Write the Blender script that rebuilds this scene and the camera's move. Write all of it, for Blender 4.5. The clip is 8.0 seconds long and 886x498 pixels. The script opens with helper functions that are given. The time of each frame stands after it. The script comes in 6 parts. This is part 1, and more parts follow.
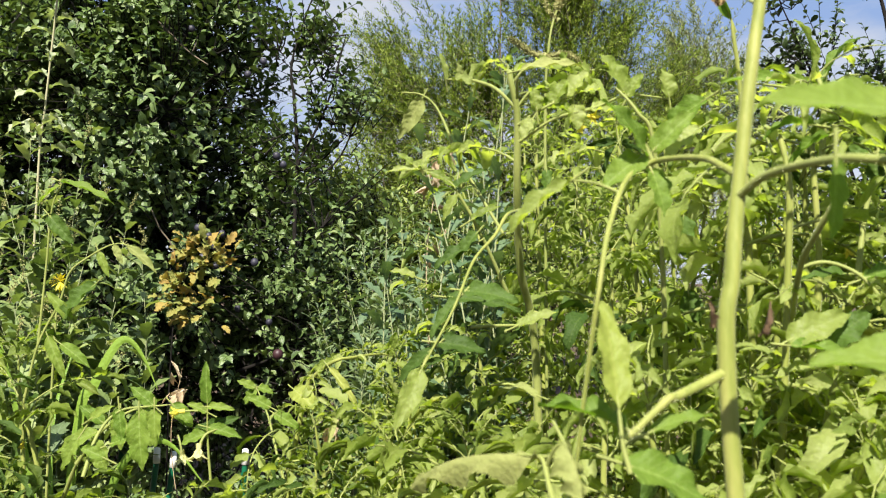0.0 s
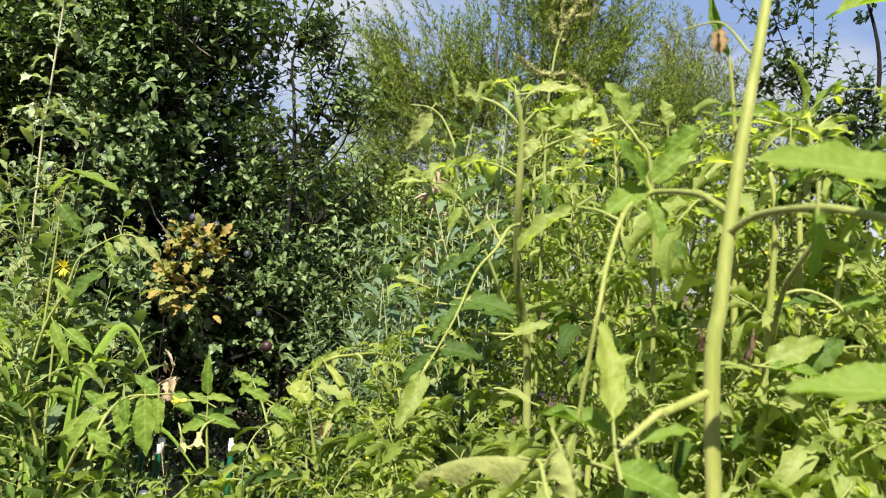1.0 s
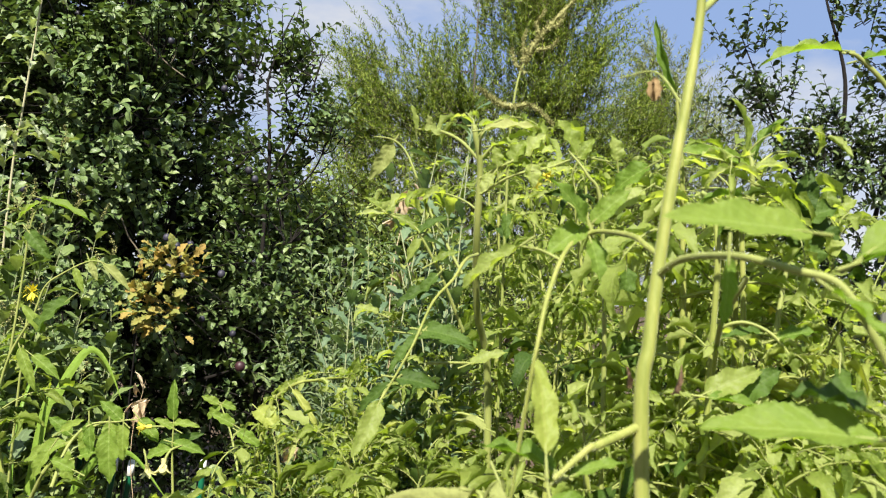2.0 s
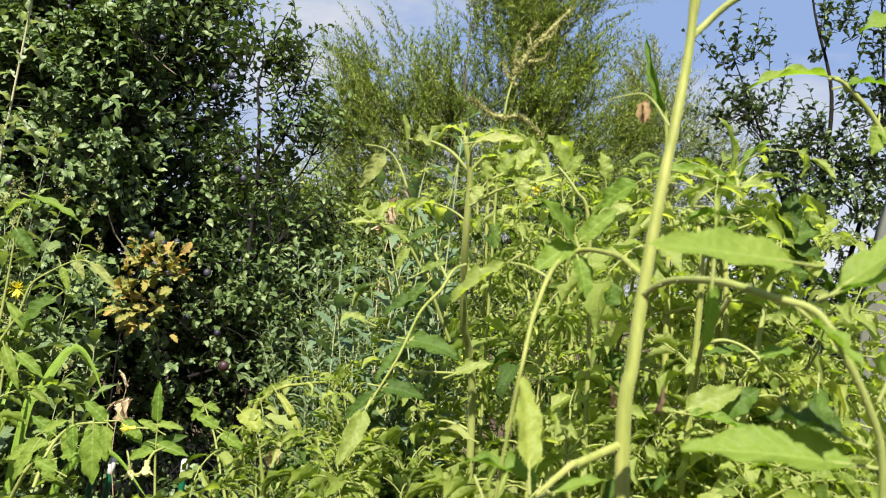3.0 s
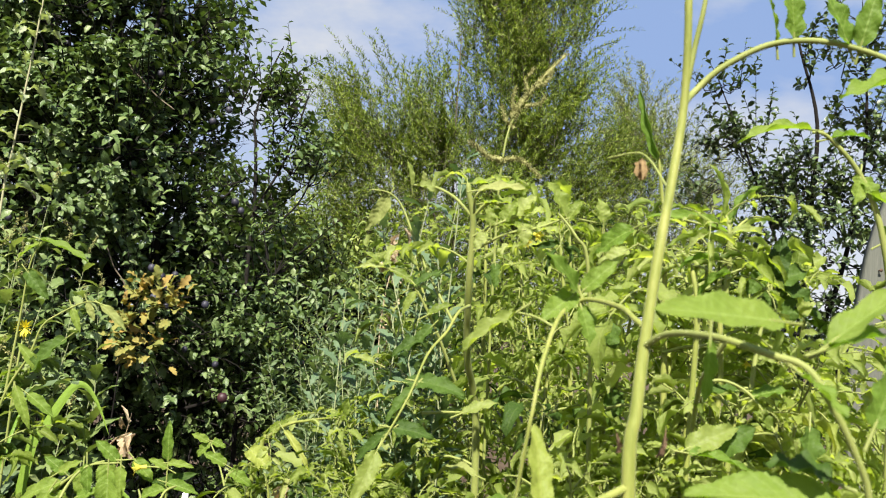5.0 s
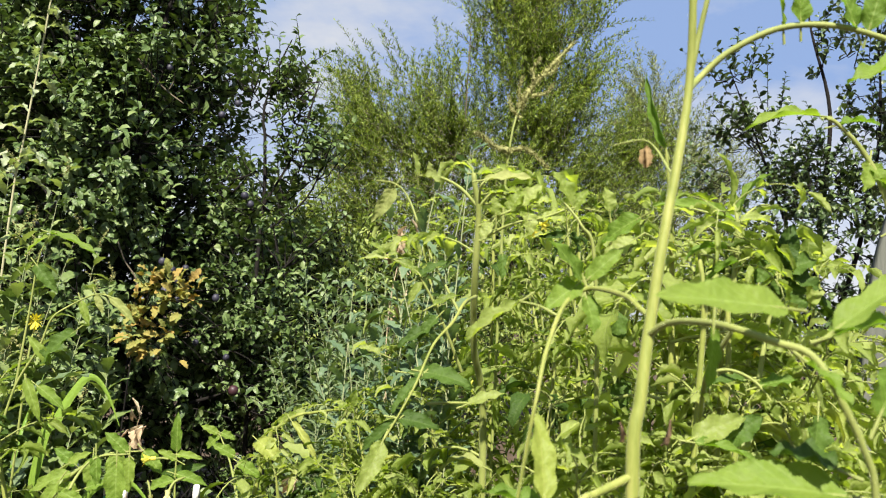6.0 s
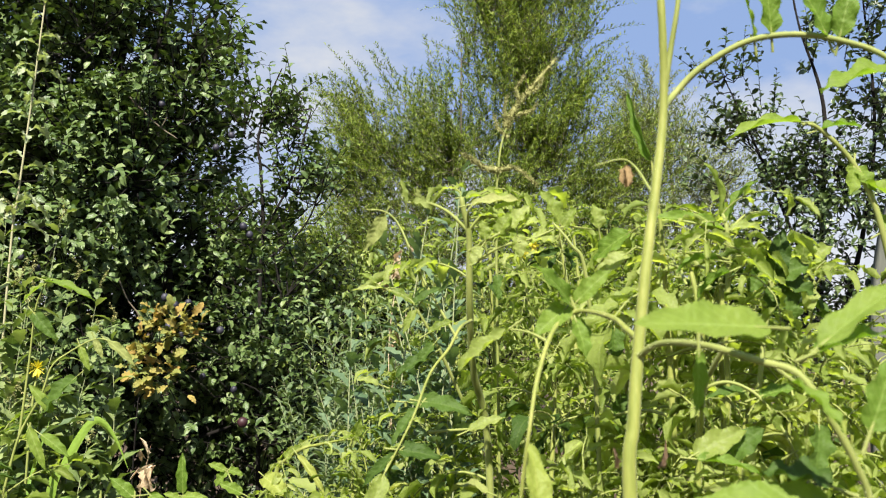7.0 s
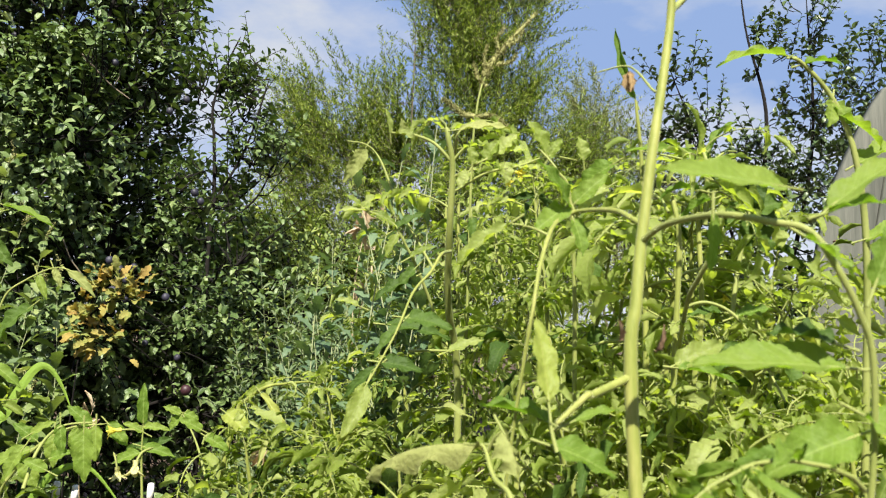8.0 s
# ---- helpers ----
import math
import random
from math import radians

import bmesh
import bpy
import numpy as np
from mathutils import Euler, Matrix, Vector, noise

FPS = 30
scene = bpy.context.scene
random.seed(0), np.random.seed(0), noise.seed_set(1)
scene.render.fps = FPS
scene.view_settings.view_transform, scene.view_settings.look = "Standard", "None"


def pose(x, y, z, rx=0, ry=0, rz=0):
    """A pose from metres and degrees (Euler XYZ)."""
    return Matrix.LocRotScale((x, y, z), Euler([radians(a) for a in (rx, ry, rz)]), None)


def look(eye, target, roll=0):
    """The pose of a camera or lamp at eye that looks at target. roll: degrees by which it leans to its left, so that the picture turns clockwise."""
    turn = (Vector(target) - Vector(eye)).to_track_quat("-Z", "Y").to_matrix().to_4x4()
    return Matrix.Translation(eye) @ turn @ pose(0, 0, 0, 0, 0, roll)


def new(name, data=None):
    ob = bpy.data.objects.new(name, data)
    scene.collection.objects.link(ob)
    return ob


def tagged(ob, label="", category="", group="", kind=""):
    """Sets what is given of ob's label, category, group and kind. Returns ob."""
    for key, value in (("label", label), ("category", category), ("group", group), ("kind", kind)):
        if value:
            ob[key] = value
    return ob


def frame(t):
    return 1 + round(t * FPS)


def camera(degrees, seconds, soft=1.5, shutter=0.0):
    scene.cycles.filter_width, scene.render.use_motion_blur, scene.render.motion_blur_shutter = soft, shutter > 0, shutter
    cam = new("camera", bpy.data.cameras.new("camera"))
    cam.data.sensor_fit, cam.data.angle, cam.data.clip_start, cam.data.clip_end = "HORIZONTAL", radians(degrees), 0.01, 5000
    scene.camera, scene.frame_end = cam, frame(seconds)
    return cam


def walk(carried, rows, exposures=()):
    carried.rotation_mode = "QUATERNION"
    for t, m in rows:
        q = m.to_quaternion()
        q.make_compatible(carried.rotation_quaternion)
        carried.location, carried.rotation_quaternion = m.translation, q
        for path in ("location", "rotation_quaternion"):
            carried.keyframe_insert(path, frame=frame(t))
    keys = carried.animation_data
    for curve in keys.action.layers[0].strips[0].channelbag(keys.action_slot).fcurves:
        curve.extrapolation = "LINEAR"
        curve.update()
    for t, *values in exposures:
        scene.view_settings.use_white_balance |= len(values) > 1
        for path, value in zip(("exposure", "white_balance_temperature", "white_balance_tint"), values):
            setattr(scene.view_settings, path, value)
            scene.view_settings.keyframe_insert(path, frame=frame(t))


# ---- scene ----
cam = camera(58.9, 8.0, 1.1)
PATH = [
    (0, (0.052, 0.029, 1.27), (-0.001, 2.027, 1.355), 0.1),
    (0.2, (0.038, 0.016, 1.276), (-0.004, 2.013, 1.372), 0.5),
    (0.5, (0.008, -0.006, 1.281), (-0.031, 1.991, 1.391), 0.9),
    (0.8, (0.014, -0.011, 1.276), (-0.019, 1.987, 1.354), 3.4),
    (1, (0.033, -0.016, 1.281), (0.015, 1.982, 1.361), 2.8),
    (1.2, (0.054, -0.023, 1.285), (0.051, 1.976, 1.368), 1.2),
    (1.5, (0.064, -0.041, 1.303), (0.079, 1.956, 1.405), 2.6),
    (1.7, (0.061, -0.043, 1.299), (0.085, 1.954, 1.415), 2.5),
    (3, (0.054, -0.052, 1.309), (0.119, 1.943, 1.436), 4.1),
    (3.2, (0.055, -0.059, 1.317), (0.104, 1.937, 1.445), 3.1),
    (3.5, (0.065, -0.066, 1.327), (0.116, 1.927, 1.475), 4.0),
    (3.8, (0.077, -0.058, 1.323), (0.108, 1.936, 1.474), 2.5),
    (4, (0.077, -0.057, 1.322), (0.111, 1.937, 1.473), 1.5),
    (4.2, (0.07, -0.067, 1.33), (0.128, 1.925, 1.49), 2.6),
    (4.5, (0.052, -0.075, 1.331), (0.096, 1.917, 1.501), 2.7),
    (4.7, (0.038, -0.083, 1.329), (0.109, 1.907, 1.511), 3.0),
    (5.8, (0.031, -0.097, 1.332), (0.11, 1.892, 1.524), 4.2),
    (6, (0.041, -0.088, 1.327), (0.097, 1.904, 1.496), 3.3),
    (6.2, (0.059, -0.085, 1.33), (0.127, 1.907, 1.5), 2.9),
    (6.5, (0.072, -0.081, 1.337), (0.136, 1.91, 1.517), 0.9),
    (6.8, (0.07, -0.086, 1.341), (0.123, 1.903, 1.538), -0.0),
    (7, (0.058, -0.088, 1.342), (0.1, 1.901, 1.548), -0.2),
    (7.2, (0.033, -0.085, 1.339), (0.076, 1.903, 1.55), 1.5),
    (7.5, (0.01, -0.091, 1.332), (0.078, 1.897, 1.547), 3.2),
    (7.8, (0.011, -0.086, 1.288), (0.147, 1.897, 1.512), 1.6),
    (8, (0.005, -0.081, 1.246), (0.2, 1.898, 1.459), 2.0),
]
walk(cam, [(t, look(eye, target, roll)) for t, eye, target, roll in PATH])

# ---- lens ----
cam.data.dof.use_dof = True
cam.data.dof.focus_distance, cam.data.dof.aperture_fstop = 2.1, 13.0

# ---- light ----
SUN_EL, SUN_AZ = 49.0, 188.0   # degrees; azimuth clockwise from +y
scene.view_settings.exposure = 1.45
world = bpy.data.worlds.new("world")
scene.world = world
world.use_nodes = True
wn, wl = world.node_tree.nodes, world.node_tree.links
bg = wn["Background"]
sky = wn.new("ShaderNodeTexSky")
sky.sky_type, sky.sun_disc = "NISHITA", False
sky.sun_elevation, sky.sun_rotation = radians(SUN_EL), radians(SUN_AZ)
sky.air_density, sky.dust_density, sky.ozone_density = 1.0, 2.2, 1.2
coord = wn.new("ShaderNodeTexCoord")
squash = wn.new("ShaderNodeMapping")
squash.inputs["Scale"].default_value = (2.2, 2.2, 5.0)
cloud = wn.new("ShaderNodeTexNoise")
cloud.inputs["Scale"].default_value, cloud.inputs["Detail"].default_value = 1.6, 7.0
cloud.inputs["Roughness"].default_value = 0.55
cloud_ramp = wn.new("ShaderNodeValToRGB")
cloud_ramp.color_ramp.elements[0].position, cloud_ramp.color_ramp.elements[1].position = 0.49, 0.70
cloud_ramp.color_ramp.elements[0].color, cloud_ramp.color_ramp.elements[1].color = (0.385, 0.55, 0.93, 1), (0.90, 0.92, 0.97, 1)
thin_veil = wn.new("ShaderNodeVectorMath")
thin_veil.operation = "SCALE"
thin_veil.inputs["Scale"].default_value = 9.0
cloud_mix = wn.new("ShaderNodeMix")
cloud_mix.data_type = "RGBA"
cloud_mix.inputs["Factor"].default_value = 0.85
wl.new(coord.outputs["Generated"], squash.inputs["Vector"])
wl.new(squash.outputs["Vector"], cloud.inputs["Vector"])
wl.new(cloud.outputs["Fac"], cloud_ramp.inputs["Fac"])
wl.new(cloud_ramp.outputs["Color"], thin_veil.inputs[0])
wl.new(thin_veil.outputs["Vector"], cloud_mix.inputs["B"])
wl.new(sky.outputs["Color"], cloud_mix.inputs["A"])
parts_of = wn.new("ShaderNodeSeparateXYZ")
haze_ramp = wn.new("ShaderNodeMapRange")
haze_ramp.interpolation_type = "SMOOTHSTEP"
for key, value in (("From Min", 0.04), ("From Max", 0.30), ("To Min", 0.85), ("To Max", 0.0)):
    haze_ramp.inputs[key].default_value = value
haze = wn.new("ShaderNodeMix")
haze.data_type = "RGBA"
haze.inputs["B"].default_value = (8.4, 8.7, 9.2, 1)   # pale haze towards the horizon
wl.new(coord.outputs["Generated"], parts_of.inputs["Vector"])
wl.new(parts_of.outputs["Z"], haze_ramp.inputs["Value"])
wl.new(haze_ramp.outputs["Result"], haze.inputs["Factor"])
wl.new(cloud_mix.outputs["Result"], haze.inputs["A"])
wl.new(haze.outputs["Result"], bg.inputs["Color"])
bg.inputs["Strength"].default_value = 0.0365
sun = new("sun", bpy.data.lights.new("sun", "SUN"))
sun.data.energy, sun.data.angle, sun.data.color = 5.0, radians(0.53), (1.0, 0.945, 0.825)
el, az = radians(SUN_EL), radians(SUN_AZ)
SUN_DIR = Vector((math.sin(az) * math.cos(el), math.cos(az) * math.cos(el), math.sin(el)))
sun.matrix_world = look((0, 0, 30), Vector((0, 0, 30)) - SUN_DIR)


# ---- materials ----
def material(name, rough=0.6, spec=0.4):
    m = bpy.data.materials.new(name)
    m.use_nodes = True
    n = m.node_tree.nodes
    b = n["Principled BSDF"]
    b.inputs["Roughness"].default_value, b.inputs["Specular IOR Level"].default_value = rough, spec
    return m, n, m.node_tree.links, b


def math_node(n, l, op, a, b=None, c=None):
    m = n.new("ShaderNodeMath")
    m.operation = op
    for i, v in enumerate((a, b, c)):
        if v is None:
            continue
        if isinstance(v, (int, float)):
            m.inputs[i].default_value = v
        else:
            l.new(v, m.inputs[i])
    return m.outputs[0]


def noise_node(n, l, scale, detail=3.0, vector=None):
    t = n.new("ShaderNodeTexNoise")
    t.inputs["Scale"].default_value, t.inputs["Detail"].default_value = scale, detail
    if vector is None:
        c = n.new("ShaderNodeTexCoord")
        vector = c.outputs["Object"]
    l.new(vector, t.inputs["Vector"])
    return t.outputs["Fac"]


def ramp_node(n, l, fac, stops):
    r = n.new("ShaderNodeValToRGB")
    e = r.color_ramp.elements
    while len(e) < len(stops):
        e.new(0.5)
    for k, (p, c) in zip(e, stops):
        k.position, k.color = p, (*c, 1)
    l.new(fac, r.inputs["Fac"])
    return r.outputs["Color"]


def mix_colour(n, l, fac, a, b, kind="MIX"):
    m = n.new("ShaderNodeMix")
    m.data_type, m.blend_type = "RGBA", kind
    for key, v in (("Factor", fac), ("A", a), ("B", b)):
        if isinstance(v, (int, float)):
            m.inputs[key].default_value = v
        elif isinstance(v, tuple):
            m.inputs[key].default_value = (*v, 1)
        else:
            l.new(v, m.inputs[key])
    return m.outputs["Result"]


def leaf_material(name, stops, vein, rough=0.5, spec=0.35, thin=0.35, glow=(1.25, 1.35, 0.5), veins=7.0, by_object=True, blotch=40.0, vein_mix=0.28, relief=170.0):
    """A thin leaf: colour by leaf, patchy and veined along its length, that lets part of the light through."""
    m, n, l, b = material(name, rough, spec)
    geo = n.new("ShaderNodeNewGeometry")
    fac = geo.outputs["Random Per Island"]
    if by_object:
        info = n.new("ShaderNodeObjectInfo")
        fac = math_node(n, l, "ADD", math_node(n, l, "MULTIPLY", info.outputs["Random"], 0.65), math_node(n, l, "MULTIPLY", fac, 0.35))
    patch = noise_node(n, l, blotch, 4.0)
    fac = math_node(n, l, "ADD", fac, math_node(n, l, "MULTIPLY", math_node(n, l, "SUBTRACT", patch, 0.5), 0.38))
    colour = ramp_node(n, l, fac, stops)
    uv = n.new("ShaderNodeUVMap")
    sep = n.new("ShaderNodeSeparateXYZ")
    l.new(uv.outputs["UV"], sep.inputs["Vector"])
    across = math_node(n, l, "ABSOLUTE", math_node(n, l, "SUBTRACT", math_node(n, l, "MULTIPLY", sep.outputs["X"], 2.0), 1.0))
    rib = math_node(n, l, "LESS_THAN", across, 0.05)
    wave = math_node(n, l, "SINE", math_node(n, l, "MULTIPLY", math_node(n, l, "SUBTRACT", sep.outputs["Y"], math_node(n, l, "MULTIPLY", across, 0.22)), veins * 6.283))
    side = math_node(n, l, "GREATER_THAN", wave, 0.93)
    mask = math_node(n, l, "MULTIPLY", math_node(n, l, "MAXIMUM", rib, math_node(n, l, "MULTIPLY", side, 0.6)), vein_mix)
    colour = mix_colour(n, l, mask, colour, vein)
    fine = noise_node(n, l, blotch * 9.0, 3.0)
    colour = mix_colour(n, l, 0.25, colour, ramp_node(n, l, fine, [(0.3, (0.55, 0.55, 0.55)), (0.7, (1.0, 1.0, 1.0))]), "MULTIPLY")
    l.new(colour, b.inputs["Base Color"])
    bump = n.new("ShaderNodeBump")
    bump.inputs["Strength"].default_value, bump.inputs["Distance"].default_value = 0.5, 0.004
    pucker = noise_node(n, l, relief, 2.0)
    height = math_node(n, l, "ADD", math_node(n, l, "MULTIPLY", side, -0.3), pucker)
    l.new(height, bump.inputs["Height"])
    l.new(bump.outputs["Normal"], b.inputs["Normal"])
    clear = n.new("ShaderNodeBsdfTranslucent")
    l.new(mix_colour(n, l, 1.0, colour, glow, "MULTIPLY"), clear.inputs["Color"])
    mixer = n.new("ShaderNodeMixShader")
    mixer.inputs["Fac"].default_value = thin
    l.new(b.outputs["BSDF"], mixer.inputs[1])
    l.new(clear.outputs["BSDF"], mixer.inputs[2])
    l.new(mixer.outputs["Shader"], n["Material Output"].inputs["Surface"])
    return m


def rough_material(name, stops, rough=0.8, spec=0.3, scale=30.0, fine=200.0, bump_size=0.003, stretch=(1, 1, 1), by_object=0.0, fuzz=0.0):
    """A solid surface with a coarse and a fine pattern and relief."""
    m, n, l, b = material(name, rough, spec)
    c = n.new("ShaderNodeTexCoord")
    mp = n.new("ShaderNodeMapping")
    mp.inputs["Scale"].default_value = stretch
    l.new(c.outputs["Object"], mp.inputs["Vector"])
    coarse, small = noise_node(n, l, scale, 5.0, mp.outputs["Vector"]), noise_node(n, l, fine, 4.0, mp.outputs["Vector"])
    b.inputs["Sheen Weight"].default_value, b.inputs["Sheen Roughness"].default_value = fuzz, 0.4
    b.inputs["Sheen Tint"].default_value = (0.95, 1.0, 0.7, 1)
    fac = math_node(n, l, "ADD", math_node(n, l, "MULTIPLY", coarse, 0.65), math_node(n, l, "MULTIPLY", small, 0.35))
    if by_object:
        info = n.new("ShaderNodeObjectInfo")
        fac = math_node(n, l, "ADD", fac, math_node(n, l, "MULTIPLY", math_node(n, l, "SUBTRACT", info.outputs["Random"], 0.5), by_object))
    l.new(ramp_node(n, l, fac, stops), b.inputs["Base Color"])
    bump = n.new("ShaderNodeBump")
    bump.inputs["Strength"].default_value, bump.inputs["Distance"].default_value = 0.6, bump_size
    l.new(fac, bump.inputs["Height"])
    l.new(bump.outputs["Normal"], b.inputs["Normal"])
    return m


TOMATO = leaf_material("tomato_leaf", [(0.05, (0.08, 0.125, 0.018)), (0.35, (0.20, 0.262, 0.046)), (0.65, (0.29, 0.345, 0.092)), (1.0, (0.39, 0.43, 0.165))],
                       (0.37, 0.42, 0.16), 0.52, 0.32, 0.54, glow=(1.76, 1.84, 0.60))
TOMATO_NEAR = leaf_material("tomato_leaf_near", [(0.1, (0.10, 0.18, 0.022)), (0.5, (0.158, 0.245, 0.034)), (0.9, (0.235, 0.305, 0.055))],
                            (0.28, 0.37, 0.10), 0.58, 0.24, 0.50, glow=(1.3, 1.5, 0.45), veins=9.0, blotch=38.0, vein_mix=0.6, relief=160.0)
# darker leaf copy: deep-green leaves, and shade put into leaf colour
TOMATO_DARK_SHADE = leaf_material("tomato_leaf_dark_shade", [(0.1, (0.034, 0.068, 0.010)), (0.9, (0.075, 0.13, 0.020))], (0.14, 0.20, 0.05), 0.6, 0.18, 0.3)
TOMATO_YELLOW = leaf_material("tomato_leaf_yellow", [(0.1, (0.24, 0.30, 0.05)), (0.9, (0.37, 0.40, 0.10))], (0.42, 0.42, 0.14), 0.55, 0.3, 0.45, glow=(1.2, 1.15, 0.5))
TOMATO_PALE = leaf_material("tomato_leaf_pale", [(0.1, (0.17, 0.21, 0.055)), (0.9, (0.28, 0.30, 0.10))], (0.34, 0.34, 0.14), 0.7, 0.2, 0.3)
STEM = rough_material("tomato_stem", [(0.25, (0.115, 0.145, 0.026)), (0.5, (0.185, 0.208, 0.045)), (0.75, (0.27, 0.27, 0.08))], 0.6, 0.25, 120.0, 700.0, 0.0012, (1, 1, 0.12), fuzz=0.15)
STEM_GREEN = rough_material("green_stem", [(0.3, (0.145, 0.175, 0.038)), (0.8, (0.255, 0.275, 0.085))], 0.6, 0.25, 60.0, 700.0, 0.001, (1, 1, 0.3), fuzz=0.12)
PLUM_LEAF = leaf_material("plum_leaf", [(0.0, (0.045, 0.082, 0.021)), (0.45, (0.088, 0.140, 0.040)), (0.85, (0.136, 0.194, 0.066)), (1.0, (0.18, 0.23, 0.085))],
                          (0.19, 0.24, 0.10), 0.42, 0.42, 0.20, veins=6.0, by_object=False, blotch=6.0)
# light-green leaf, raised further: sunlight on the bush is put into the colour
BUSH_LEAF = leaf_material("sunlit_bush_leaf", [(0.0, (0.09, 0.14, 0.026)), (0.5, (0.18, 0.24, 0.05)), (1.0, (0.29, 0.33, 0.10))], (0.2, 0.25, 0.08), 0.42, 0.4, 0.3, veins=6.0, by_object=False, blotch=6.0)
RIGHT_LEAF = leaf_material("orchard_leaf", [(0.0, (0.03, 0.054, 0.016)), (0.6, (0.062, 0.10, 0.028)), (1.0, (0.12, 0.165, 0.05))],
                           (0.08, 0.12, 0.05), 0.33, 0.6, 0.15, veins=6.0, by_object=False, blotch=6.0)
GOLD_LEAF = leaf_material("yellowing_leaf", [(0.0, (0.13, 0.19, 0.04)), (0.4, (0.26, 0.275, 0.07)), (0.75, (0.38, 0.285, 0.075)), (1.0, (0.36, 0.19, 0.06))], (0.36, 0.24, 0.08), 0.5, 0.3, 0.3,
                          glow=(1.2, 1.0, 0.5), blotch=30.0)
WILLOW_LEAF = leaf_material("willow_leaf", [(0.0, (0.050, 0.084, 0.014)), (0.5, (0.152, 0.210, 0.036)), (1.0, (0.31, 0.37, 0.09))], (0.2, 0.25, 0.08), 0.5, 0.28, 0.4,
                            by_object=False, blotch=0.9, vein_mix=0.0)
# silver-green leaf, paled and greyed: distance haze is put into its colour
HAZY_LEAF = leaf_material("hazy_olive_leaf", [(0.0, (0.12, 0.15, 0.065)), (1.0, (0.26, 0.29, 0.14))], (0.2, 0.25, 0.08), 0.5, 0.3, 0.3, by_object=False, blotch=0.9, vein_mix=0.0)
WEED_LEAF = leaf_material("weed_leaf", [(0.0, (0.062, 0.102, 0.042)), (0.6, (0.115, 0.165, 0.074)), (1.0, (0.195, 0.245, 0.115))], (0.26, 0.31, 0.2), 0.55, 0.3, 0.3, by_object=False, blotch=8.0)
GOOSE_LEAF = leaf_material("goosefoot_leaf", [(0.0, (0.085, 0.135, 0.038)), (0.6, (0.175, 0.235, 0.075)), (1.0, (0.28, 0.33, 0.13))], (0.26, 0.31, 0.16), 0.52, 0.35, 0.32, by_object=False, blotch=8.0)
GRASS_LEAF = leaf_material("grass_leaf", [(0.0, (0.14, 0.26, 0.03)), (1.0, (0.26, 0.38, 0.06))], (0.25, 0.35, 0.1), 0.45, 0.4, 0.4, veins=0.0, by_object=True, blotch=8.0)
SOW_LEAF = leaf_material("sow_thistle_leaf", [(0.0, (0.065, 0.118, 0.055)), (1.0, (0.14, 0.205, 0.11))], (0.26, 0.31, 0.2), 0.5, 0.35, 0.3, by_object=False, blotch=10.0)
LETTUCE = leaf_material("lettuce_leaf", [(0.0, (0.22, 0.28, 0.15)), (1.0, (0.40, 0.44, 0.28))], (0.42, 0.45, 0.3), 0.55, 0.3, 0.35)
DRY_LEAF = leaf_material("dry_leaf", [(0.0, (0.36, 0.26, 0.16)), (0.5, (0.52, 0.41, 0.27)), (1.0, (0.68, 0.58, 0.42))], (0.3, 0.2, 0.1), 0.8, 0.15, 0.25, glow=(1.1, 0.9, 0.7))
BROWN_LEAF = leaf_material("withered_leaf", [(0.0, (0.16, 0.10, 0.06)), (1.0, (0.34, 0.23, 0.14))], (0.1, 0.07, 0.04), 0.8, 0.15, 0.2, glow=(1.1, 0.9, 0.7))
WITHERED = leaf_material("withered_petal", [(0.0, (0.26, 0.18, 0.085)), (1.0, (0.44, 0.32, 0.17))], (0.2, 0.12, 0.06), 0.8, 0.15, 0.25, glow=(1.1, 0.9, 0.6))
SEED_STALK = rough_material("pale_stalk", [(0.3, (0.24, 0.24, 0.13)), (0.8, (0.40, 0.37, 0.24))], 0.7, 0.25, 30.0, 300.0, 0.001)
SEED = rough_material("seed_head", [(0.2, (0.16, 0.165, 0.055)), (0.6, (0.26, 0.255, 0.10)), (0.9, (0.40, 0.37, 0.18))], 0.8, 0.2, 60.0, 700.0, 0.001)
PETAL = leaf_material("yellow_petal", [(0.0, (0.72, 0.64, 0.05)), (1.0, (0.82, 0.76, 0.14))], (0.75, 0.62, 0.06), 0.6, 0.2, 0.35, glow=(1.1, 1.0, 0.4))
PALE_PETAL = leaf_material("cream_petal", [(0.0, (0.50, 0.50, 0.20)), (1.0, (0.62, 0.60, 0.30))], (0.5, 0.5, 0.2), 0.6, 0.2, 0.35, glow=(1.1, 1.0, 0.5))
HAIR = rough_material("stem_hair", [(0.3, (0.42, 0.44, 0.22)), (0.8, (0.55, 0.56, 0.32))], 0.5, 0.3, 200.0, 900.0, 0.0001)
# near-black: the crown's shade on the trunk is put into the bark colour
BARK_SHADED = rough_material("plum_bark_shaded", [(0.3, (0.007, 0.006, 0.005)), (0.6, (0.012, 0.010, 0.0085)), (0.85, (0.022, 0.0195, 0.0165))], 0.9, 0.2, 14.0, 90.0, 0.01, (1, 1, 0.25))
BARK_GREY = rough_material("willow_bark", [(0.3, (0.06, 0.05, 0.035)), (0.8, (0.17, 0.145, 0.10))], 0.9, 0.2, 9.0, 60.0, 0.01, (1, 1, 0.25))
WEED_STEM = rough_material("weed_stem", [(0.3, (0.19, 0.22, 0.11)), (0.8, (0.34, 0.36, 0.20))], 0.7, 0.25, 30.0, 300.0, 0.001)
SOIL = rough_material("soil", [(0.3, (0.035, 0.024, 0.016)), (0.55, (0.075, 0.053, 0.036)), (0.8, (0.13, 0.10, 0.07))], 0.95, 0.15, 7.0, 60.0, 0.03)
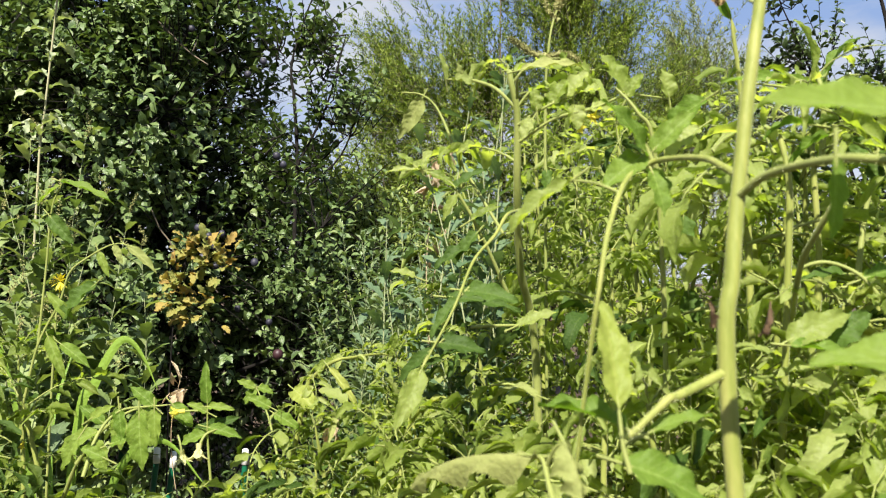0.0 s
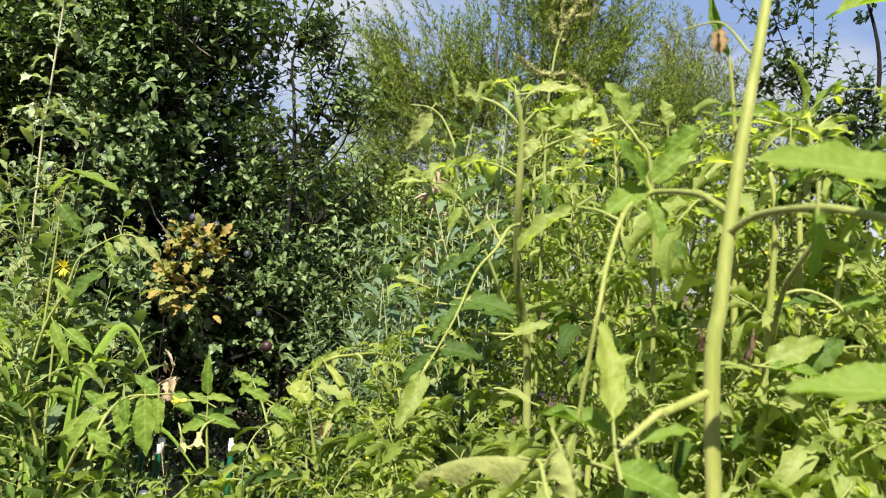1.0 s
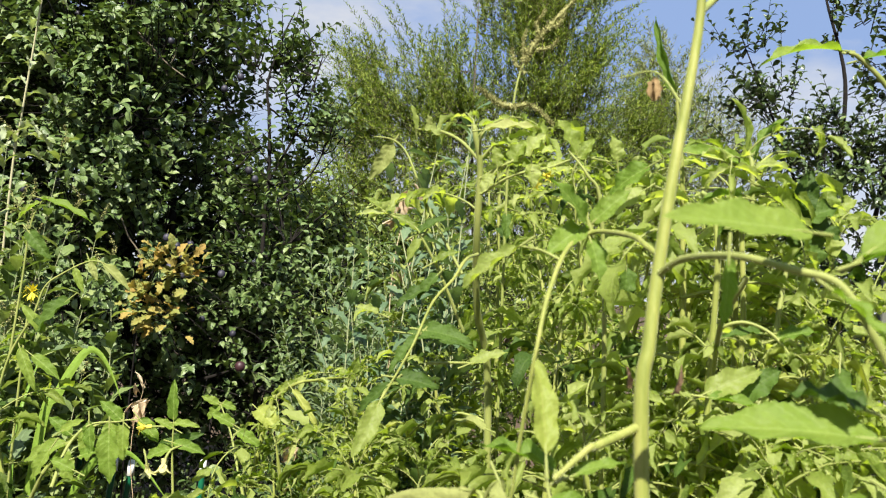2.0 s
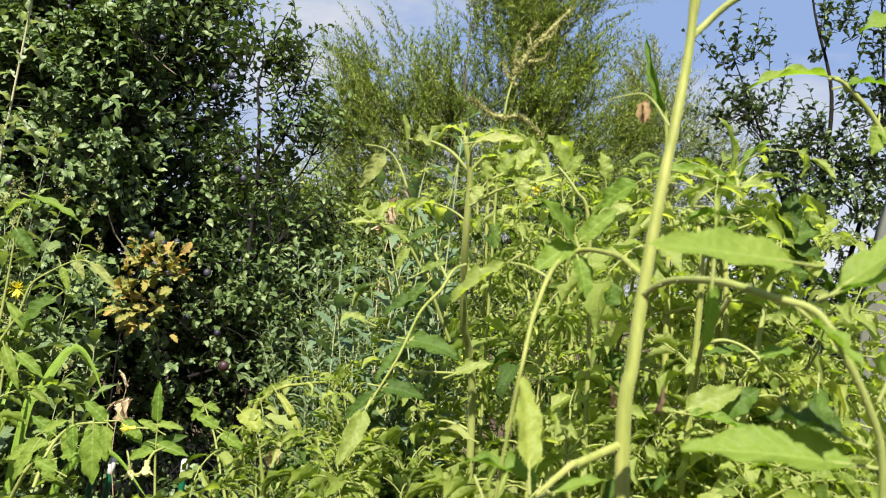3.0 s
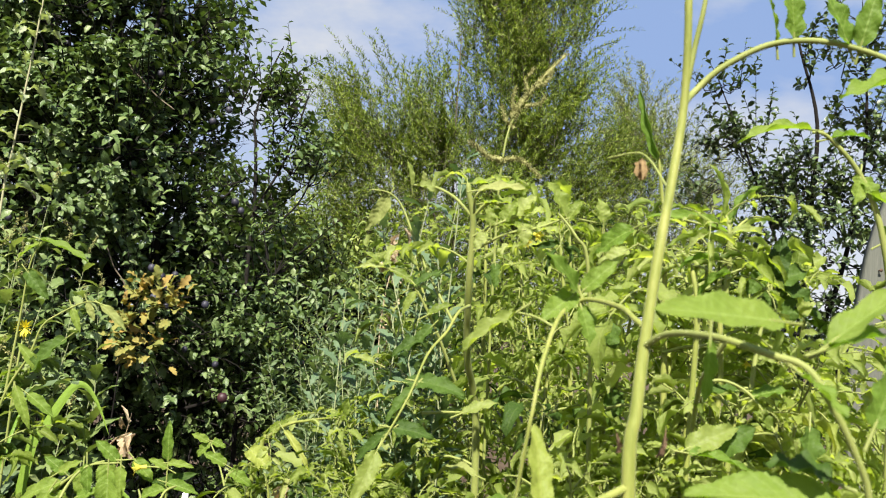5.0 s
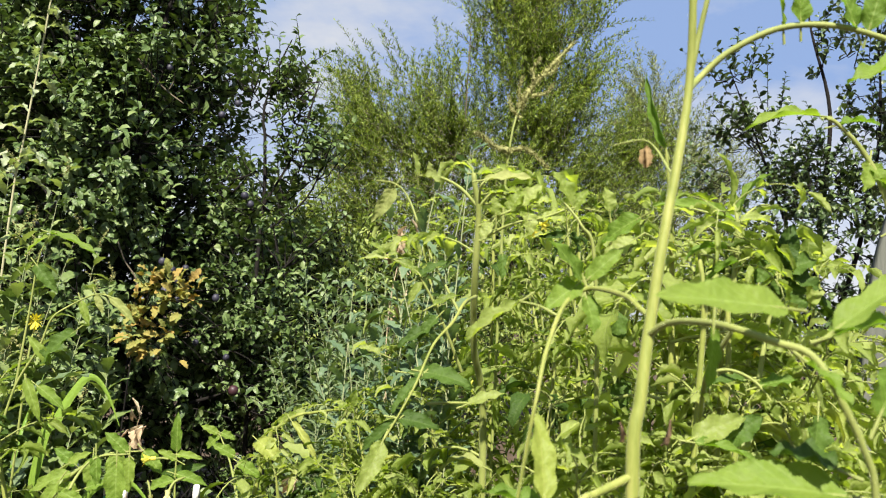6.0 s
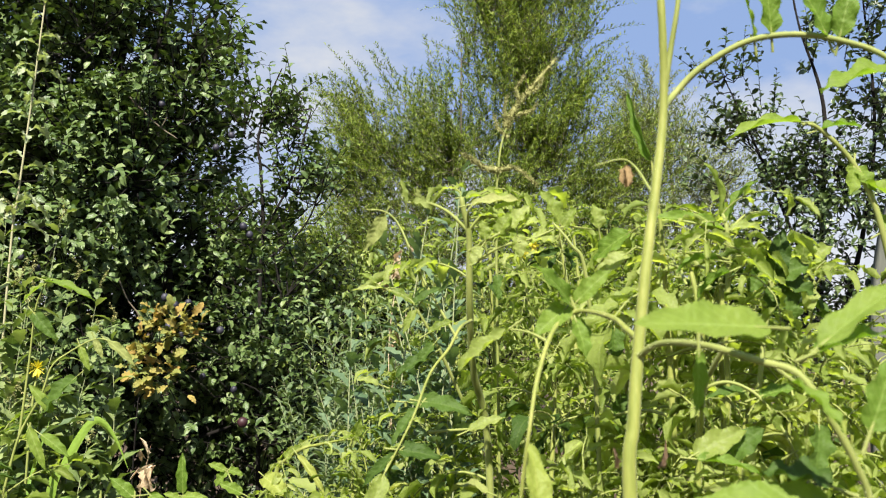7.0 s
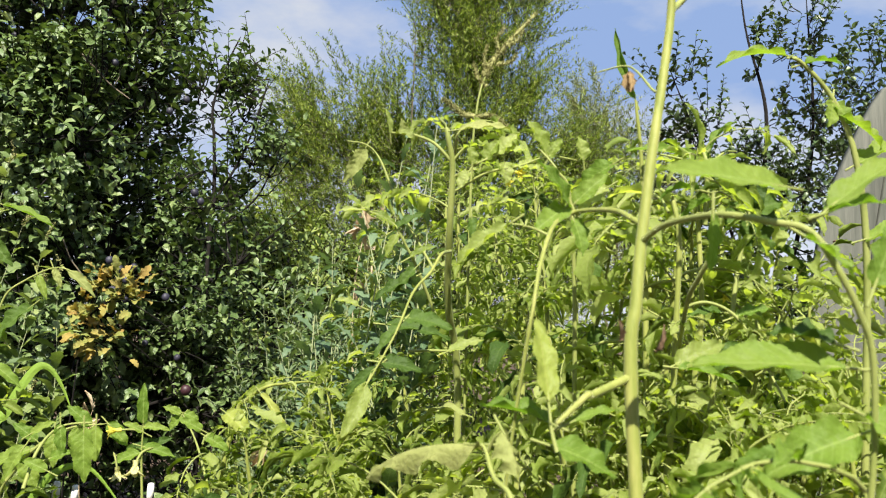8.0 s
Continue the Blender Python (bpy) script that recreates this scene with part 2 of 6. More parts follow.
WOOD = rough_material("weathered_wood", [(0.25, (0.042, 0.046, 0.036)), (0.5, (0.085, 0.09, 0.075)), (0.8, (0.135, 0.135, 0.115))], 0.85, 0.2, 9.0, 60.0, 0.004, (6, 6, 0.35), 0.25)
NAIL = rough_material("rusty_nail", [(0.3, (0.05, 0.025, 0.015)), (0.8, (0.12, 0.06, 0.035))], 0.7, 0.4, 300.0, 900.0, 0.0005)
PLASTIC_GREEN = rough_material("green_plastic", [(0.3, (0.004, 0.075, 0.035)), (0.8, (0.008, 0.12, 0.06))], 0.35, 0.5, 60.0, 400.0, 0.0006)
PLASTIC_WHITE = rough_material("white_plastic", [(0.3, (0.68, 0.68, 0.65)), (0.8, (0.82, 0.82, 0.80))], 0.45, 0.5, 60.0, 400.0, 0.0006)
PLUM_SKIN = rough_material("plum_skin", [(0.25, (0.008, 0.007, 0.012)), (0.5, (0.020, 0.019, 0.032)), (0.8, (0.055, 0.055, 0.08))], 0.55, 0.4, 35.0, 300.0, 0.0004, by_object=0.2)
PLUM_RED = rough_material("red_plum_skin", [(0.25, (0.020, 0.008, 0.010)), (0.6, (0.04, 0.014, 0.018)), (0.9, (0.07, 0.04, 0.045))], 0.5, 0.4, 35.0, 300.0, 0.0004)


# ---- mesh tools ----
def mesh_of(name, verts, quads, uvs, mats, which=None):
    me = bpy.data.meshes.new(name)
    verts, quads = np.asarray(verts, dtype=np.float32), np.asarray(quads, dtype=np.int32)
    me.vertices.add(len(verts))
    me.vertices.foreach_set("co", verts.ravel())
    me.loops.add(quads.size)
    me.loops.foreach_set("vertex_index", quads.ravel())
    me.polygons.add(len(quads))
    me.polygons.foreach_set("loop_start", np.arange(0, quads.size, 4, dtype=np.int32))
    me.polygons.foreach_set("use_smooth", np.ones(len(quads), dtype=bool))
    for m in mats:
        me.materials.append(m)
    if which is not None:
        me.polygons.foreach_set("material_index", np.asarray(which, dtype=np.int32))
    layer = me.uv_layers.new(name="UVMap")
    layer.data.foreach_set("uv", np.asarray(uvs, dtype=np.float32)[quads.ravel()].ravel())
    me.update(calc_edges=True)
    me.validate()
    return me


class Geo:
    """Collects quads of several pieces for one mesh."""

    def __init__(self):
        self.v, self.f, self.uv, self.m, self.count = [], [], [], [], 0

    def add(self, piece, slot=0, m=None):
        v, f, uv = piece
        if m is not None:
            a = np.array(m)
            v = v @ a[:3, :3].T + a[:3, 3]
        self.v.append(v)
        self.f.append(f + self.count)
        self.uv.append(uv)
        self.m.append(np.full(len(f), slot))
        self.count += len(v)
        return self

    def mesh(self, name, *mats):
        return mesh_of(name, np.concatenate(self.v), np.concatenate(self.f), np.concatenate(self.uv), mats, np.concatenate(self.m))


def grid_quads(rows, cols, closed=False):
    i, j = np.meshgrid(np.arange(rows - 1), np.arange(cols if closed else cols - 1), indexing="ij")
    k = (j + 1) % cols
    return np.stack([i * cols + j, i * cols + k, (i + 1) * cols + k, (i + 1) * cols + j], -1).reshape(-1, 4)


def smooth_path(points, steps=5):
    """A rounded path through the points."""
    p = np.array(points, dtype=float)
    p = np.vstack([2 * p[0] - p[1], p, 2 * p[-1] - p[-2]])
    out = []
    for i in range(1, len(p) - 2):
        for s in np.arange(steps) / steps:
            a, b, c, d = p[i - 1], p[i], p[i + 1], p[i + 2]
            out.append(0.5 * (2 * b + (c - a) * s + (2 * a - 5 * b + 4 * c - d) * s * s + (3 * b - a - 3 * c + d) * s ** 3))
    out.append(p[-2])
    return np.array(out)


def tubes(paths, radii, sides=5):
    """Many round stems at once: paths (T, k, 3), radii (T, k)."""
    paths, radii = np.asarray(paths, dtype=float), np.asarray(radii, dtype=float)
    T, k, _ = paths.shape
    d = np.gradient(paths, axis=1)
    d /= np.linalg.norm(d, axis=2, keepdims=True) + 1e-9
    ref = np.where(np.abs(d[:, :1, 2:3]) > 0.8, np.array([[[1.0, 0.13, 0.0]]]), np.array([[[0.0, 0.1, 1.0]]]))
    e1 = np.cross(d, np.broadcast_to(ref, d.shape))
    e1 /= np.linalg.norm(e1, axis=2, keepdims=True) + 1e-9
    e2 = np.cross(d, e1)
    a = np.arange(sides) * 2 * np.pi / sides
    v = paths[:, :, None] + radii[:, :, None, None] * (e1[:, :, None] * np.cos(a)[None, None, :, None] + e2[:, :, None] * np.sin(a)[None, None, :, None])
    one = grid_quads(k, sides, True)
    f = (one[None] + (np.arange(T) * k * sides)[:, None, None]).reshape(-1, 4)
    uv = np.stack(np.broadcast_arrays(np.zeros((T, k, sides)) + np.arange(sides) / sides, np.linspace(0, 1, k)[None, :, None]), -1)
    return v.reshape(-1, 3), f, uv.reshape(-1, 2)


def stem(points, r0, r1, sides=8, steps=5, knots=0.0, seed=0):
    """One tapered round stem through the points, a little swollen here and there."""
    p = smooth_path(points, steps)
    r = np.linspace(r0, r1, len(p))
    if knots:
        r = r * (1 + knots * np.random.RandomState(seed).randn(len(p)).clip(-1, 1.5))
    r[-1] *= 0.4
    return tubes(p[None], r[None], sides)


def blade(length, width, rows=10, cols=5, fold=0.25, droop=0.5, teeth=0.16, wave=0.06, peak=0.38, seed=0, curl=0.0, twist=0.0, lobes=0.0, quilt=0.0):
    """A leaf blade along +y with its upper side to +z: pointed, toothed at the edge, folded along its rib, bent down towards its tip."""
    rs = np.random.RandomState(seed)
    u = np.linspace(0, 1, rows)
    a = peak / (1 - peak) * 0.85
    w = (u ** a) * (1 - u) ** 0.85
    w = width * 0.5 * w / w.max()
    w[0], w[-1] = width * 0.05, width * 0.012
    tooth = np.where(np.arange(rows) % 2 == 0, 1.0, 1.0 - teeth)
    if lobes:
        tooth = 1.0 - lobes * (0.5 + 0.5 * np.cos(u * (2 * np.pi * 3.3) + rs.uniform(-0.5, 0.5))) * (u < 0.9) - teeth * 0.4 * (np.arange(rows) % 2)
    tooth[[0, -1]] = 1
    ang = -droop * (u - 0.15).clip(0, 1)
    ds = length / (rows - 1)
    y, z = np.concatenate([[0], np.cumsum(np.cos(ang[:-1]) * ds)]), np.concatenate([[0], np.cumsum(np.sin(ang[:-1]) * ds)])
    s = np.linspace(-1, 1, cols)
    t = np.abs(s)
    W = w[:, None] * (1 - (1 - tooth[:, None]) * t[None] ** 2)
    bend = fold * (1 + curl * t[None])
    x = W * s[None] * np.cos(bend)
    zz = np.abs(W * s[None]) * np.sin(bend)
    ruffle = wave * width * np.sin(u[:, None] * 17 + s[None] * 2 + rs.rand() * 6) * t[None] ** 2
    zz = zz + ruffle + quilt * width * np.sin((u[:, None] - 0.24 * t[None]) * 2 * np.pi * 6.5) * np.sin(t[None] * np.pi * 0.85) * (1 - u[:, None] ** 3)
    tw = twist * u[:, None]
    x, zz = x * np.cos(tw) - zz * np.sin(tw), x * np.sin(tw) + zz * np.cos(tw)
    v = np.stack([x, y[:, None] - zz * np.sin(ang)[:, None], z[:, None] + zz * np.cos(ang)[:, None]], -1)
    uv = np.stack(np.broadcast_arrays((s[None] + 1) / 2, u[:, None]), -1)
    return v.reshape(-1, 3), grid_quads(rows, cols), uv.reshape(-1, 2)


def place(base, along, up=(0, 0, 1), size=1.0):
    """The pose of a blade whose stalk end is at base, that points along and turns its upper side to up."""
    y = Vector(along).normalized()
    z = Vector(up) - y * Vector(up).dot(y)
    if z.length < 1e-4:
        z = Vector((0.3, 1, 0.2)) - y * Vector((0.3, 1, 0.2)).dot(y)
    z.normalize()
    x = y.cross(z)
    m = Matrix((x, y, z)).transposed().to_4x4()
    m.translation = Vector(base)
    return m @ Matrix.Diagonal((size, size, size, 1))


def thing(name, label, category, at=(0, 0, 0), group="", kind=""):
    ob = new(name)
    ob.empty_display_size = 0.1
    ob.location = at
    return tagged(ob, label, category, group, kind)


def part(name, me, parent, label="", m=None, kind=""):
    """One mesh under a thing or part; m is its pose in the world."""
    ob = new(name, me)
    ob.parent = parent
    base, up = parent.location.copy(), parent.parent
    while up:
        base, up = base + up.location, up.parent
    ob.matrix_basis = Matrix.Translation(-base) @ (m or Matrix.Identity(4))
    return tagged(ob, label, kind=kind)


def unit(a):
    return a / (np.linalg.norm(a, axis=-1, keepdims=True) + 1e-9)


def scattered(template, pos, along, up, size):
    """Leaves by the thousand: one template at every place, direction and size."""
    v, f, uv = template
    y = unit(along)
    z = unit(up - y * np.sum(up * y, -1, keepdims=True))
    x = np.cross(y, z)
    V = pos[:, None] + size[:, None, None] * (v[None, :, :1] * x[:, None] + v[None, :, 1:2] * y[:, None] + v[None, :, 2:] * z[:, None])
    F = (f[None] + (np.arange(len(pos)) * len(v))[:, None, None]).reshape(-1, 4)
    return V.reshape(-1, 3), F, np.tile(uv, (len(pos), 1))


def in_blobs(rs, blobs, n, shell=0.45, gaps=(), patchy=0.0, scale=1.6, cut=-0.4, front=99.0):
    """Random places inside a cloud of ellipsoids (x, y, z, rx, ry, rz), nearer to their skins, with gaps left open."""
    b = np.array(blobs, dtype=float)
    vol = (b[:, 3] * b[:, 4] * b[:, 5]) ** 0.8
    out = np.zeros((0, 3))
    while len(out) < n:
        i = rs.choice(len(b), n, p=vol / vol.sum())
        d = unit(rs.randn(n, 3)) * (rs.rand(n, 1) ** shell)
        p = b[i, :3] + d * b[i, 3:]
        keep = p[:, 2] > 0.15
        for g in gaps:
            keep &= (np.sum(((p - np.array(g[:3])) / np.array(g[3:])) ** 2, 1) > 1) | ((p[:, 1] > front) & (g[4] < 0.9))
        if patchy:
            q = p * scale
            field = np.sin(q[:, 0] * 3.1 + 1.3 * np.sin(q[:, 2] * 2.3)) + np.sin(q[:, 2] * 2.7 + 1.7 * np.sin(q[:, 1] * 2.9)) + np.sin(q[:, 1] * 3.3 + q[:, 0] * 1.7)
            keep &= (rs.rand(n) > patchy * (field < cut)) | (p[:, 1] > front)
        out = np.vstack([out, p[keep]])
    return out[:n]


def grow_tree(name, label, category, base, limbs, blobs, leaf, leaf_size, bark, mat, seed, n_branch=120, n_twig=900, per_twig=14, twig_len=0.3,
              rise=0.4, spread=0.85, hang=0.0, shell=0.45, gaps=(), patchy=0.0, stray=0.0, group="", bare=1.0, patch=1.6, cut=-0.4, front=99.0):
    """A tree: limbs given as paths, boughs that reach into the crown, twigs on them, and leaves along the twigs."""
    rs = np.random.RandomState(seed)
    tree = thing(name, label, category, base, group)
    wood, nodes = Geo(), []
    for pts, r0, r1 in limbs:
        wood.add(stem(pts, r0, r1, 9, 6, 0.05, seed))
        nodes.append(smooth_path(pts, 6)[3:])
    part("trunk", wood.mesh("trunk", bark), tree)
    nodes = np.vstack(nodes)
    goal = in_blobs(rs, blobs, n_branch, 0.6, gaps)
    goal = goal[np.argsort(np.min(np.linalg.norm(goal[:, None] - nodes[None], axis=2), 1))]
    paths = []
    for g in goal:
        d = np.linalg.norm(nodes - g, axis=1) + 0.6 * (nodes[:, 2] - g[2] + 0.1).clip(0, 9)
        q = nodes[np.argmin(d)]
        s = np.linspace(0, 1, 7)[:, None]
        side = np.cross(g - q, unit(rs.randn(3)))
        p = q + (g - q) * s + (np.array([0, 0, -0.18]) * np.linalg.norm(g - q) + 0.2 * side) * np.sin(s * np.pi) + rs.randn(7, 3) * 0.02 * s
        paths.append(p)
        nodes = np.vstack([nodes, p[2:]])
    paths = np.array(paths)
    lens = np.linalg.norm(paths[:, -1] - paths[:, 0], axis=1)
    rad = (0.004 + 0.008 * lens)[:, None] * np.linspace(1, 0.3, 7)[None] * bare
    boughs = Geo().add(tubes(paths, rad, 5))
    tips = in_blobs(rs, blobs, n_twig, shell, gaps, patchy, patch, cut, front)
    near = np.array([nodes[np.argmin(np.sum((nodes - t) ** 2, 1))] for t in tips])
    gone = np.linalg.norm(near - tips, axis=1, keepdims=True)
    foot = tips + (near - tips) * np.minimum(1, 0.06 / np.maximum(gone, 1e-3))
    mid = np.mean(np.array(blobs)[:, :3], 0)
    out = unit(tips - near) * 0.7 + unit(tips - mid) * 0.5 + np.array([0, 0, rise]) + rs.randn(n_twig, 3) * (0.25 + stray)
    out = unit(out)
    L = twig_len * rs.uniform(0.55, 1.25, n_twig)
    s = np.linspace(0, 1, 4)
    twig = tips[:, None] + out[:, None] * (L[:, None] * s)[:, :, None] - np.array([0, 0, hang]) * ((s ** 2)[None] * L[:, None])[:, :, None]
    clear = np.ones(n_twig, bool)
    for g in gaps:
        if g[4] >= 0.9:   # no twigs across the openings to the sky
            clear &= np.all(np.sum(((twig - np.array(g[:3])) / np.array(g[3:])) ** 2, 2) > 0.3, 1)
    shoots = np.concatenate([foot[:, None], twig], 1)[clear]
    boughs.add(tubes(shoots, np.tile(np.array([0.004, 0.003, 0.0024, 0.0018, 0.0008]) * bare, (len(shoots), 1)), 3))
    tagged(part("branchwork", boughs.mesh("branchwork", bark), tree), kind="stuff")
    u = (np.arange(per_twig) + 0.6) / per_twig
    u = np.clip(u[None] + rs.randn(n_twig, per_twig) * 0.03, 0.02, 1)
    pos = tips[:, None] + out[:, None] * (L[:, None] * u)[:, :, None] - np.array([0, 0, hang]) * ((u ** 2) * L[:, None])[:, :, None]
    e1 = unit(np.cross(out, unit(rs.randn(n_twig, 3))))
    e2 = np.cross(out, e1)
    phi = np.arange(per_twig)[None] * 2.4 + rs.rand(n_twig, 1) * 6.3 + rs.randn(n_twig, per_twig) * 0.3
    radial = e1[:, None] * np.cos(phi)[..., None] + e2[:, None] * np.sin(phi)[..., None]
    along = out[:, None] * (1.0 - spread * 0.55) + radial * spread + rs.randn(n_twig, per_twig, 3) * 0.15
    up = np.array([0, 0, 0.9]) + out[:, None] * 0.5 + rs.randn(n_twig, per_twig, 3) * 0.45
    size = leaf_size * rs.uniform(0.65, 1.2, (n_twig, per_twig)) * (1.0 - 0.35 * u)
    pos, along, up, size = pos.reshape(-1, 3), along.reshape(-1, 3), up.reshape(-1, 3), size.ravel()
    keep = np.repeat(clear, per_twig)
    for g in gaps:
        keep &= (np.sum(((pos - np.array(g[:3])) / (np.array(g[3:]) * 0.85)) ** 2, 1) > 1) | ((pos[:, 1] > front) & (g[4] < 0.9))
    pos, along, up, size = pos[keep], along[keep], up[keep], size[keep]
    deep = pos[:, 1] > front
    crown = Geo().add(scattered(leaf, pos[~deep], along[~deep], up[~deep], size[~deep]))
    if deep.any():   # the far side of the crown: fewer, simpler and larger leaves
        crown.add(scattered(PLUM_DEEP, pos[deep][::2], along[deep][::2], up[deep][::2], size[deep][::2] * 1.3))
    tagged(part("crown", crown.mesh("crown", mat), tree), kind="stuff")
    return tree, tips, near


# ---- ground ----
rs = np.random.RandomState(4)
gx = np.concatenate([-np.geomspace(400, 4.2, 14), np.linspace(-4, 4, 65), np.geomspace(4.2, 400, 14)])
gy = np.concatenate([-np.geomspace(400, 4.2, 14), np.linspace(-4, 10, 90), np.geomspace(10.4, 900, 14)])
X, Y = np.meshgrid(gx, gy, indexing="ij")
Z = 0.03 * np.sin(X * 3.1 + np.sin(Y * 2.2)) * np.sin(Y * 2.7) + 0.012 * rs.randn(*X.shape)
Z = np.where((np.abs(X) < 4) & (Y > -4) & (Y < 10), Z, -0.02)
ground = new("ground", mesh_of("ground", np.stack([X, Y, Z], -1).reshape(-1, 3), grid_quads(len(gx), len(gy))[:, ::-1], np.stack([X, Y], -1).reshape(-1, 2), [SOIL]))
tagged(ground, "dark crumbly garden soil under the tomato bed", "soil", kind="structure")

# ---- trees ----
PLUM_T = blade(1.0, 0.56, 4, 3, 0.42, 1.15, 0.0, 0.05, 0.45)
PLUM_FAR = blade(1.0, 0.56, 3, 3, 0.42, 1.0, 0.0, 0.05, 0.45)
PLUM_DEEP = blade(1.0, 0.56, 3, 2, 0.2, 0.9, 0.0, 0.0, 0.45)
WILLOW_T = (np.array([(0, 0, 0), (0.11, 0.42, 0.03), (0, 1, -0.10), (-0.11, 0.42, 0.03)], dtype=float), np.array([(0, 1, 2, 3)]), np.array([(0.5, 0), (1, 0.4), (0.5, 1), (0, 0.4)], dtype=float))

plum_limbs = [
    ([(-1.45, 3.75, -0.05), (-1.42, 3.72, 0.5), (-1.50, 3.70, 1.0), (-1.40, 3.72, 1.6), (-1.52, 3.66, 2.2), (-1.38, 3.6, 2.8), (-1.42, 3.6, 3.3)], 0.06, 0.008),
    ([(-1.43, 3.72, 0.6), (-1.20, 3.6, 1.0), (-1.10, 3.45, 1.5), (-1.12, 3.4, 2.0), (-1.18, 3.4, 2.5), (-1.1, 3.4, 2.9)], 0.03, 0.006),
    ([(-1.48, 3.70, 0.8), (-1.75, 3.5, 1.2), (-1.85, 3.5, 1.7), (-2.05, 3.45, 2.1), (-2.05, 3.4, 2.7)], 0.03, 0.006),
    ([(-1.46, 3.70, 1.1), (-1.32, 3.5, 1.45), (-1.40, 3.36, 1.9), (-1.26, 3.3, 2.5)], 0.022, 0.006),
    ([(-1.42, 3.72, 0.5), (-1.1, 3.45, 0.8), (-0.75, 3.3, 0.95)], 0.02, 0.006),
    ([(-1.42, 3.72, 0.5), (-1.75, 3.4, 0.75), (-2.1, 3.1, 0.9)], 0.02, 0.006),
]
plum_blobs = [(-1.22, 3.0, 2.05, 0.28, 0.2, 0.35), (-1.60, 3.55, 2.75, 0.72, 0.7, 0.9), (-1.85, 3.4, 1.9, 0.75, 0.65, 0.85), (-1.27, 3.35, 1.85, 0.50, 0.55, 0.7), (-1.15, 3.3, 1.1, 0.58, 0.5, 0.55),
              (-1.8, 3.3, 1.0, 0.7, 0.55, 0.55), (-0.78, 3.2, 0.85, 0.38, 0.4, 0.42), (-1.35, 3.4, 0.6, 0.85, 0.35, 0.35), (-1.0, 3.75, 1.15, 0.42, 0.2, 0.6), (-2.35, 3.5, 2.2, 0.6, 0.6, 1.2),
              (-0.98, 3.4, 2.45, 0.16, 0.25, 0.35), (-1.16, 3.75, 1.9, 0.28, 0.3, 0.8), (-0.85, 3.7, 1.4, 0.20, 0.25, 0.6)]
plum_gaps = [(-0.76, 3.2, 2.04, 0.08, 0.95, 0.10), (-0.85, 3.6, 2.12, 0.08, 0.95, 0.11), (-0.70, 3.3, 2.36, 0.09, 1.2, 0.14), (-0.80, 3.0, 2.20, 0.11, 0.6, 0.08), (-1.42, 2.9, 2.36, 0.22, 0.7, 0.10), (-0.70, 2.95, 1.95, 0.09, 0.6, 0.20),
             (-0.56, 2.95, 1.72, 0.07, 0.6, 0.16), (-0.50, 2.9, 1.28, 0.06, 0.6, 0.15), (-0.68, 2.85, 0.86, 0.16, 0.6, 0.12), (-1.2, 2.9, 1.42, 0.14, 0.6, 0.09), (-0.80, 2.85, 1.08, 0.14, 0.6, 0.08),
             (-1.45, 2.85, 1.95, 0.15, 0.6, 0.08), (-1.10, 2.9, 2.50, 0.16, 0.6, 0.09), (-0.76, 3.0, 1.98, 0.10, 0.45, 0.20), (-0.85, 2.95, 1.25, 0.12, 0.3, 0.16), (-0.95, 2.95, 0.82, 0.32, 0.35, 0.20), (-0.62, 2.95, 1.1, 0.10, 0.3, 0.14),
             (-0.93, 2.9, 2.04, 0.12, 0.6, 0.09), (-0.82, 2.9, 1.90, 0.12, 0.6, 0.11), (-1.46, 2.9, 2.42, 0.16, 0.7, 0.06), (-1.20, 2.9, 2.39, 0.16, 0.7, 0.06), (-1.0, 2.9, 2.22, 0.09, 0.5, 0.06)]
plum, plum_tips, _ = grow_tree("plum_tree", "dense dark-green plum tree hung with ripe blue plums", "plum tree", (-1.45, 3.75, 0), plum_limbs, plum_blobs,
                                       PLUM_T, 0.055, BARK_SHADED, PLUM_LEAF, 11, 220, 7400, 14, 0.26, 0.35, 0.85, 0.25, 0.42, plum_gaps, 0.93, patch=2.6, cut=-0.5, front=3.4)

sap_limbs = [
    ([(-0.66, 3.35, -0.05), (-0.65, 3.3, 0.7), (-0.648, 3.25, 1.45), (-0.640, 3.25, 1.777), (-0.655, 3.25, 2.035), (-0.668, 3.25, 2.12), (-0.662, 3.26, 2.22), (-0.62, 3.3, 2.40), (-0.58, 3.3, 2.50)], 0.0105, 0.003),
    ([(-0.64, 3.25, 1.75), (-0.52, 3.25, 2.0), (-0.44, 3.25, 2.3)], 0.006, 0.003),
    ([(-0.645, 3.25, 1.62), (-0.46, 3.27, 1.80), (-0.38, 3.3, 2.05)], 0.005, 0.003),
]
sap_blobs = [(-0.71, 3.28, 2.27, 0.09, 0.1, 0.12), (-0.73, 3.28, 1.86, 0.08, 0.1, 0.10), (-0.56, 3.3, 2.25, 0.12, 0.15, 0.22), (-0.47, 3.3, 1.98, 0.17, 0.15, 0.22), (-0.60, 3.30, 1.80, 0.07, 0.12, 0.14), (-0.70, 3.30, 1.62, 0.09, 0.12, 0.22),
             (-0.72, 3.30, 1.35, 0.12, 0.15, 0.28), (-0.45, 3.35, 0.95, 0.34, 0.3, 0.3), (-0.47, 3.02, 1.52, 0.15, 0.10, 0.18), (-0.36, 3.05, 1.28, 0.2, 0.12, 0.2)]
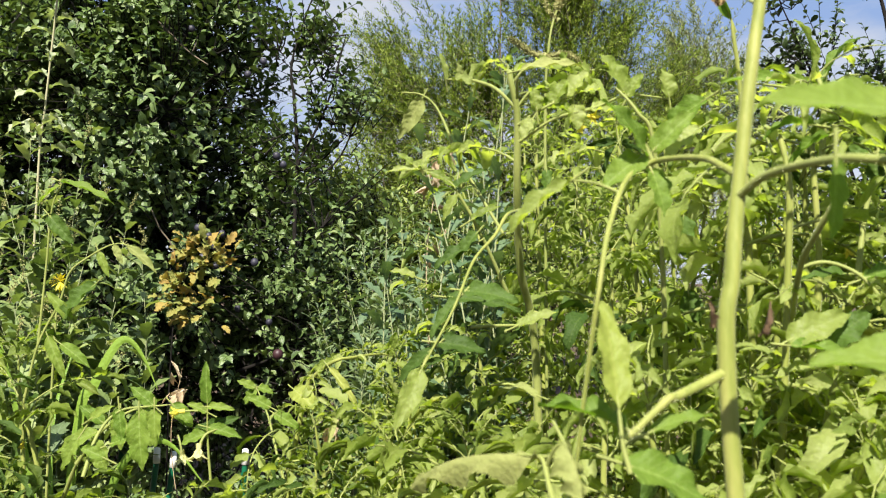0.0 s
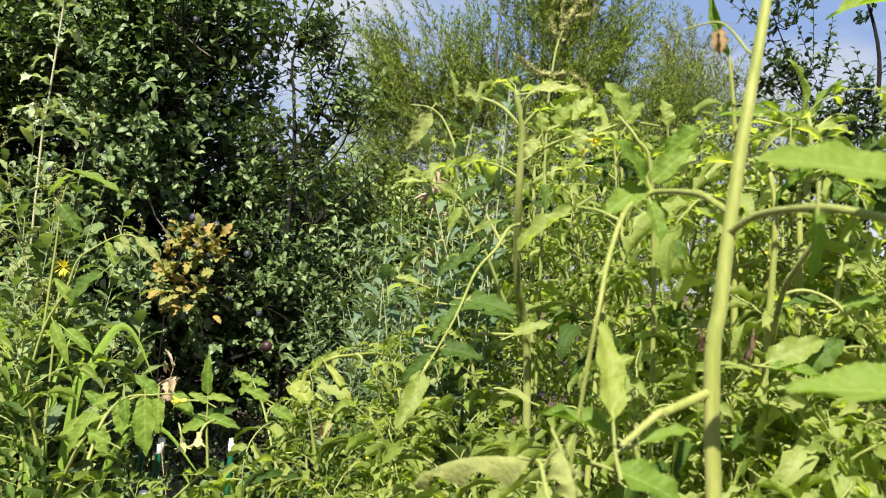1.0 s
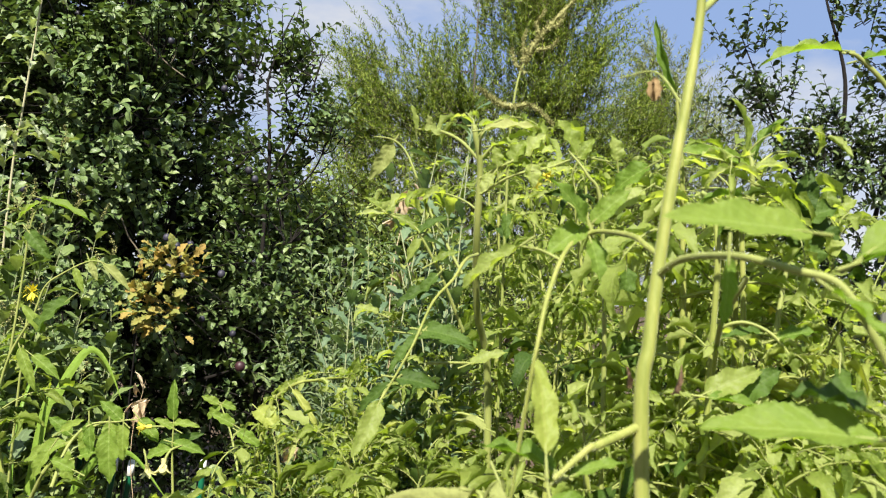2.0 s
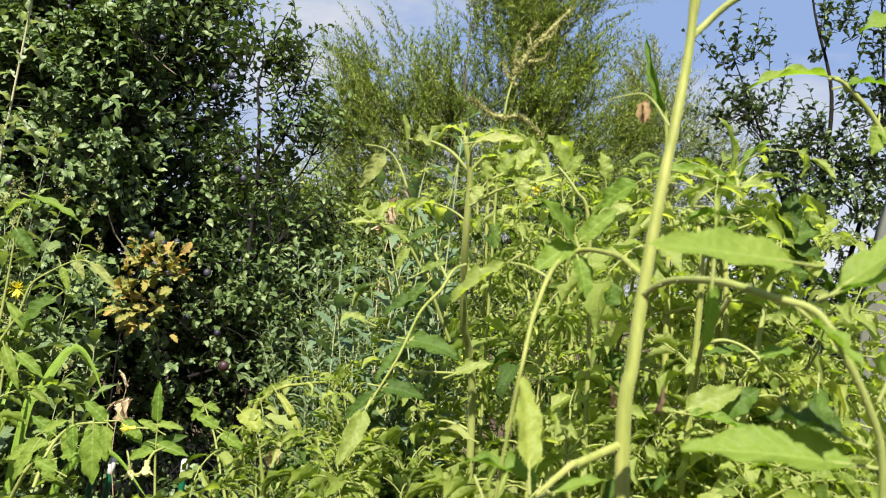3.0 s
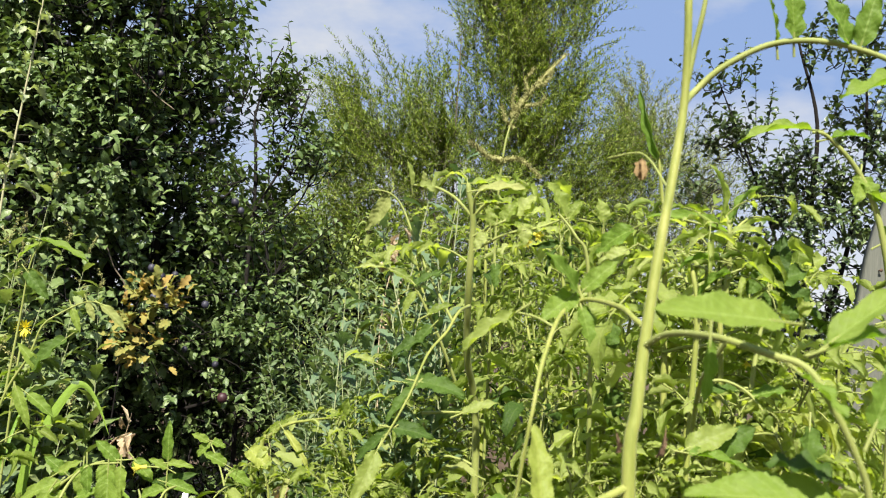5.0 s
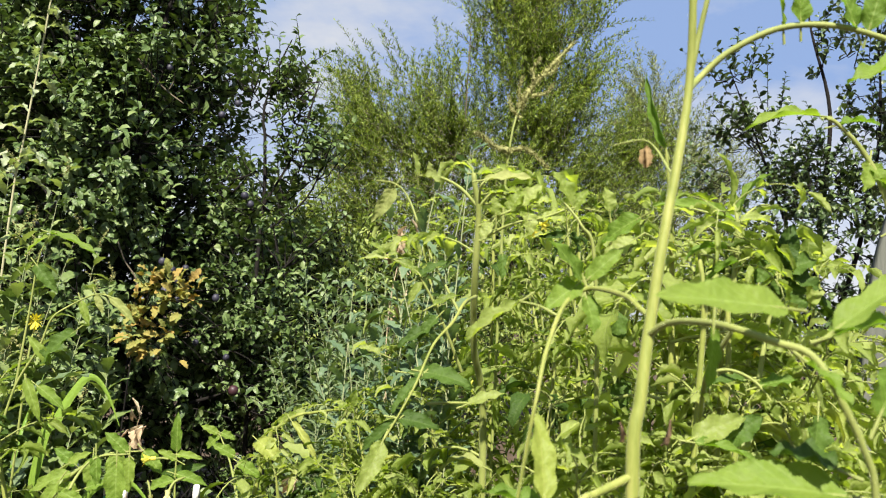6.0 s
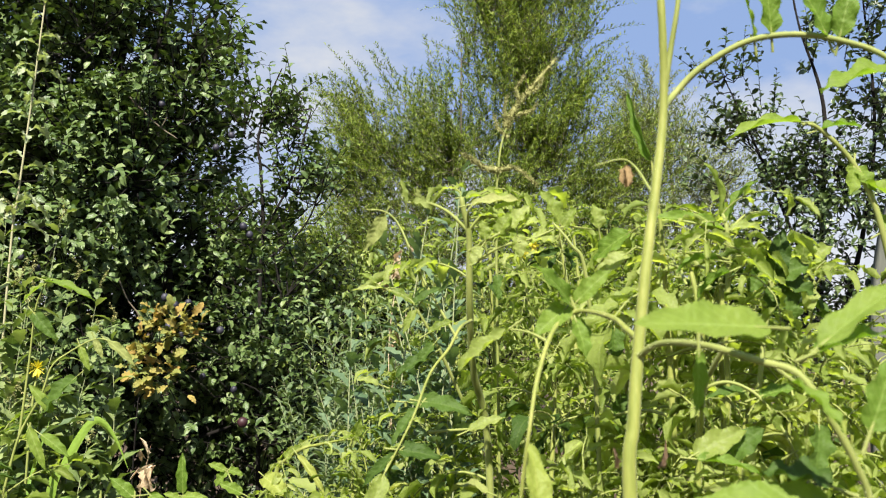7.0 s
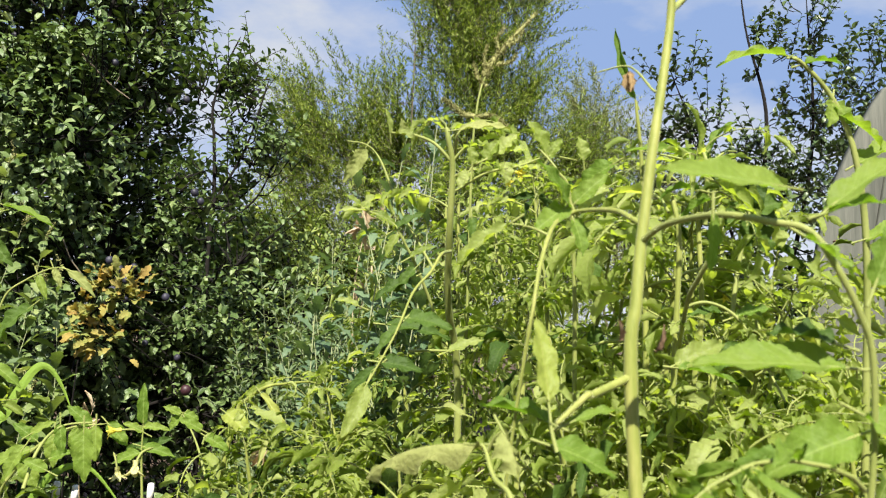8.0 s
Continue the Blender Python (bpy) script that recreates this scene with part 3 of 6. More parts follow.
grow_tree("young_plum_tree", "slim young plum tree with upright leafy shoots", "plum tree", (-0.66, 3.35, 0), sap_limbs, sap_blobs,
          PLUM_T, 0.052, BARK_SHADED, PLUM_LEAF, 12, 40, 380, 9, 0.20, 0.9, 0.85, 0.1, 0.6)

bush_limbs = [([(-0.05, 4.5, -0.05), (-0.08, 4.45, 0.6), (-0.12, 4.4, 1.3)], 0.03, 0.01), ([(-0.05, 4.5, 0.3), (0.15, 4.45, 0.8), (0.3, 4.4, 1.3)], 0.02, 0.008),
              ([(-0.05, 4.5, 0.3), (-0.4, 4.5, 0.8), (-0.55, 4.4, 1.4)], 0.02, 0.008)]
bush_blobs = [(-0.45, 4.15, 1.58, 0.28, 0.2, 0.24), (-0.55, 4.15, 1.72, 0.15, 0.15, 0.14), (-0.42, 3.75, 1.30, 0.24, 0.2, 0.30), (-0.45, 3.75, 1.60, 0.20, 0.15, 0.16), (-0.1, 4.4, 1.5, 0.28, 0.25, 0.3), (-0.75, 4.6, 0.95, 0.5, 0.3, 0.6), (-0.62, 4.4, 1.4, 0.28, 0.25, 0.35), (-0.3, 4.45, 1.35, 0.45, 0.35, 0.45), (0.1, 4.5, 1.25, 0.5, 0.4, 0.38), (-0.1, 4.5, 0.7, 0.7, 0.4, 0.5)]
grow_tree("garden_bush", "light-green leafy bush behind the weeds", "bush", (-0.05, 4.5, 0), bush_limbs, bush_blobs, PLUM_FAR, 0.055, BARK_SHADED, BUSH_LEAF, 13, 60, 2000, 11, 0.24, 0.8, 0.85, 0.1, 0.5)

willow_limbs = [
    ([(0.75, 8.8, -0.05), (0.78, 8.75, 0.8), (0.85, 8.7, 1.8), (0.95, 8.65, 3.2), (0.95, 8.6, 4.9)], 0.06, 0.006),
    ([(0.75, 8.8, 0.2), (0.3, 8.6, 1.2), (0.0, 8.5, 2.4), (-0.2, 8.5, 3.6)], 0.035, 0.005),
    ([(0.76, 8.8, 0.4), (1.2, 8.6, 1.4), (1.6, 8.5, 2.6), (1.9, 8.5, 3.8)], 0.035, 0.005),
    ([(0.76, 8.8, 0.5), (0.55, 8.5, 1.6), (0.45, 8.4, 3.0), (0.45, 8.4, 4.6)], 0.03, 0.005),
    ([(0.8, 8.8, 0.8), (1.1, 8.4, 2.2), (1.35, 8.3, 3.6), (1.5, 8.3, 4.9)], 0.03, 0.005),
    ([(0.75, 8.8, 0.3), (-0.2, 8.5, 1.1), (-0.7, 8.4, 2.0), (-0.95, 8.3, 3.0)], 0.03, 0.005),
]
willow_blobs = [(-0.68, 8.4, 3.1, 0.36, 0.4, 0.85), (-0.25, 8.4, 3.25, 0.45, 0.4, 0.75), (1.35, 8.4, 5.0, 0.75, 0.6, 0.9), (0.75, 8.4, 4.7, 0.4, 0.5, 0.7), (-1.0, 8.4, 1.9, 0.5, 0.4, 0.6), (2.3, 8.4, 2.5, 0.30, 0.4, 0.6), (1.15, 8.4, 4.0, 0.72, 0.7, 1.1), (0.25, 8.4, 3.1, 0.6, 0.6, 0.9), (1.45, 8.4, 3.2, 0.52, 0.6, 1.0), (-0.45, 8.3, 2.4, 0.6, 0.5, 0.75), (0.9, 8.3, 2.4, 1.0, 0.7, 0.9),
                (2.15, 8.4, 3.2, 0.22, 0.4, 0.6), (1.9, 8.4, 2.2, 0.5, 0.5, 0.8), (-0.2, 8.4, 1.6, 0.9, 0.6, 0.6), (1.4, 8.4, 1.5, 0.9, 0.6, 0.6), (0.4, 8.6, 1.3, 1.6, 0.5, 0.5)]
grow_tree("willow_tree", "tall feathery willow with fine olive-green leaves", "willow", (0.75, 8.8, 0), willow_limbs, willow_blobs, WILLOW_T, 0.072, BARK_GREY, WILLOW_LEAF, 14,
          260, 4400, 46, 0.9, 1.1, 0.6, 0.30, 0.5, (), 0.9, 0.10, bare=0.9, patch=2.4, cut=-0.2)
haze_limbs = [([(3.8, 11.5, -0.05), (3.8, 11.5, 1.5), (3.75, 11.4, 3.2), (3.6, 11.4, 4.6)], 0.06, 0.006), ([(3.8, 11.5, 0.8), (3.4, 11.3, 2.4), (3.1, 11.3, 3.8)], 0.03, 0.005),
              ([(3.8, 11.5, 1.0), (4.3, 11.3, 2.4), (4.6, 11.3, 3.8)], 0.03, 0.005)]
haze_blobs = [(3.35, 11.4, 4.3, 0.55, 0.6, 0.8), (3.45, 11.4, 3.6, 0.7, 0.6, 1.0), (4.2, 11.4, 3.2, 0.7, 0.6, 1.0), (3.4, 11.4, 2.5, 0.9, 0.6, 0.9)]
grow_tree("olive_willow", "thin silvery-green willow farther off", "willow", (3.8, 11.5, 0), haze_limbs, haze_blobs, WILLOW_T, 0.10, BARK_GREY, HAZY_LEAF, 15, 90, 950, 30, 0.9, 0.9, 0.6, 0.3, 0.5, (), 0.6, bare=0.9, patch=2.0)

orchard_limbs = [
    ([(2.35, 4.6, -0.05), (2.36, 4.55, 0.8), (2.38, 4.5, 1.5), (2.40, 4.45, 2.1), (2.41, 4.4, 2.66), (2.29, 4.4, 3.14), (2.24, 4.4, 3.5)], 0.026, 0.003),
    ([(2.36, 4.55, 1.0), (2.55, 4.4, 1.7), (2.65, 4.3, 2.5), (2.62, 4.3, 3.4)], 0.02, 0.004),
    ([(2.38, 4.5, 1.5), (2.15, 4.4, 2.0), (1.98, 4.4, 2.45), (1.80, 4.4, 2.88)], 0.012, 0.003),
    ([(2.36, 4.55, 1.1), (2.9, 4.4, 1.8), (3.2, 4.4, 2.8)], 0.02, 0.005),
]
orchard_blobs = [(2.33, 4.4, 2.2, 0.30, 0.25, 0.28), (1.98, 4.4, 2.48, 0.20, 0.2, 0.18), (1.83, 4.4, 2.8, 0.13, 0.2, 0.14), (2.42, 4.4, 1.95, 0.5, 0.35, 0.32), (2.6, 4.35, 2.6, 0.22, 0.25, 0.8),
                 (2.32, 4.4, 2.9, 0.10, 0.15, 0.35), (1.78, 4.4, 2.2, 0.10, 0.15, 0.12), (2.1, 4.4, 1.6, 0.4, 0.3, 0.33), (3.1, 4.4, 2.4, 0.4, 0.4, 0.8), (2.5, 4.4, 1.2, 0.7, 0.4, 0.4), (2.2, 4.45, 1.35, 0.45, 0.25, 0.35),
                 (2.5, 4.45, 1.62, 0.30, 0.2, 0.18), (2.6, 4.45, 1.42, 0.35, 0.2, 0.2)]
grow_tree("orchard_tree", "dark-leaved orchard tree with open upright boughs against the sky", "fruit tree", (2.35, 4.6, 0), orchard_limbs, orchard_blobs, PLUM_T, 0.062, BARK_SHADED, RIGHT_LEAF, 16,
          80, 1120, 10, 0.26, 0.7, 0.8, 0.1, 0.5, (), 0.8, patch=2.2, cut=-0.3)


part("dead_twig", Geo().add(stem([(-1.107, 2.934, 2.256), (-1.044, 2.934, 2.194), (-0.978, 2.934, 2.132), (-0.913, 2.934, 2.089)], 0.0045, 0.0025, 5, 5)).add(stem([(-0.978, 2.934, 2.132), (-0.960, 2.934, 2.170), (-0.958, 2.934, 2.196)], 0.0025, 0.0015, 4, 4)).mesh("dead_twig", BARK_GREY), plum, "bare pale dead twig")

part("dead_twig", Geo().add(stem([(-1.033, 2.72, 1.522), (-1.002, 2.72, 1.454), (-0.962, 2.72, 1.401), (-0.947, 2.72, 1.338)], 0.0022, 0.0032, 5, 5)).mesh("dead_twig", BARK_GREY), plum, "bare pale dead twig")

# ---- plums on the tree ----
def round_fruit(r, seed):
    n, k = 9, 12
    t, a = np.linspace(0.02, np.pi - 0.02, n)[:, None], (np.arange(k) * 2 * np.pi / k)[None]
    rr = np.sin(t) * r * (1 - 0.10 * np.exp(-((a - 1.5) / 0.3) ** 2))
    z = np.cos(t) * r * 1.12 - 0.12 * r * np.exp(-(t / 0.4) ** 2) + 0 * a
    v = np.stack([rr * np.cos(a), rr * np.sin(a), z], -1)
    uv = np.stack(np.broadcast_arrays(a / 6.3, t / np.pi), -1)
    return v.reshape(-1, 3), grid_quads(n, k, True)[:, ::-1], uv.reshape(-1, 2)


fruit_mesh, red_mesh = Geo().add(round_fruit(1, 0)).mesh("plum", PLUM_SKIN), Geo().add(round_fruit(1, 0)).mesh("red_plum", PLUM_RED)
stalk_mesh = Geo().add(stem([(0, 0, 0.95), (0.05, 0, 1.5), (0.02, 0.1, 2.2)], 0.06, 0.05, 4, 3)).mesh("stalk", STEM_GREEN)
rs = np.random.RandomState(21)
spots = [(-0.90, 2.88, 1.44), (-0.87, 2.86, 1.40), (-0.915, 2.86, 1.36), (-0.88, 2.9, 1.33), (-0.85, 2.88, 1.45), (-0.74, 2.93, 1.345), (-0.93, 2.85, 1.47), (-0.64, 2.95, 1.72), (-0.66, 2.93, 1.75),
         (-0.97, 2.86, 2.22), (-0.78, 2.95, 2.07), (-0.72, 2.95, 2.12), (-1.45, 2.8, 1.62), (-1.40, 2.82, 1.58), (-1.35, 2.85, 1.66), (-0.80, 2.92, 1.17), (-0.68, 2.92, 1.12), (-1.12, 2.85, 1.78)]
for i in range(26):
    q = plum_tips[rs.randint(len(plum_tips))]
    spots.append(tuple(q + np.array([0, -0.03, -0.05])))
for p in spots:
    p = (p[0], p[1] + 0.05, p[2])
    r = rs.uniform(0.012, 0.016)
    f = part("plum", fruit_mesh, plum, m=Matrix.Translation(p) @ pose(0, 0, 0, rs.uniform(-20, 20), rs.uniform(-20, 20), rs.uniform(0, 360)) @ Matrix.Diagonal((r, r, r, 1)))
    s = new("stalk", stalk_mesh)
    s.parent = f
part("plum", red_mesh, plum, "reddish half-ripe plum", Matrix.Translation((-0.605, 2.80, 1.015)) @ Matrix.Diagonal((0.019, 0.019, 0.018, 1)))


# ---- tomato plants ----
def compound_leaf(name, seed, length=0.2, pairs=3, droop=1.1, mats=(TOMATO, STEM_GREEN), rows=11, cols=5, big=1.0):
    """A tomato leaf: a drooping rachis, pairs of toothed leaflets with small ones between, and one at the end."""
    r = np.random.RandomState(seed)
    g = Geo()
    n = 9
    ang = 0.35 - droop * np.linspace(0, 1, n)
    ds = length / (n - 1)
    sway = np.cumsum(r.randn(n) * 0.004)
    p = np.stack([sway, np.concatenate([[0], np.cumsum(np.cos(ang[:-1]) * ds)]), np.concatenate([[0], np.cumsum(np.sin(ang[:-1]) * ds)])], -1)
    g.add(tubes(p[None], np.linspace(0.0026, 0.0011, n)[None], 5 if cols > 3 else 3), 1)

    def at(u):
        i = min(int(u * (n - 1)), n - 2)
        f = u * (n - 1) - i
        return Vector(p[i] * (1 - f) + p[i + 1] * f), Vector(p[i + 1] - p[i]).normalized()

    def leaflet(u, turn, size, k):
        q, d = at(u)
        side = d.cross(Vector((0, 0, 1))).normalized()
        up = side.cross(d)
        to = (d * math.cos(turn) + side * math.sin(turn) + up * r.uniform(-0.35, 0.1)).normalized()
        stalk = q + to * size * 0.16
        g.add(tubes(np.array([[q, q + to * size * 0.08, stalk]]), np.array([[0.0011, 0.001, 0.0009]]), 3), 1)
        b = blade(size, size * r.uniform(0.42, 0.58), rows, cols, r.uniform(0.25, 1.1), r.uniform(0.4, 2.4), 0.22, 0.14, 0.36, seed * 31 + k, r.uniform(0, 1.0), r.uniform(-1.2, 1.2), 0.22)
        g.add(b, 0, place(stalk, to, up + Vector(r.randn(3)) * 0.4))

    k = 0
    for i in range(pairs):
        u = 0.36 + 0.52 * i / max(1, pairs - 1)
        for s in (-1, 1):
            k += 1
            if r.rand() < 0.92:
                leaflet(u + r.uniform(-0.03, 0.03), s * r.uniform(0.8, 1.25), length * big * r.uniform(0.27, 0.40), k)
            if r.rand() < (0.6 if cols > 3 else 0.3):
                leaflet(min(0.97, u + 0.11), s * r.uniform(0.9, 1.4), length * big * r.uniform(0.09, 0.15), k + 50)
    leaflet(1.0, r.uniform(-0.2, 0.2), length * big * r.uniform(0.36, 0.48), 99)
    return g.mesh(name, *mats)


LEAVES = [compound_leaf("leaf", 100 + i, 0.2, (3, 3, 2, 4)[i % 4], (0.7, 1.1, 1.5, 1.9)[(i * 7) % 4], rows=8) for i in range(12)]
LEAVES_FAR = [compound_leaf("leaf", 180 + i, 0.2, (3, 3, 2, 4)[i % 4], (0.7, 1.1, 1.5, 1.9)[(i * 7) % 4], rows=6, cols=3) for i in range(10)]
LEAVES_NEAR = [compound_leaf("leaf", 170 + i, 0.2, 3, 1.2, (TOMATO_NEAR, STEM_GREEN), 13, 5) for i in range(3)]
LEAVES_YELLOW = [compound_leaf("leaf", 140 + i, 0.2, 3, 1.5, (TOMATO_YELLOW, STEM), 6, 3) for i in range(3)]
LEAVES_DARK_SHADE = [compound_leaf("leaf", 150 + i, 0.2, 3, 1.3, (TOMATO_DARK_SHADE, STEM_GREEN), 6, 3) for i in range(3)]


def star_flower(petals=5, size=0.012, petal=PETAL):
    g = Geo()
    for i in range(petals):
        a = i * 6.283 / petals
        g.add(blade(size, size * 0.4, 5, 3, 0.2, 1.2, 0, 0, 0.35, i), 0, place((0, 0, 0), (math.cos(a), math.sin(a), 1.9)))
    g.add(stem([(0, 0, -0.002), (0, 0, 0.004), (0, 0, 0.009)], 0.0022, 0.001, 6, 2), 0)
    g.add(stem([(0, 0, 0.0), (0.004, 0, -0.008), (0.012, 0, -0.012)], 0.001, 0.001, 4, 3), 1)
    return g.mesh("flower", petal, STEM_GREEN)


FLOWER, PALE_FLOWER = star_flower(), star_flower(6, 0.013, PALE_PETAL)


def tomato_plant(x, y, h, seed, lean=0.12, leaves=17, shoots=2, low=0.55, size=1.0, label="bushy tomato plant with yellow-green leaves"):
    r = np.random.RandomState(seed)
    plant = thing("tomato_plant", label, "tomato plant", (x, y, 0), "tomatoes in the bed")
    top = Vector((x + r.uniform(-lean, lean), y + r.uniform(-lean, lean), h))
    mid = Vector((x, y, 0)).lerp(top, 0.5) + Vector((r.uniform(-0.05, 0.05), r.uniform(-0.05, 0.05), 0))
    pts = [(x, y, -0.03), tuple(Vector((x, y, 0)).lerp(mid, 0.5)), tuple(mid), tuple(mid.lerp(top, 0.55) + Vector((r.uniform(-0.03, 0.03), r.uniform(-0.03, 0.03), 0))), tuple(top)]
    g = Geo().add(stem(pts, 0.0075, 0.0028, 7, 6, 0.06, seed))
    lines = [(smooth_path(pts, 12), low / h, int(leaves * 1.4), 1.0)]
    for k in range(shoots):
        line = lines[0][0]
        i = int(len(line) * r.uniform(0.35, 0.75))
        q, a = line[i], r.uniform(0, 6.28)
        L = min(r.uniform(0.3, 0.5), h * 0.98 - q[2])
        sp = [tuple(q), tuple(q + np.array([math.cos(a) * 0.07, math.sin(a) * 0.07, 0.06])), tuple(q + np.array([math.cos(a) * 0.13, math.sin(a) * 0.13, L * 0.55])),
              tuple(q + np.array([math.cos(a) * 0.17, math.sin(a) * 0.17, L]))]
        g.add(stem(sp, 0.0045, 0.0018, 6, 5, 0.04, seed + k))
        lines.append((smooth_path(sp, 12), 0.2, max(6, leaves // 2), 0.95))
    part("stem", g.mesh("stem", STEM), plant)
    for line, start, count, scale in lines:
        turn = r.uniform(0, 360)
        for i in range(count):
            u = start + (1 - start) * ((i + 0.5) / count) ** 0.75
            q = line[min(len(line) - 1, int(u * (len(line) - 1)))]
            turn += 137.5 + r.uniform(-25, 25)
            young = ((0.88 if x < -0.2 else 0.90 if y < 1.18 else 0.80) - 0.2 * max(0, (u - 0.75) / 0.25)) * scale
            s = size * young * r.uniform(0.75, 1.15)
            # more dark leaves at the left: deeper green, plus shade between leaves as colour
            pool = LEAVES_YELLOW if r.rand() < 0.06 else LEAVES_DARK_SHADE if r.rand() < (0.34 if x < -0.25 else 0.09) else LEAVES if y < 1.18 or x < -0.2 else LEAVES_FAR
            lift = r.uniform(-25, 20) + 35 * max(0, (u - 0.75) / 0.25)
            part("leaf", pool[r.randint(len(pool))], plant, m=Matrix.Translation(q) @ pose(0, 0, 0, 0, 0, turn) @ pose(0, 0, 0, lift, r.uniform(-25, 25), 0) @ Matrix.Diagonal((s, s, s, 1)))
        for i in range(4):
            turn += 95 + r.uniform(-20, 20)
            s = size * scale * r.uniform(0.34, 0.6)
            part("leaf", LEAVES_FAR[r.randint(10)], plant, m=Matrix.Translation(line[-1]) @ pose(0, 0, 0, 0, 0, turn) @ pose(0, 0, 0, r.uniform(15, 55), r.uniform(-20, 20), 0) @ Matrix.Diagonal((s, s, s, 1)))
    for k in range(r.randint(0, 3)):
        q = lines[0][0][int(len(lines[0][0]) * r.uniform(0.6, 0.95))]
        part("flower", FLOWER, plant, m=Matrix.Translation(q + np.array([r.uniform(-0.04, 0.04), -0.03, 0.0])) @ pose(0, 0, 0, 140, 20, r.uniform(0, 360)))
    return plant


# the tomato bed: x, y, height, leaves, side shoots
BED_MIDDLE = [
    (0.45, 0.74, 1.16, 13, 1), (0.57, 0.75, 1.15, 13, 1), (0.34, 0.72, 1.10, 12, 1), (0.40, 0.93, 1.41, 20, 2), (0.55, 1.15, 1.40, 20, 3),
    (0.22, 1.38, 1.56, 20, 3), (0.47, 1.52, 1.56, 20, 3), (0.74, 1.34, 1.32, 18, 2), (0.97, 1.62, 1.18, 16, 2), (0.70, 1.82, 1.50, 20, 3),
    (0.33, 1.88, 1.62, 20, 3), (0.14, 1.75, 1.34, 18, 3), (0.05, 1.38, 1.24, 18, 3),
]
BED_FRONT = [
    (1.08, 2.20, 1.36, 18, 2), (0.85, 2.25, 1.45, 20, 3), (0.52, 2.30, 1.55, 20, 3), (0.62, 0.88, 1.22, 14, 2), (0.82, 1.02, 1.12, 14, 2),
    (-0.04, 1.12, 1.06, 16, 2), (-0.14, 1.45, 1.00, 16, 2), (0.03, 0.90, 1.08, 15, 2), (0.18, 0.84, 1.17, 15, 1), (0.40, 0.78, 1.25, 15, 1),
    (1.05, 1.25, 1.12, 14, 1), (-0.30, 1.30, 0.82, 15, 2), (-0.48, 1.14, 0.92, 14, 1),
]
BED_EDGE = [
    (-0.68, 1.26, 1.14, 15, 1), (-0.86, 1.46, 0.98, 13, 1), (-0.60, 1.56, 0.66, 12, 1), (-0.33, 1.02, 0.84, 14, 1), (-0.62, 1.02, 1.10, 14, 1),
    (1.30, 1.70, 1.20, 14, 1), (-0.15, 0.98, 0.98, 14, 1), (-0.85, 1.15, 1.12, 14, 2), (0.46, 0.98, 1.45, 20, 3), (0.62, 1.06, 1.32, 18, 2),
    (0.28, 1.12, 1.50, 20, 3), (0.88, 1.20, 1.15, 16, 2), (0.60, 1.38, 1.49, 20, 3),
]
BED_FILL = [
    (0.36, 1.65, 1.60, 20, 3), (0.20, 1.55, 1.55, 18, 3), (0.10, 1.12, 1.18, 18, 2), (-0.02, 1.26, 1.10, 16, 2), (0.85, 1.85, 1.42, 20, 3),
    (0.26, 0.98, 1.28, 16, 2), (0.50, 0.82, 1.28, 16, 2), (0.72, 0.86, 1.18, 14, 1), (-0.14, 1.22, 1.06, 15, 2), (1.20, 1.45, 1.16, 14, 1),
]
for i, (x, y, h, n_leaf, n_shoot) in enumerate(BED_MIDDLE + BED_FRONT + BED_EDGE + BED_FILL):
    back = y > 1.1 and x > -0.2
    tomato_plant(x, y, h, 300 + i, 0.06, int(n_leaf * (1.55 if back else 1.1)), n_shoot, size=0.68 if back else 0.86)


def leaflet_part(parent, base, tip, width, mat, up=(0, -0.4, 1), droop=0.5, fold=0.25, seed=0, label="", curl=0.3, wave=0.10, stalk=0.006, teeth=0.17, peak=0.36):
    """One leaflet from its stalk end to its tip."""
    b, t = Vector(base), Vector(tip)
    L = (t - b).length * (1 + 0.06 * droop)
    to = (t - b).normalized()
    u = Vector(up) - to * Vector(up).dot(to)
    to = (to + u.normalized() * 0.38 * droop).normalized()
    g = Geo().add(blade(L, width, 37, 9, fold, droop, teeth, wave, peak, seed, curl, 0.0, teeth * 0.55, 0.035), 0, place(b, to, up))
    if stalk:
        g.add(stem([tuple(b - to * stalk * 2.5), tuple(b), tuple(b + to * L * 0.12)], 0.0012, 0.0007, 5, 3), 1)
    return part("leaflet", g.mesh("leaflet", mat, STEM_GREEN), parent, label)


# the plant beside the lens
near = thing("tomato_plant", "tall tomato plant with a thick pale-green hairy stem", "tomato plant", (0.19, 0.47, 0), "tomatoes in the bed")
main = [(0.19, 0.47, -0.03), (0.21, 0.475, 0.5), (0.212, 0.484, 1.0), (0.205, 0.492, 1.221), (0.210, 0.496, 1.273), (0.217, 0.504, 1.324), (0.229, 0.514, 1.398),
        (0.240, 0.524, 1.452), (0.252, 0.534, 1.525), (0.250, 0.526, 1.609), (0.246, 0.53, 1.70)]
part("stem", Geo().add(stem(main, 0.0062, 0.0028, 14, 8, 0.025, 5)).mesh("stem", STEM), near)
part("shoot", Geo().add(stem([(0.252, 0.534, 1.530), (0.258, 0.53, 1.57), (0.264, 0.524, 1.612), (0.272, 0.53, 1.68)], 0.0026, 0.0016, 10, 6)).mesh("shoot", STEM_GREEN), near)
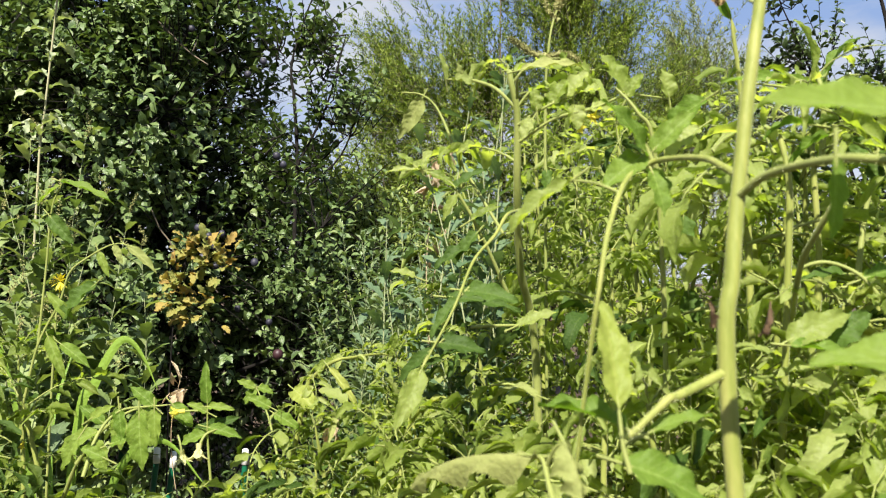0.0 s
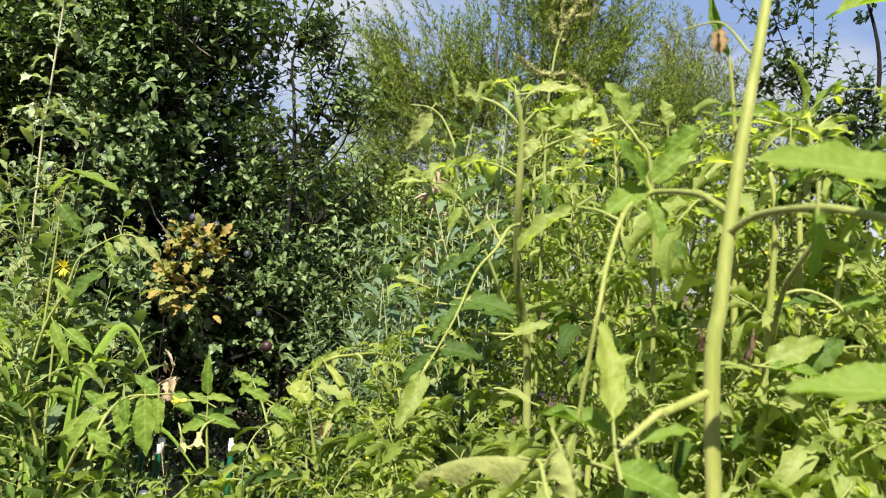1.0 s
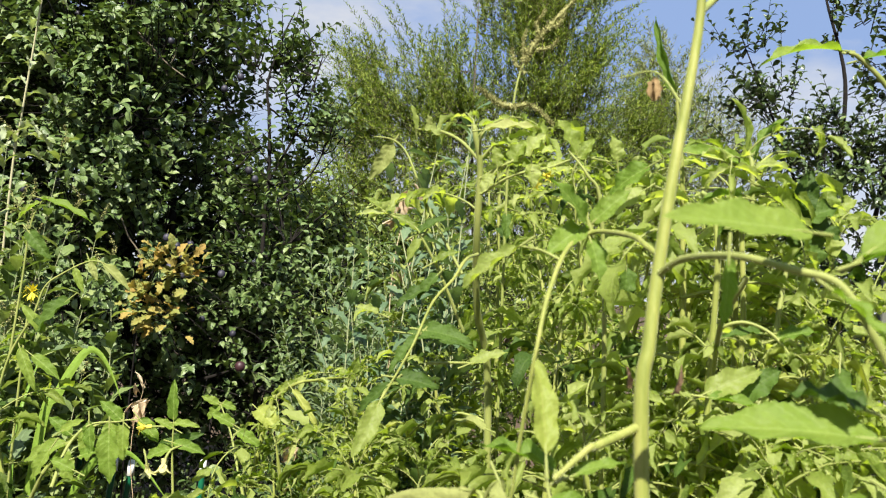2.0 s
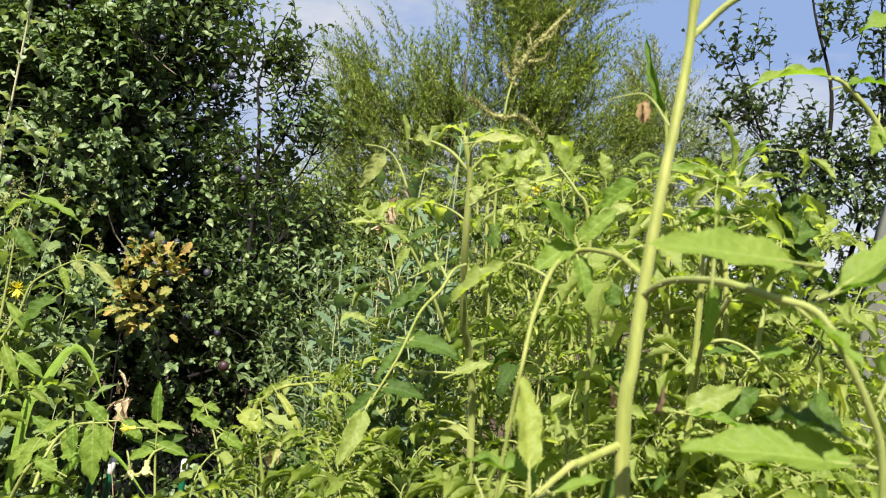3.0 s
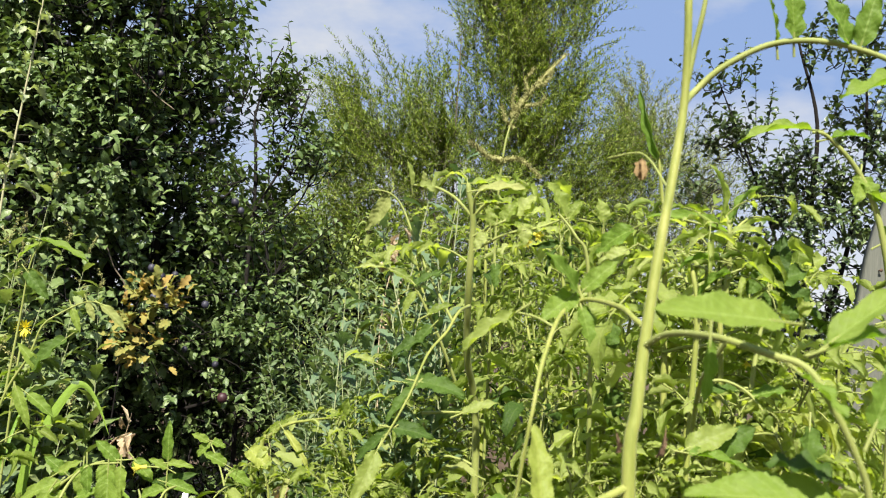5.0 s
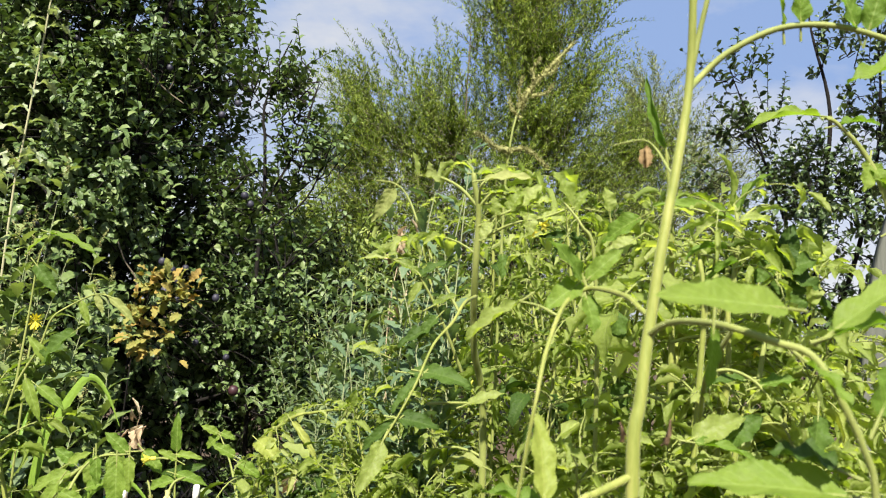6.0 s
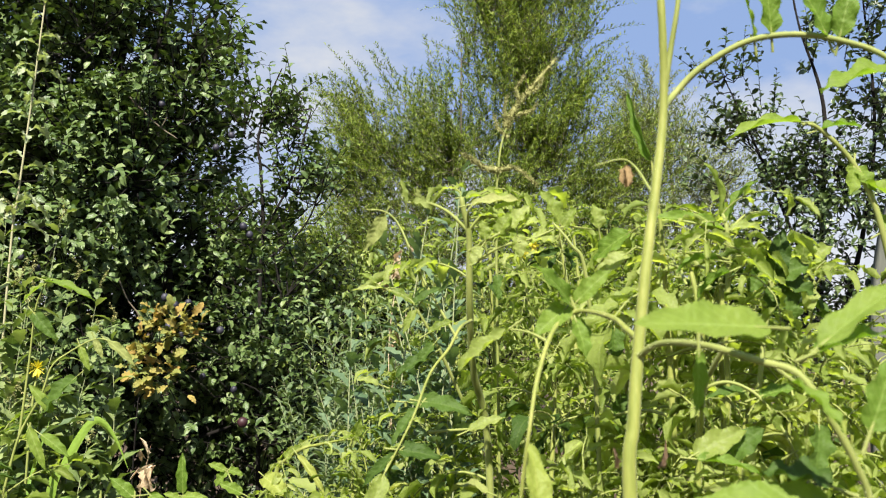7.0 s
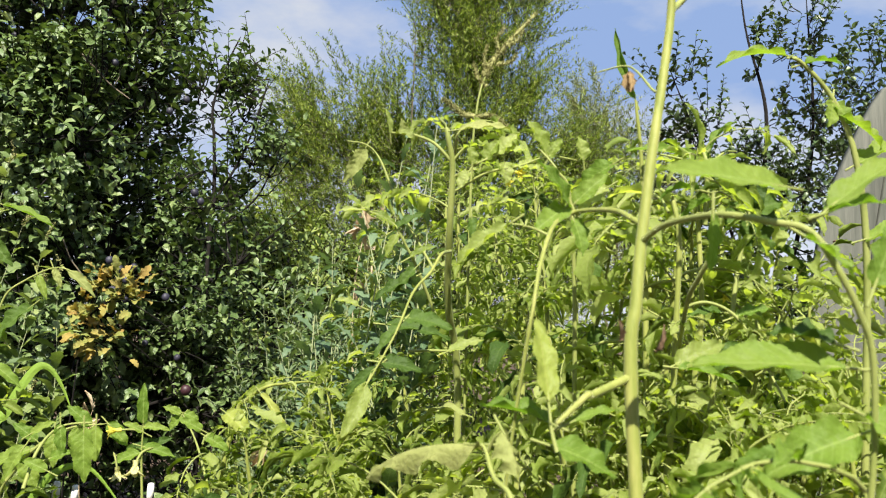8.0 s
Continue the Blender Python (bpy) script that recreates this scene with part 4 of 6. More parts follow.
right_branch = [(0.216, 0.503, 1.321), (0.223, 0.485, 1.330), (0.230, 0.460, 1.333), (0.240, 0.415, 1.331), (0.258, 0.386, 1.323), (0.275, 0.371, 1.316), (0.288, 0.364, 1.293), (0.302, 0.364, 1.266),
                (0.311, 0.366, 1.239), (0.314, 0.372, 1.18), (0.310, 0.38, 1.10)]
part("branch", Geo().add(stem(right_branch, 0.0025, 0.0019, 12, 7, 0.02, 6)).mesh("branch", STEM_GREEN), near)
top_branch = [(0.253, 0.538, 1.524), (0.268, 0.557, 1.540), (0.290, 0.552, 1.562), (0.325, 0.542, 1.581), (0.359, 0.532, 1.584), (0.391, 0.522, 1.576), (0.425, 0.512, 1.558), (0.455, 0.505, 1.52), (0.47, 0.50, 1.47)]
part("branch", Geo().add(stem(top_branch, 0.0030, 0.0020, 10, 6)).mesh("branch", STEM_GREEN), near)
left_branch = [(0.219, 0.505, 1.334), (0.213, 0.515, 1.341), (0.207, 0.545, 1.352), (0.190, 0.600, 1.358), (0.166, 0.580, 1.342), (0.147, 0.545, 1.305), (0.137, 0.525, 1.266), (0.131, 0.53, 1.22), (0.124, 0.54, 1.15), (0.120, 0.55, 1.08)]
part("branch", Geo().add(stem(left_branch, 0.0025, 0.0012, 10, 6, 0.04, 3)).mesh("branch", STEM), near)
low_branch = [(0.206, 0.492, 1.219), (0.173, 0.479, 1.206), (0.167, 0.475, 1.205), (0.15, 0.47, 1.191), (0.143, 0.468, 1.185)]
under_branch = [(0.211, 0.482, 0.98), (0.165, 0.47, 1.03), (0.130, 0.46, 1.075), (0.110, 0.455, 1.10)]
part("branch", Geo().add(stem(low_branch, 0.0032, 0.0016, 12, 6, 0.02, 7)).mesh("branch", STEM), near)
part("branch", Geo().add(stem(under_branch, 0.0030, 0.0022, 10, 6, 0.02, 7)).mesh("branch", STEM), near)
side_branch = [(0.540, 0.72, 1.05), (0.535, 0.70, 1.33), (0.518, 0.689, 1.443), (0.495, 0.691, 1.508), (0.459, 0.689, 1.546), (0.440, 0.687, 1.550)]

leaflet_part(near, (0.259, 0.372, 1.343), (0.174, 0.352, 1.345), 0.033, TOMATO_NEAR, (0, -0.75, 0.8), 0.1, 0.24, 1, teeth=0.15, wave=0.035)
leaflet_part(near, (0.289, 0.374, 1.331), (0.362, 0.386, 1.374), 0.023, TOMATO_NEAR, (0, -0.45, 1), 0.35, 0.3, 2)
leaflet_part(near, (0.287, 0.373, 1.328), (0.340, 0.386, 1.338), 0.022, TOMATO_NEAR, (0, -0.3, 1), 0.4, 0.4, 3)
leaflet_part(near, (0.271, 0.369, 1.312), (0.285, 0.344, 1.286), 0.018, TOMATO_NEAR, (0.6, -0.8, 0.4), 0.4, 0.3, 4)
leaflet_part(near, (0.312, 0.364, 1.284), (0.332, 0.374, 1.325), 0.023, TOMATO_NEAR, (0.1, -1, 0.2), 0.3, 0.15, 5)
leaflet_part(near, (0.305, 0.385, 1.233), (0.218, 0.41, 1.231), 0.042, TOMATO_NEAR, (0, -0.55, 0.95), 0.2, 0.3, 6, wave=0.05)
# dark leaflet over the low leaf's end: the branch's shadow as leaf colour
leaflet_part(near, (0.300, 0.388, 1.248), (0.268, 0.41, 1.252), 0.030, TOMATO_DARK_SHADE, (0, -0.3, 1), 0.5, 0.35, 7)
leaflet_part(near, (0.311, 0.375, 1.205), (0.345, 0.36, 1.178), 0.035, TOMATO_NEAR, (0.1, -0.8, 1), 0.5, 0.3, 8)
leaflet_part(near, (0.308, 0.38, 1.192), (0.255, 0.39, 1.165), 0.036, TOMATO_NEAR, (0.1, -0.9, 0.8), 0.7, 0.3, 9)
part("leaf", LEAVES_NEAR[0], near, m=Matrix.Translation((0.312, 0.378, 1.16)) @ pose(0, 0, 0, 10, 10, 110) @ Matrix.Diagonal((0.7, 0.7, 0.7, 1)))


def hairs(parent, paths, n, length, seed):
    """Fine pale hairs that stand out all round the stems."""
    r = np.random.RandomState(seed)
    foot, out = [], []
    for pts, r0, r1, start in paths:
        p = smooth_path(pts, 24)
        i = r.randint(int(len(p) * start), len(p) - 1, int(n * (1 - start)))
        d = unit(p[i + 1] - p[i])
        side = unit(np.cross(d, r.randn(len(i), 3)))
        foot.append(p[i] + side * (r0 + (r1 - r0) * i / len(p))[:, None] * 0.9)
        out.append(unit(side + 0.25 * r.randn(len(i), 3)))
    foot, out = np.concatenate(foot), np.concatenate(out)
    tip = foot + out * (length * r.uniform(0.4, 1.2, len(foot)))[:, None]
    me = Geo().add(tubes(np.stack([foot, tip], 1), np.tile([0.00016, 0.00005], (len(foot), 1)), 3)).mesh("hairs", HAIR)
    return part("hairs", me, parent, "fine pale hairs", kind="stuff")


hairs(near, [(main, 0.0062, 0.0028, 0.5), (right_branch, 0.0025, 0.0019, 0.0), (top_branch, 0.0030, 0.0020, 0.0), (low_branch, 0.0032, 0.0016, 0.0), (left_branch, 0.0023, 0.0011, 0.0)], 420, 0.0010, 31)
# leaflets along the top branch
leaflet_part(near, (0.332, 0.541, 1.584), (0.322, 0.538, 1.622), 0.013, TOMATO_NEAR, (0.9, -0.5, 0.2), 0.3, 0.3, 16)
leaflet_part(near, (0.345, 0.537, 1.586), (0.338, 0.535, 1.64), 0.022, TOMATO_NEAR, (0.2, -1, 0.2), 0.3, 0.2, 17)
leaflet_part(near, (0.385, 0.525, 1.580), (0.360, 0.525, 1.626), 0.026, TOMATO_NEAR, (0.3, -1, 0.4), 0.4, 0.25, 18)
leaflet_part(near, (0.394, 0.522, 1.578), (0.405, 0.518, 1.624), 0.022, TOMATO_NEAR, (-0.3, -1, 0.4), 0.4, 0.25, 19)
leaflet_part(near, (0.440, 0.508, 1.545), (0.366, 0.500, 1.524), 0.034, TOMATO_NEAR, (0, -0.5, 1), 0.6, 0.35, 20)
# withered flower by the stem
part("flower_stalk", Geo().add(stem([(0.240, 0.526, 1.448), (0.243, 0.553, 1.460), (0.238, 0.575, 1.482), (0.228, 0.583, 1.490), (0.205, 0.595, 1.486)], 0.0013, 0.0007, 6, 5)).mesh("flower_stalk", STEM_GREEN), near)
g = Geo()
for k in range(4):
    g.add(blade(0.019, 0.010, 9, 5, 0.6, 0.6, 0.15, 0.15, 0.5, 3 + k, 0.4, 0.3), 0, place((0.231, 0.579, 1.484), (0.05 + 0.22 * math.cos(1.6 * k), 0.22 * math.sin(1.6 * k), -1), (math.cos(1.6 * k), math.sin(1.6 * k) - 0.4, 0.3)))
part("withered_flower", g.mesh("withered_flower", WITHERED), near, "withered tan flower")
part("withered_flower", Geo().add(blade(0.016, 0.011, 9, 5, 0.9, 0.8, 0.2, 0.15, 0.45, 5, 0.6, 0.8), 0, place((0.189, 0.472, 1.260), (0.1, 0, -1), (0, -1, 0))).mesh("withered_flower", BROWN_LEAF), near, "withered brown flower")
part("withered_flower", Geo().add(blade(0.024, 0.012, 9, 5, 1.0, 1.0, 0.2, 0.15, 0.45, 6, 0.6, 0.8), 0, place((0.238, 0.512, 1.259), (-0.2, 0, -1), (0, -1, 0))).mesh("withered_flower", BROWN_LEAF), near, "withered brown leaf tip")
# the bent branch with its yellow leaf, and the leaves that stand on its elbow
leaflet_part(near, (0.138, 0.47, 1.2), (0.134, 0.5, 1.258), 0.021, TOMATO_YELLOW, (0.35, -1, 0.2), 0.25, 0.25, 22, "yellowing upright leaflet", teeth=0.08, peak=0.42)
part("branch", Geo().add(stem([(0.142, 0.46, 1.167), (0.139, 0.465, 1.182), (0.138, 0.47, 1.2)], 0.0015, 0.0010, 6, 5)).mesh("branch", STEM_GREEN), near)
leaflet_part(near, (0.186, 0.602, 1.362), (0.148, 0.573, 1.396), 0.022, TOMATO_NEAR, (-0.3, -0.8, 0.7), 0.5, 0.25, 61)
leaflet_part(near, (0.190, 0.603, 1.366), (0.220, 0.60, 1.394), 0.020, TOMATO_NEAR, (0.2, -0.8, 0.7), 0.5, 0.3, 62)
leaflet_part(near, (0.182, 0.600, 1.362), (0.150, 0.585, 1.336), 0.024, TOMATO_NEAR, (-0.2, -1, 0.4), 0.5, 0.25, 63)
leaflet_part(near, (0.188, 0.600, 1.352), (0.195, 0.592, 1.318), 0.020, TOMATO_NEAR, (0.3, -1, 0.3), 0.5, 0.3, 64)
part("branch", Geo().add(stem([(0.190, 0.601, 1.357), (0.184, 0.602, 1.372), (0.178, 0.598, 1.385)], 0.0016, 0.001, 6, 4)).mesh("branch", STEM_GREEN), near)
leaflet_part(near, (0.129, 0.588, 1.343), (0.086, 0.598, 1.307), 0.022, TOMATO, (-0.3, -0.7, 0.8), 0.25, 0.6, 45, "rolled pale-green leaflet", wave=0.12, peak=0.5)
part("branch", Geo().add(stem([(0.160, 0.572, 1.332), (0.145, 0.582, 1.340), (0.129, 0.588, 1.343)], 0.0014, 0.0009, 6, 4)).mesh("branch", STEM_GREEN), near)
# leaves on the low branch
leaflet_part(near, (0.152, 0.52, 1.18), (0.102, 0.55, 1.188), 0.024, TOMATO_NEAR, (0, -0.3, 1), 0.5, 0.6, 23)
leaflet_part(near, (0.156, 0.476, 1.186), (0.193, 0.484, 1.194), 0.013, TOMATO_NEAR, (0, -0.5, 1), 0.5, 0.3, 24)
leaflet_part(near, (0.098, 0.52, 1.163), (0.017, 0.6, 1.121), 0.034, TOMATO_PALE, (-0.1, -0.6, 0.9), 0.9, -0.75, 25, "pale curled leaflet", wave=0.2)
leaflet_part(near, (0.111, 0.5, 1.176), (0.12, 0.485, 1.142), 0.030, TOMATO_PALE, (0.4, -0.9, 0.5), 0.9, -0.7, 26, "pale curled leaflet", wave=0.2)
part("branch", Geo().add(stem([(0.11, 0.455, 1.1), (0.113, 0.47, 1.133), (0.104, 0.49, 1.144), (0.101, 0.515, 1.16), (0.098, 0.52, 1.163)], 0.0022, 0.0012, 8, 6, 0.03, 2)).mesh("branch", STEM_GREEN), near)
part("branch", Geo().add(stem([(0.102, 0.513, 1.157), (0.106, 0.505, 1.17), (0.111, 0.5, 1.176)], 0.0014, 0.0009, 8, 6, 0.03, 2)).mesh("branch", STEM_GREEN), near)
leaflet_part(near, (0.140, 0.470, 1.170), (0.185, 0.470, 1.148), 0.028, TOMATO_NEAR, (0.2, -0.8, 1), 0.6, 0.3, 27)
leaflet_part(near, (0.110, 0.455, 1.10), (0.06, 0.47, 1.10), 0.03, TOMATO_NEAR, (0, -0.5, 1), 0.6, 0.3, 28)

# the shoot at the right that reaches back over the bed
reach = thing("tomato_plant", "tomato shoot with a long arching leaf over the bed", "tomato plant", (0.54, 0.72, 0), "tomatoes in the bed")
part("stem", Geo().add(stem([(0.54, 0.72, -0.03), (0.545, 0.725, 0.6)] + side_branch, 0.0052, 0.0017, 10, 6)).mesh("stem", STEM_GREEN), reach)
leaflet_part(reach, (0.440, 0.687, 1.552), (0.358, 0.674, 1.527), 0.024, TOMATO_NEAR, (0, -0.45, 1), 0.7, 0.5, 10)
leaflet_part(reach, (0.462, 0.689, 1.545), (0.500, 0.685, 1.545), 0.020, TOMATO_NEAR, (0, -0.4, 1), 0.8, 0.4, 11)
leaflet_part(reach, (0.494, 0.690, 1.508), (0.483, 0.682, 1.476), 0.022, TOMATO_NEAR, (0.2, -1, 0.2), 0.3, 0.2, 12)
leaflet_part(reach, (0.496, 0.690, 1.506), (0.511, 0.686, 1.480), 0.020, TOMATO_NEAR, (0.2, -1, 0.2), 0.3, 0.2, 13)
leaflet_part(reach, (0.502, 0.689, 1.490), (0.540, 0.68, 1.455), 0.030, TOMATO_NEAR, (0.6, -0.6, 0.6), 0.6, 0.4, 14)
leaflet_part(reach, (0.520, 0.690, 1.440), (0.585, 0.69, 1.465), 0.034, TOMATO_NEAR, (0, -0.5, 1), 0.5, 0.3, 15)
leaflet_part(reach, (0.530, 0.695, 1.36), (0.60, 0.69, 1.37), 0.034, TOMATO_NEAR, (0, -0.5, 1), 0.5, 0.3, 16)
for k in range(6):
    part("leaf", LEAVES_NEAR[k % 3], reach, m=Matrix.Translation((0.538, 0.712, 0.55 + 0.095 * k)) @ pose(0, 0, 0, -5, 0, 40 + 137.5 * k) @ Matrix.Diagonal((0.85, 0.85, 0.85, 1)))

# two thick bare stems with a few leaves
for k, (x, y, h, sc) in enumerate(((0.347, 0.76, 1.41, 0.7), (0.398, 0.81, 1.42, 0.75))):
    bare = thing("tomato_plant", "leggy tomato plant with a thick yellowish bare stem", "tomato plant", (x, y, 0), "tomatoes in the bed")
    part("stem", Geo().add(stem([(x, y, -0.03), (x + 0.004, y, 0.5), (x - 0.010, y, 1.0), (x - 0.002 - 0.008 * k, y, 1.16), (x + 0.003, y, 1.27), (x + 0.006 - 0.006 * k, y, h - 0.05), (x + 0.002, y + 0.01, h)], 0.0046, 0.0026, 9, 6, 0.07, k)).mesh("stem", STEM), bare)
    for i in range(0, 11, 2):
        z = h - 0.02 - 0.075 * i * (0.5 if i < 3 else 1.0)
        part("leaf", LEAVES[(i * 5 + k) % 12], bare, m=Matrix.Translation((x, y + 0.003, z)) @ pose(0, 0, 0, 0, 0, 40 * k + 137.5 * i) @ pose(0, 0, 0, 15 - 4 * i, 0, 0) @ Matrix.Diagonal((sc, sc, sc, 1)))

# the leafy head of the bare stems
leaflet_part(bare, (0.402, 0.803, 1.456), (0.307, 0.803, 1.466), 0.022, TOMATO_NEAR, (-0.78, -0.89, 0.9), 0.8, 0.44, 351)
leaflet_part(bare, (0.410, 0.843, 1.479), (0.394, 0.843, 1.542), 0.019, TOMATO, (0.89, -0.43, 0.9), 1.0, 0.68, 352)
leaflet_part(bare, (0.416, 0.823, 1.469), (0.452, 0.823, 1.515), 0.018, TOMATO_NEAR, (-0.63, -0.27, 0.92), 1.1, 0.74, 353)
leaflet_part(bare, (0.408, 0.803, 1.456), (0.446, 0.803, 1.454), 0.018, TOMATO, (0.31, -0.84, 0.85), 1.1, 0.48, 354)
leaflet_part(bare, (0.391, 0.783, 1.438), (0.330, 0.783, 1.433), 0.020, TOMATO, (-0.84, -0.03, 0.68), 1.2, 0.83, 355)
leaflet_part(bare, (0.378, 0.763, 1.417), (0.333, 0.763, 1.403), 0.019, TOMATO_NEAR, (0.39, 0.02, 0.64), 1.3, 0.57, 356)
leaflet_part(bare, (0.407, 0.783, 1.432), (0.437, 0.783, 1.402), 0.018, TOMATO, (0.78, -0.02, 0.46), 0.7, 0.43, 357)
leaflet_part(bare, (0.382, 0.743, 1.403), (0.347, 0.743, 1.373), 0.019, TOMATO_NEAR, (-0.21, -0.55, 0.75), 1.1, 0.84, 359)
leaflet_part(bare, (0.430, 0.843, 1.453), (0.437, 0.843, 1.513), 0.017, TOMATO, (0.33, 0.03, 0.91), 1.5, 0.70, 360)
leaflet_part(bare, (0.370, 0.783, 1.455), (0.354, 0.783, 1.486), 0.016, TOMATO, (-0.61, -0.04, 0.98), 1.4, 0.64, 361)
leaflet_part(bare, (0.386, 0.803, 1.390), (0.345, 0.803, 1.370), 0.018, TOMATO, (0.38, -0.69, 0.9), 1.1, 0.47, 362)
part("shoot", Geo().add(stem([(0.402, 0.803, 1.384), (0.405, 0.803, 1.422), (0.404, 0.803, 1.459), (0.404, 0.813, 1.477)], 0.0034, 0.0018, 8, 6)).mesh("shoot", STEM_GREEN), bare)
part("branch", Geo().add(stem([(0.404, 0.803, 1.456), (0.367, 0.813, 1.466), (0.335, 0.833, 1.476)], 0.0018, 0.0009, 8, 6)).mesh("branch", STEM_GREEN), bare)
part("branch", Geo().add(stem([(0.401, 0.793, 1.420), (0.370, 0.783, 1.428), (0.336, 0.773, 1.426)], 0.0018, 0.0009, 8, 6)).mesh("branch", STEM_GREEN), bare)
part("branch", Geo().add(stem([(0.404, 0.803, 1.453), (0.431, 0.813, 1.475), (0.452, 0.823, 1.480)], 0.0018, 0.0009, 8, 6)).mesh("branch", STEM_GREEN), bare)
# dark clump: deep-green leaflets with the shade on them in the colour
leaflet_part(bare, (0.451, 0.793, 1.403), (0.464, 0.793, 1.453), 0.033, TOMATO_DARK_SHADE, (0, -0.8, 0.6), 0.5, 0.4, 370)
leaflet_part(bare, (0.451, 0.793, 1.397), (0.492, 0.793, 1.414), 0.036, TOMATO_DARK_SHADE, (0, -0.8, 0.6), 0.5, 0.4, 371)
leaflet_part(bare, (0.448, 0.793, 1.391), (0.448, 0.793, 1.360), 0.032, TOMATO_DARK_SHADE, (0, -0.8, 0.6), 0.5, 0.4, 372)
leaflet_part(bare, (0.454, 0.793, 1.388), (0.473, 0.793, 1.348), 0.035, TOMATO_DARK_SHADE, (0, -0.8, 0.6), 0.5, 0.4, 373)
leaflet_part(bare, (0.457, 0.793, 1.394), (0.498, 0.793, 1.380), 0.032, TOMATO_DARK_SHADE, (0, -0.8, 0.6), 0.5, 0.4, 374)
leaflet_part(bare, (0.442, 0.793, 1.409), (0.423, 0.793, 1.384), 0.027, TOMATO_DARK_SHADE, (0, -0.8, 0.6), 0.5, 0.4, 375)
leaflet_part(bare, (0.606, 1.043, 1.436), (0.610, 1.043, 1.481), 0.036, TOMATO, (0, -0.8, 0.6), 0.5, 0.4, 376)
leaflet_part(bare, (0.610, 1.043, 1.436), (0.650, 1.043, 1.462), 0.035, TOMATO, (0, -0.8, 0.6), 0.5, 0.4, 377)
leaflet_part(bare, (0.606, 1.043, 1.432), (0.581, 1.043, 1.452), 0.029, TOMATO, (0, -0.8, 0.6), 0.5, 0.4, 378)
leaflet_part(bare, (0.614, 1.043, 1.432), (0.654, 1.043, 1.421), 0.032, TOMATO, (0, -0.8, 0.6), 0.5, 0.4, 379)
part("shoot", Geo().add(stem([(0.425, 0.783, 1.274), (0.438, 0.793, 1.335), (0.448, 0.793, 1.378), (0.453, 0.793, 1.403)], 0.003, 0.0014, 8, 6)).mesh("shoot", STEM_GREEN), bare)
part("branch", Geo().add(stem([(0.453, 0.793, 1.391), (0.533, 0.923, 1.409), (0.607, 1.043, 1.435)], 0.002, 0.001, 8, 6)).mesh("branch", STEM_GREEN), bare)
leaflet_part(near, (0.228, 0.403, 1.329), (0.224, 0.403, 1.288), 0.012, TOMATO_NEAR, (0.3, -1, 0.2), 0.3, 0.3, 390)

part("flower", FLOWER, bare, m=Matrix.Translation((0.339, 0.843, 1.430)) @ pose(0, 0, 0, 120, 10, 15) @ Matrix.Diagonal((0.7, 0.7, 0.7, 1)))
for k, (q, turn, lift, sc) in enumerate((((0.404, 0.81, 1.45), 150, 10, 0.5), ((0.40, 0.80, 1.42), -60, 0, 0.5), ((0.405, 0.815, 1.46), 60, 20, 0.45), ((0.402, 0.80, 1.40), 200, -5, 0.5), ((0.404, 0.815, 1.475), -120, 30, 0.42))):
    part("leaf", LEAVES[(k * 5 + 2) % 12], bare, m=Matrix.Translation(q) @ pose(0, 0, 0, 0, 0, turn) @ pose(0, 0, 0, lift, 0, 0) @ Matrix.Diagonal((sc, sc, sc, 1)))

# leaves and an arching stalk low beside the bare stems
part("branch", Geo().add(stem([(0.327, 0.62, 1.327), (0.323, 0.64, 1.307), (0.324, 0.67, 1.284), (0.344, 0.74, 1.233)], 0.0022, 0.0026, 8, 6, 0.03, 2)).mesh("branch", STEM_GREEN), bare)
part("branch", Geo().add(stem([(0.36, 0.76, 1.262), (0.348, 0.73, 1.281), (0.368, 0.72, 1.288), (0.393, 0.71, 1.275), (0.412, 0.7, 1.243), (0.421, 0.69, 1.216), (0.426, 0.67, 1.189)], 0.0019, 0.0013, 8, 6, 0.03, 2)).mesh("branch", STEM_GREEN), bare)
leaflet_part(bare, (0.39, 0.73, 1.278), (0.345, 0.72, 1.271), 0.019, TOMATO_DARK_SHADE, (0, -0.5, 1), 0.4, 0.4, 381)
leaflet_part(bare, (0.312, 0.67, 1.223), (0.366, 0.68, 1.244), 0.028, TOMATO, (0, -0.9, 0.6), 0.4, 0.3, 382)
leaflet_part(bare, (0.349, 0.685, 1.219), (0.386, 0.685, 1.245), 0.03, TOMATO_DARK_SHADE, (-0.2, -0.9, 0.5), 0.4, 0.3, 383)
leaflet_part(bare, (0.313, 0.665, 1.22), (0.371, 0.66, 1.205), 0.017, TOMATO_NEAR, (0, -0.5, 1), 0.5, 0.5, 384)
part("branch", Geo().add(stem([(0.416, 0.7, 1.237), (0.399, 0.69, 1.24), (0.377, 0.685, 1.237)], 0.0013, 0.0009, 8, 6, 0.03, 2)).mesh("branch", STEM_GREEN), bare)
leaflet_part(bare, (0.419, 0.69, 1.222), (0.441, 0.68, 1.236), 0.02, TOMATO, (0, -0.9, 0.6), 0.4, 0.3, 385)
leaflet_part(bare, (0.429, 0.66, 1.252), (0.417, 0.65, 1.209), 0.03, TOMATO_DARK_SHADE, (0.3, -1, 0.2), 0.4, 0.3, 386)
leaflet_part(bare, (0.412, 0.7, 1.243), (0.39, 0.7, 1.26), 0.018, TOMATO, (0, -0.8, 0.6), 0.5, 0.3, 387)
leaflet_part(bare, (0.395, 0.71, 1.274), (0.428, 0.7, 1.282), 0.02, TOMATO_NEAR, (0, -0.6, 0.9), 0.5, 0.3, 388)

